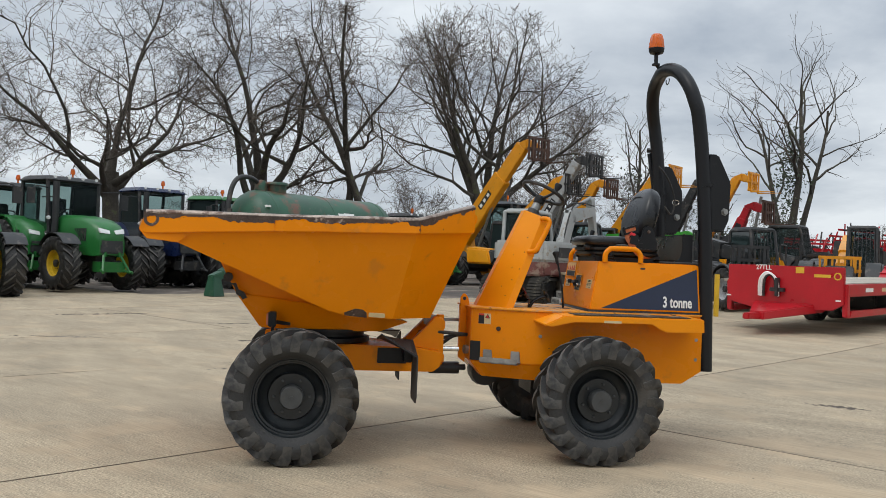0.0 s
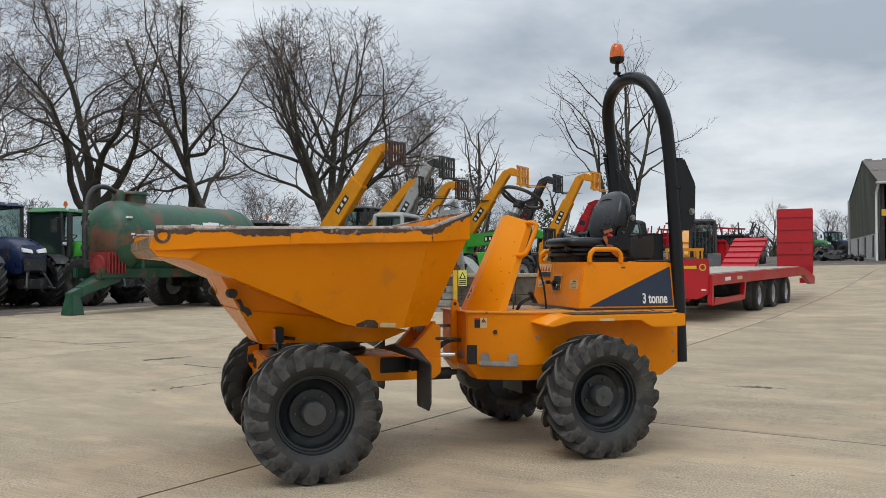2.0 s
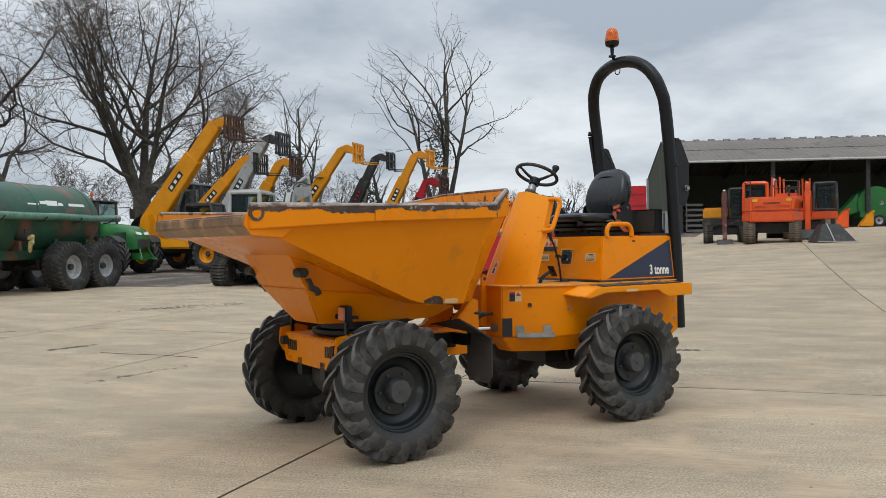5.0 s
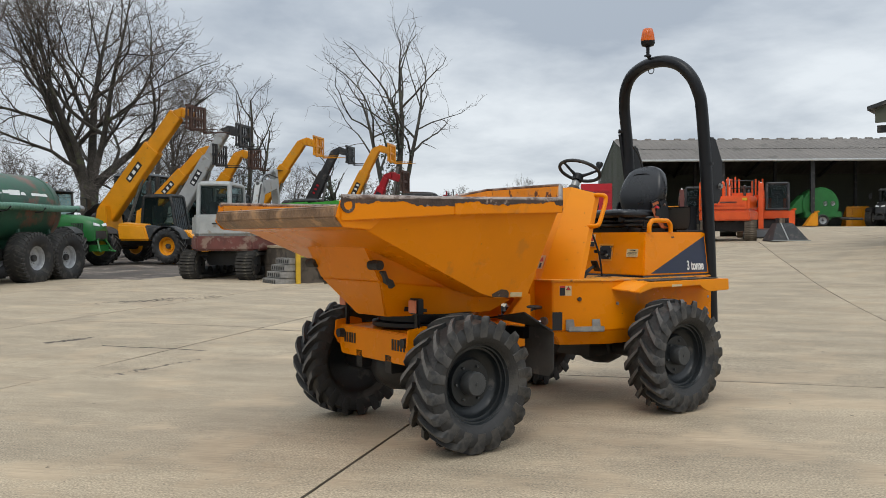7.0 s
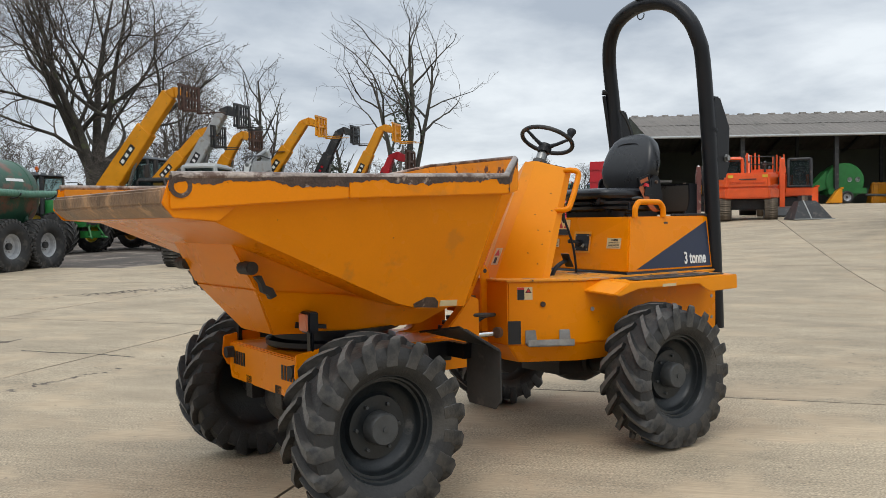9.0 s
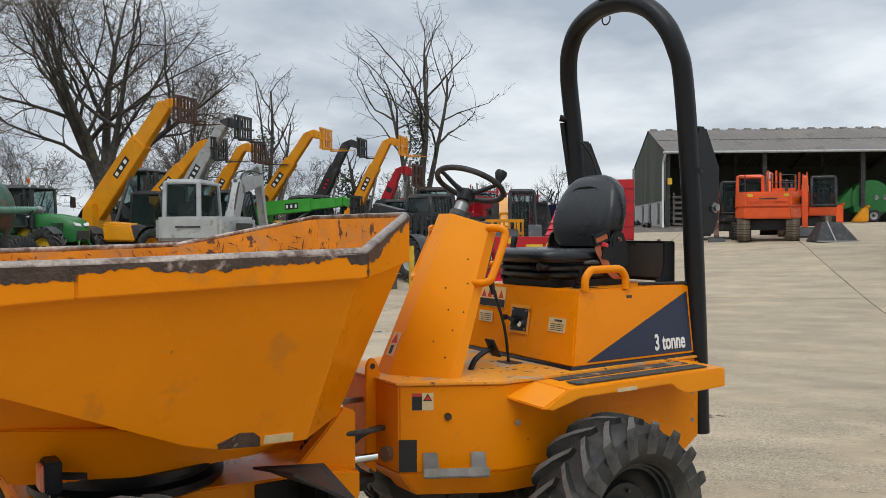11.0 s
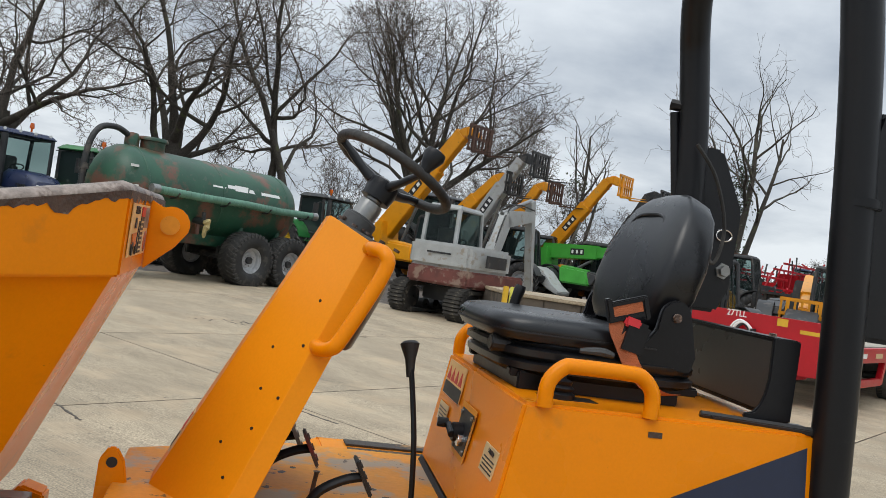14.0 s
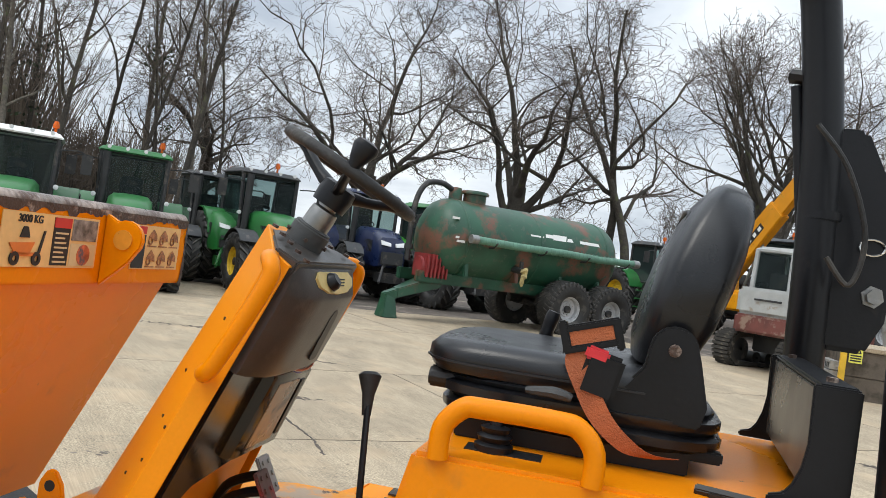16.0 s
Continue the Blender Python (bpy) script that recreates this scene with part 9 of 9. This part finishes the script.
    for k in range(120):
        p = Vector((r.gauss(0, 1.0), r.gauss(0, 3.0), 0))
        h = max(0.05, 0.75 - 0.35 * math.hypot(p.x, p.y / 3)) * r.random()
        sz = r.uniform(0.12, 0.35)
        heap.box(p.x - sz, p.x + sz, p.y - sz * 0.6, p.y + sz * 0.6, h - sz * 0.4, h + sz * 0.4, Euler((r.random(), r.random(), r.random() * 3)).to_matrix())
    hx, hy = 33.6, 57.0
    ob = thing("rubble_heap", "heap of dark rubble and scrap by the barn", "rubble", pose(hx, hy, gz(hx, hy), 0, 0, -24), kind="stuff")
    tagged(heap.done("rubble", DARKM, ob), kind="stuff")
    # pallets stacked inside the barn
    px, py = 35.5, 51.5
    st = thing("pallet_stack", "dark stacked pallets inside the barn", "pallets", pose(px, py, gz(px, py), 0, 0, -24))
    for k in range(6):
        Shape().box(-0.6, 0.6, -0.5, 0.5, k * 0.36, k * 0.36 + 0.05).box(-0.6, 0.6, -0.5, -0.4, k * 0.36 + 0.05, k * 0.36 + 0.16).box(-0.6, 0.6, 0.4, 0.5, k * 0.36 + 0.05, k * 0.36 + 0.16).box(-0.6, -0.5, -0.5, 0.5, k * 0.36 + 0.16, k * 0.36 + 0.36).done("pallet", GALV, st)


clutter()


# ---- litter on the concrete ----
def litter():
    r = random.Random(19)
    s = Shape()
    for _ in range(420):
        x, y = r.uniform(-9, 12), r.uniform(3, 22)
        sz = r.uniform(0.005, 0.018)
        z = gz(x, y)
        s.add([(x + sz * r.uniform(0.6, 1.2) * math.cos(a), y + sz * math.sin(a) * r.uniform(0.5, 1.2), z + 0.001) for a in (0, 1.3, 2.5, 3.8, 5.0)] + [(x, y, z + sz * 0.4)], [(0, 1, 5), (1, 2, 5), (2, 3, 5), (3, 4, 5), (4, 0, 5)])
    ob = tagged(s.done("gravel", JOINT), "scattered dark crumbs of dirt on the concrete", "gravel", kind="stuff")
    # long dirt smears
    for x, y, turn, ln, w in ((-2.2, 9.95, 38, 0.75, 0.05), (-1.2, 18.4, 20, 2.2, 0.35), (3.9, 9.1, -25, 0.5, 0.07), (-2.9, 12.6, 30, 0.6, 0.06), (-5.5, 12.0, 10, 0.9, 0.06), (2.8, 15.5, -20, 0.8, 0.10), (-6.8, 16.0, 40, 1.4, 0.12), (-4.2, 15.0, 15, 0.7, 0.05)):
        m = Shape()
        n = int(ln / 0.03)
        for _ in range(n * 4):
            u, v = r.gauss(0, ln * 0.3), r.gauss(0, w * 0.5)
            c, q = math.cos(radians(turn)), math.sin(radians(turn))
            px, py = x + u * c - v * q, y + u * q + v * c
            sz = r.uniform(0.006, 0.03)
            z = gz(px, py)
            m.add([(px + sz * 1.5 * math.cos(a) * r.uniform(0.6, 1.2), py + sz * math.sin(a) * r.uniform(0.6, 1.2), z + 0.001) for a in (0, 1.2, 2.4, 3.7, 5.0)] + [(px, py, z + sz * 0.25)], [(0, 1, 5), (1, 2, 5), (2, 3, 5), (3, 4, 5), (4, 0, 5)])
        tagged(m.done("dirt_clods", SOIL), "smear of dried dark mud on the concrete", "mud", kind="stuff")

    # wandering cracks as thin dark strips just proud of the concrete
    for run in (((1.54, 15.72), (1.88, 15.9), (2.33, 16.4), (2.5, 16.9)), ((-2.56, 11.92), (-2.22, 11.62), (-1.84, 11.32), (-1.5, 10.95)), ((-0.54, 12.78), (-0.31, 12.65), (-0.06, 12.4), (0.3, 12.1))):
        line = smooth_path([(a, b, 0) for a, b in run], 14)
        m = Shape()
        for k, p in enumerate(line):
            d = (line[min(k + 1, len(line) - 1)] - line[max(k - 1, 0)]).normalized()
            p = p + Vector((-d.y, d.x, 0)) * r.gauss(0, 0.006)
            w = (0.005 + 0.010 * r.random()) * (1.0 + 0.10 * max(0.0, p.y - 14))
            for q in (-w, w):
                x, y = p.x - d.y * q, p.y + d.x * q
                m.v += [Vector((x, y, gz(x, y) - 0.004)), Vector((x, y, gz(x, y) + 0.003))]
        for k in range(len(line) - 1):
            a = 4 * k
            m.f += [(a + 1, a + 3, a + 7, a + 5), (a, a + 1, a + 5, a + 4), (a + 2, a + 6, a + 7, a + 3)]
        m.done("crack", SOIL, yard)


litter()


def settle():
    """Keeps every tree of parts to thing, part and sub-part: deeper pieces go up to the part."""
    for ob in list(scene.objects):
        chain = []
        p = ob.parent
        while p:
            chain.append(p)
            p = p.parent
        if len(chain) > 2:
            m = ob.matrix_basis.copy()
            for q in chain[:-2]:
                m = q.matrix_basis @ m
            ob.parent = chain[-2]
            ob.matrix_parent_inverse = Matrix()
            ob.matrix_basis = m


settle()
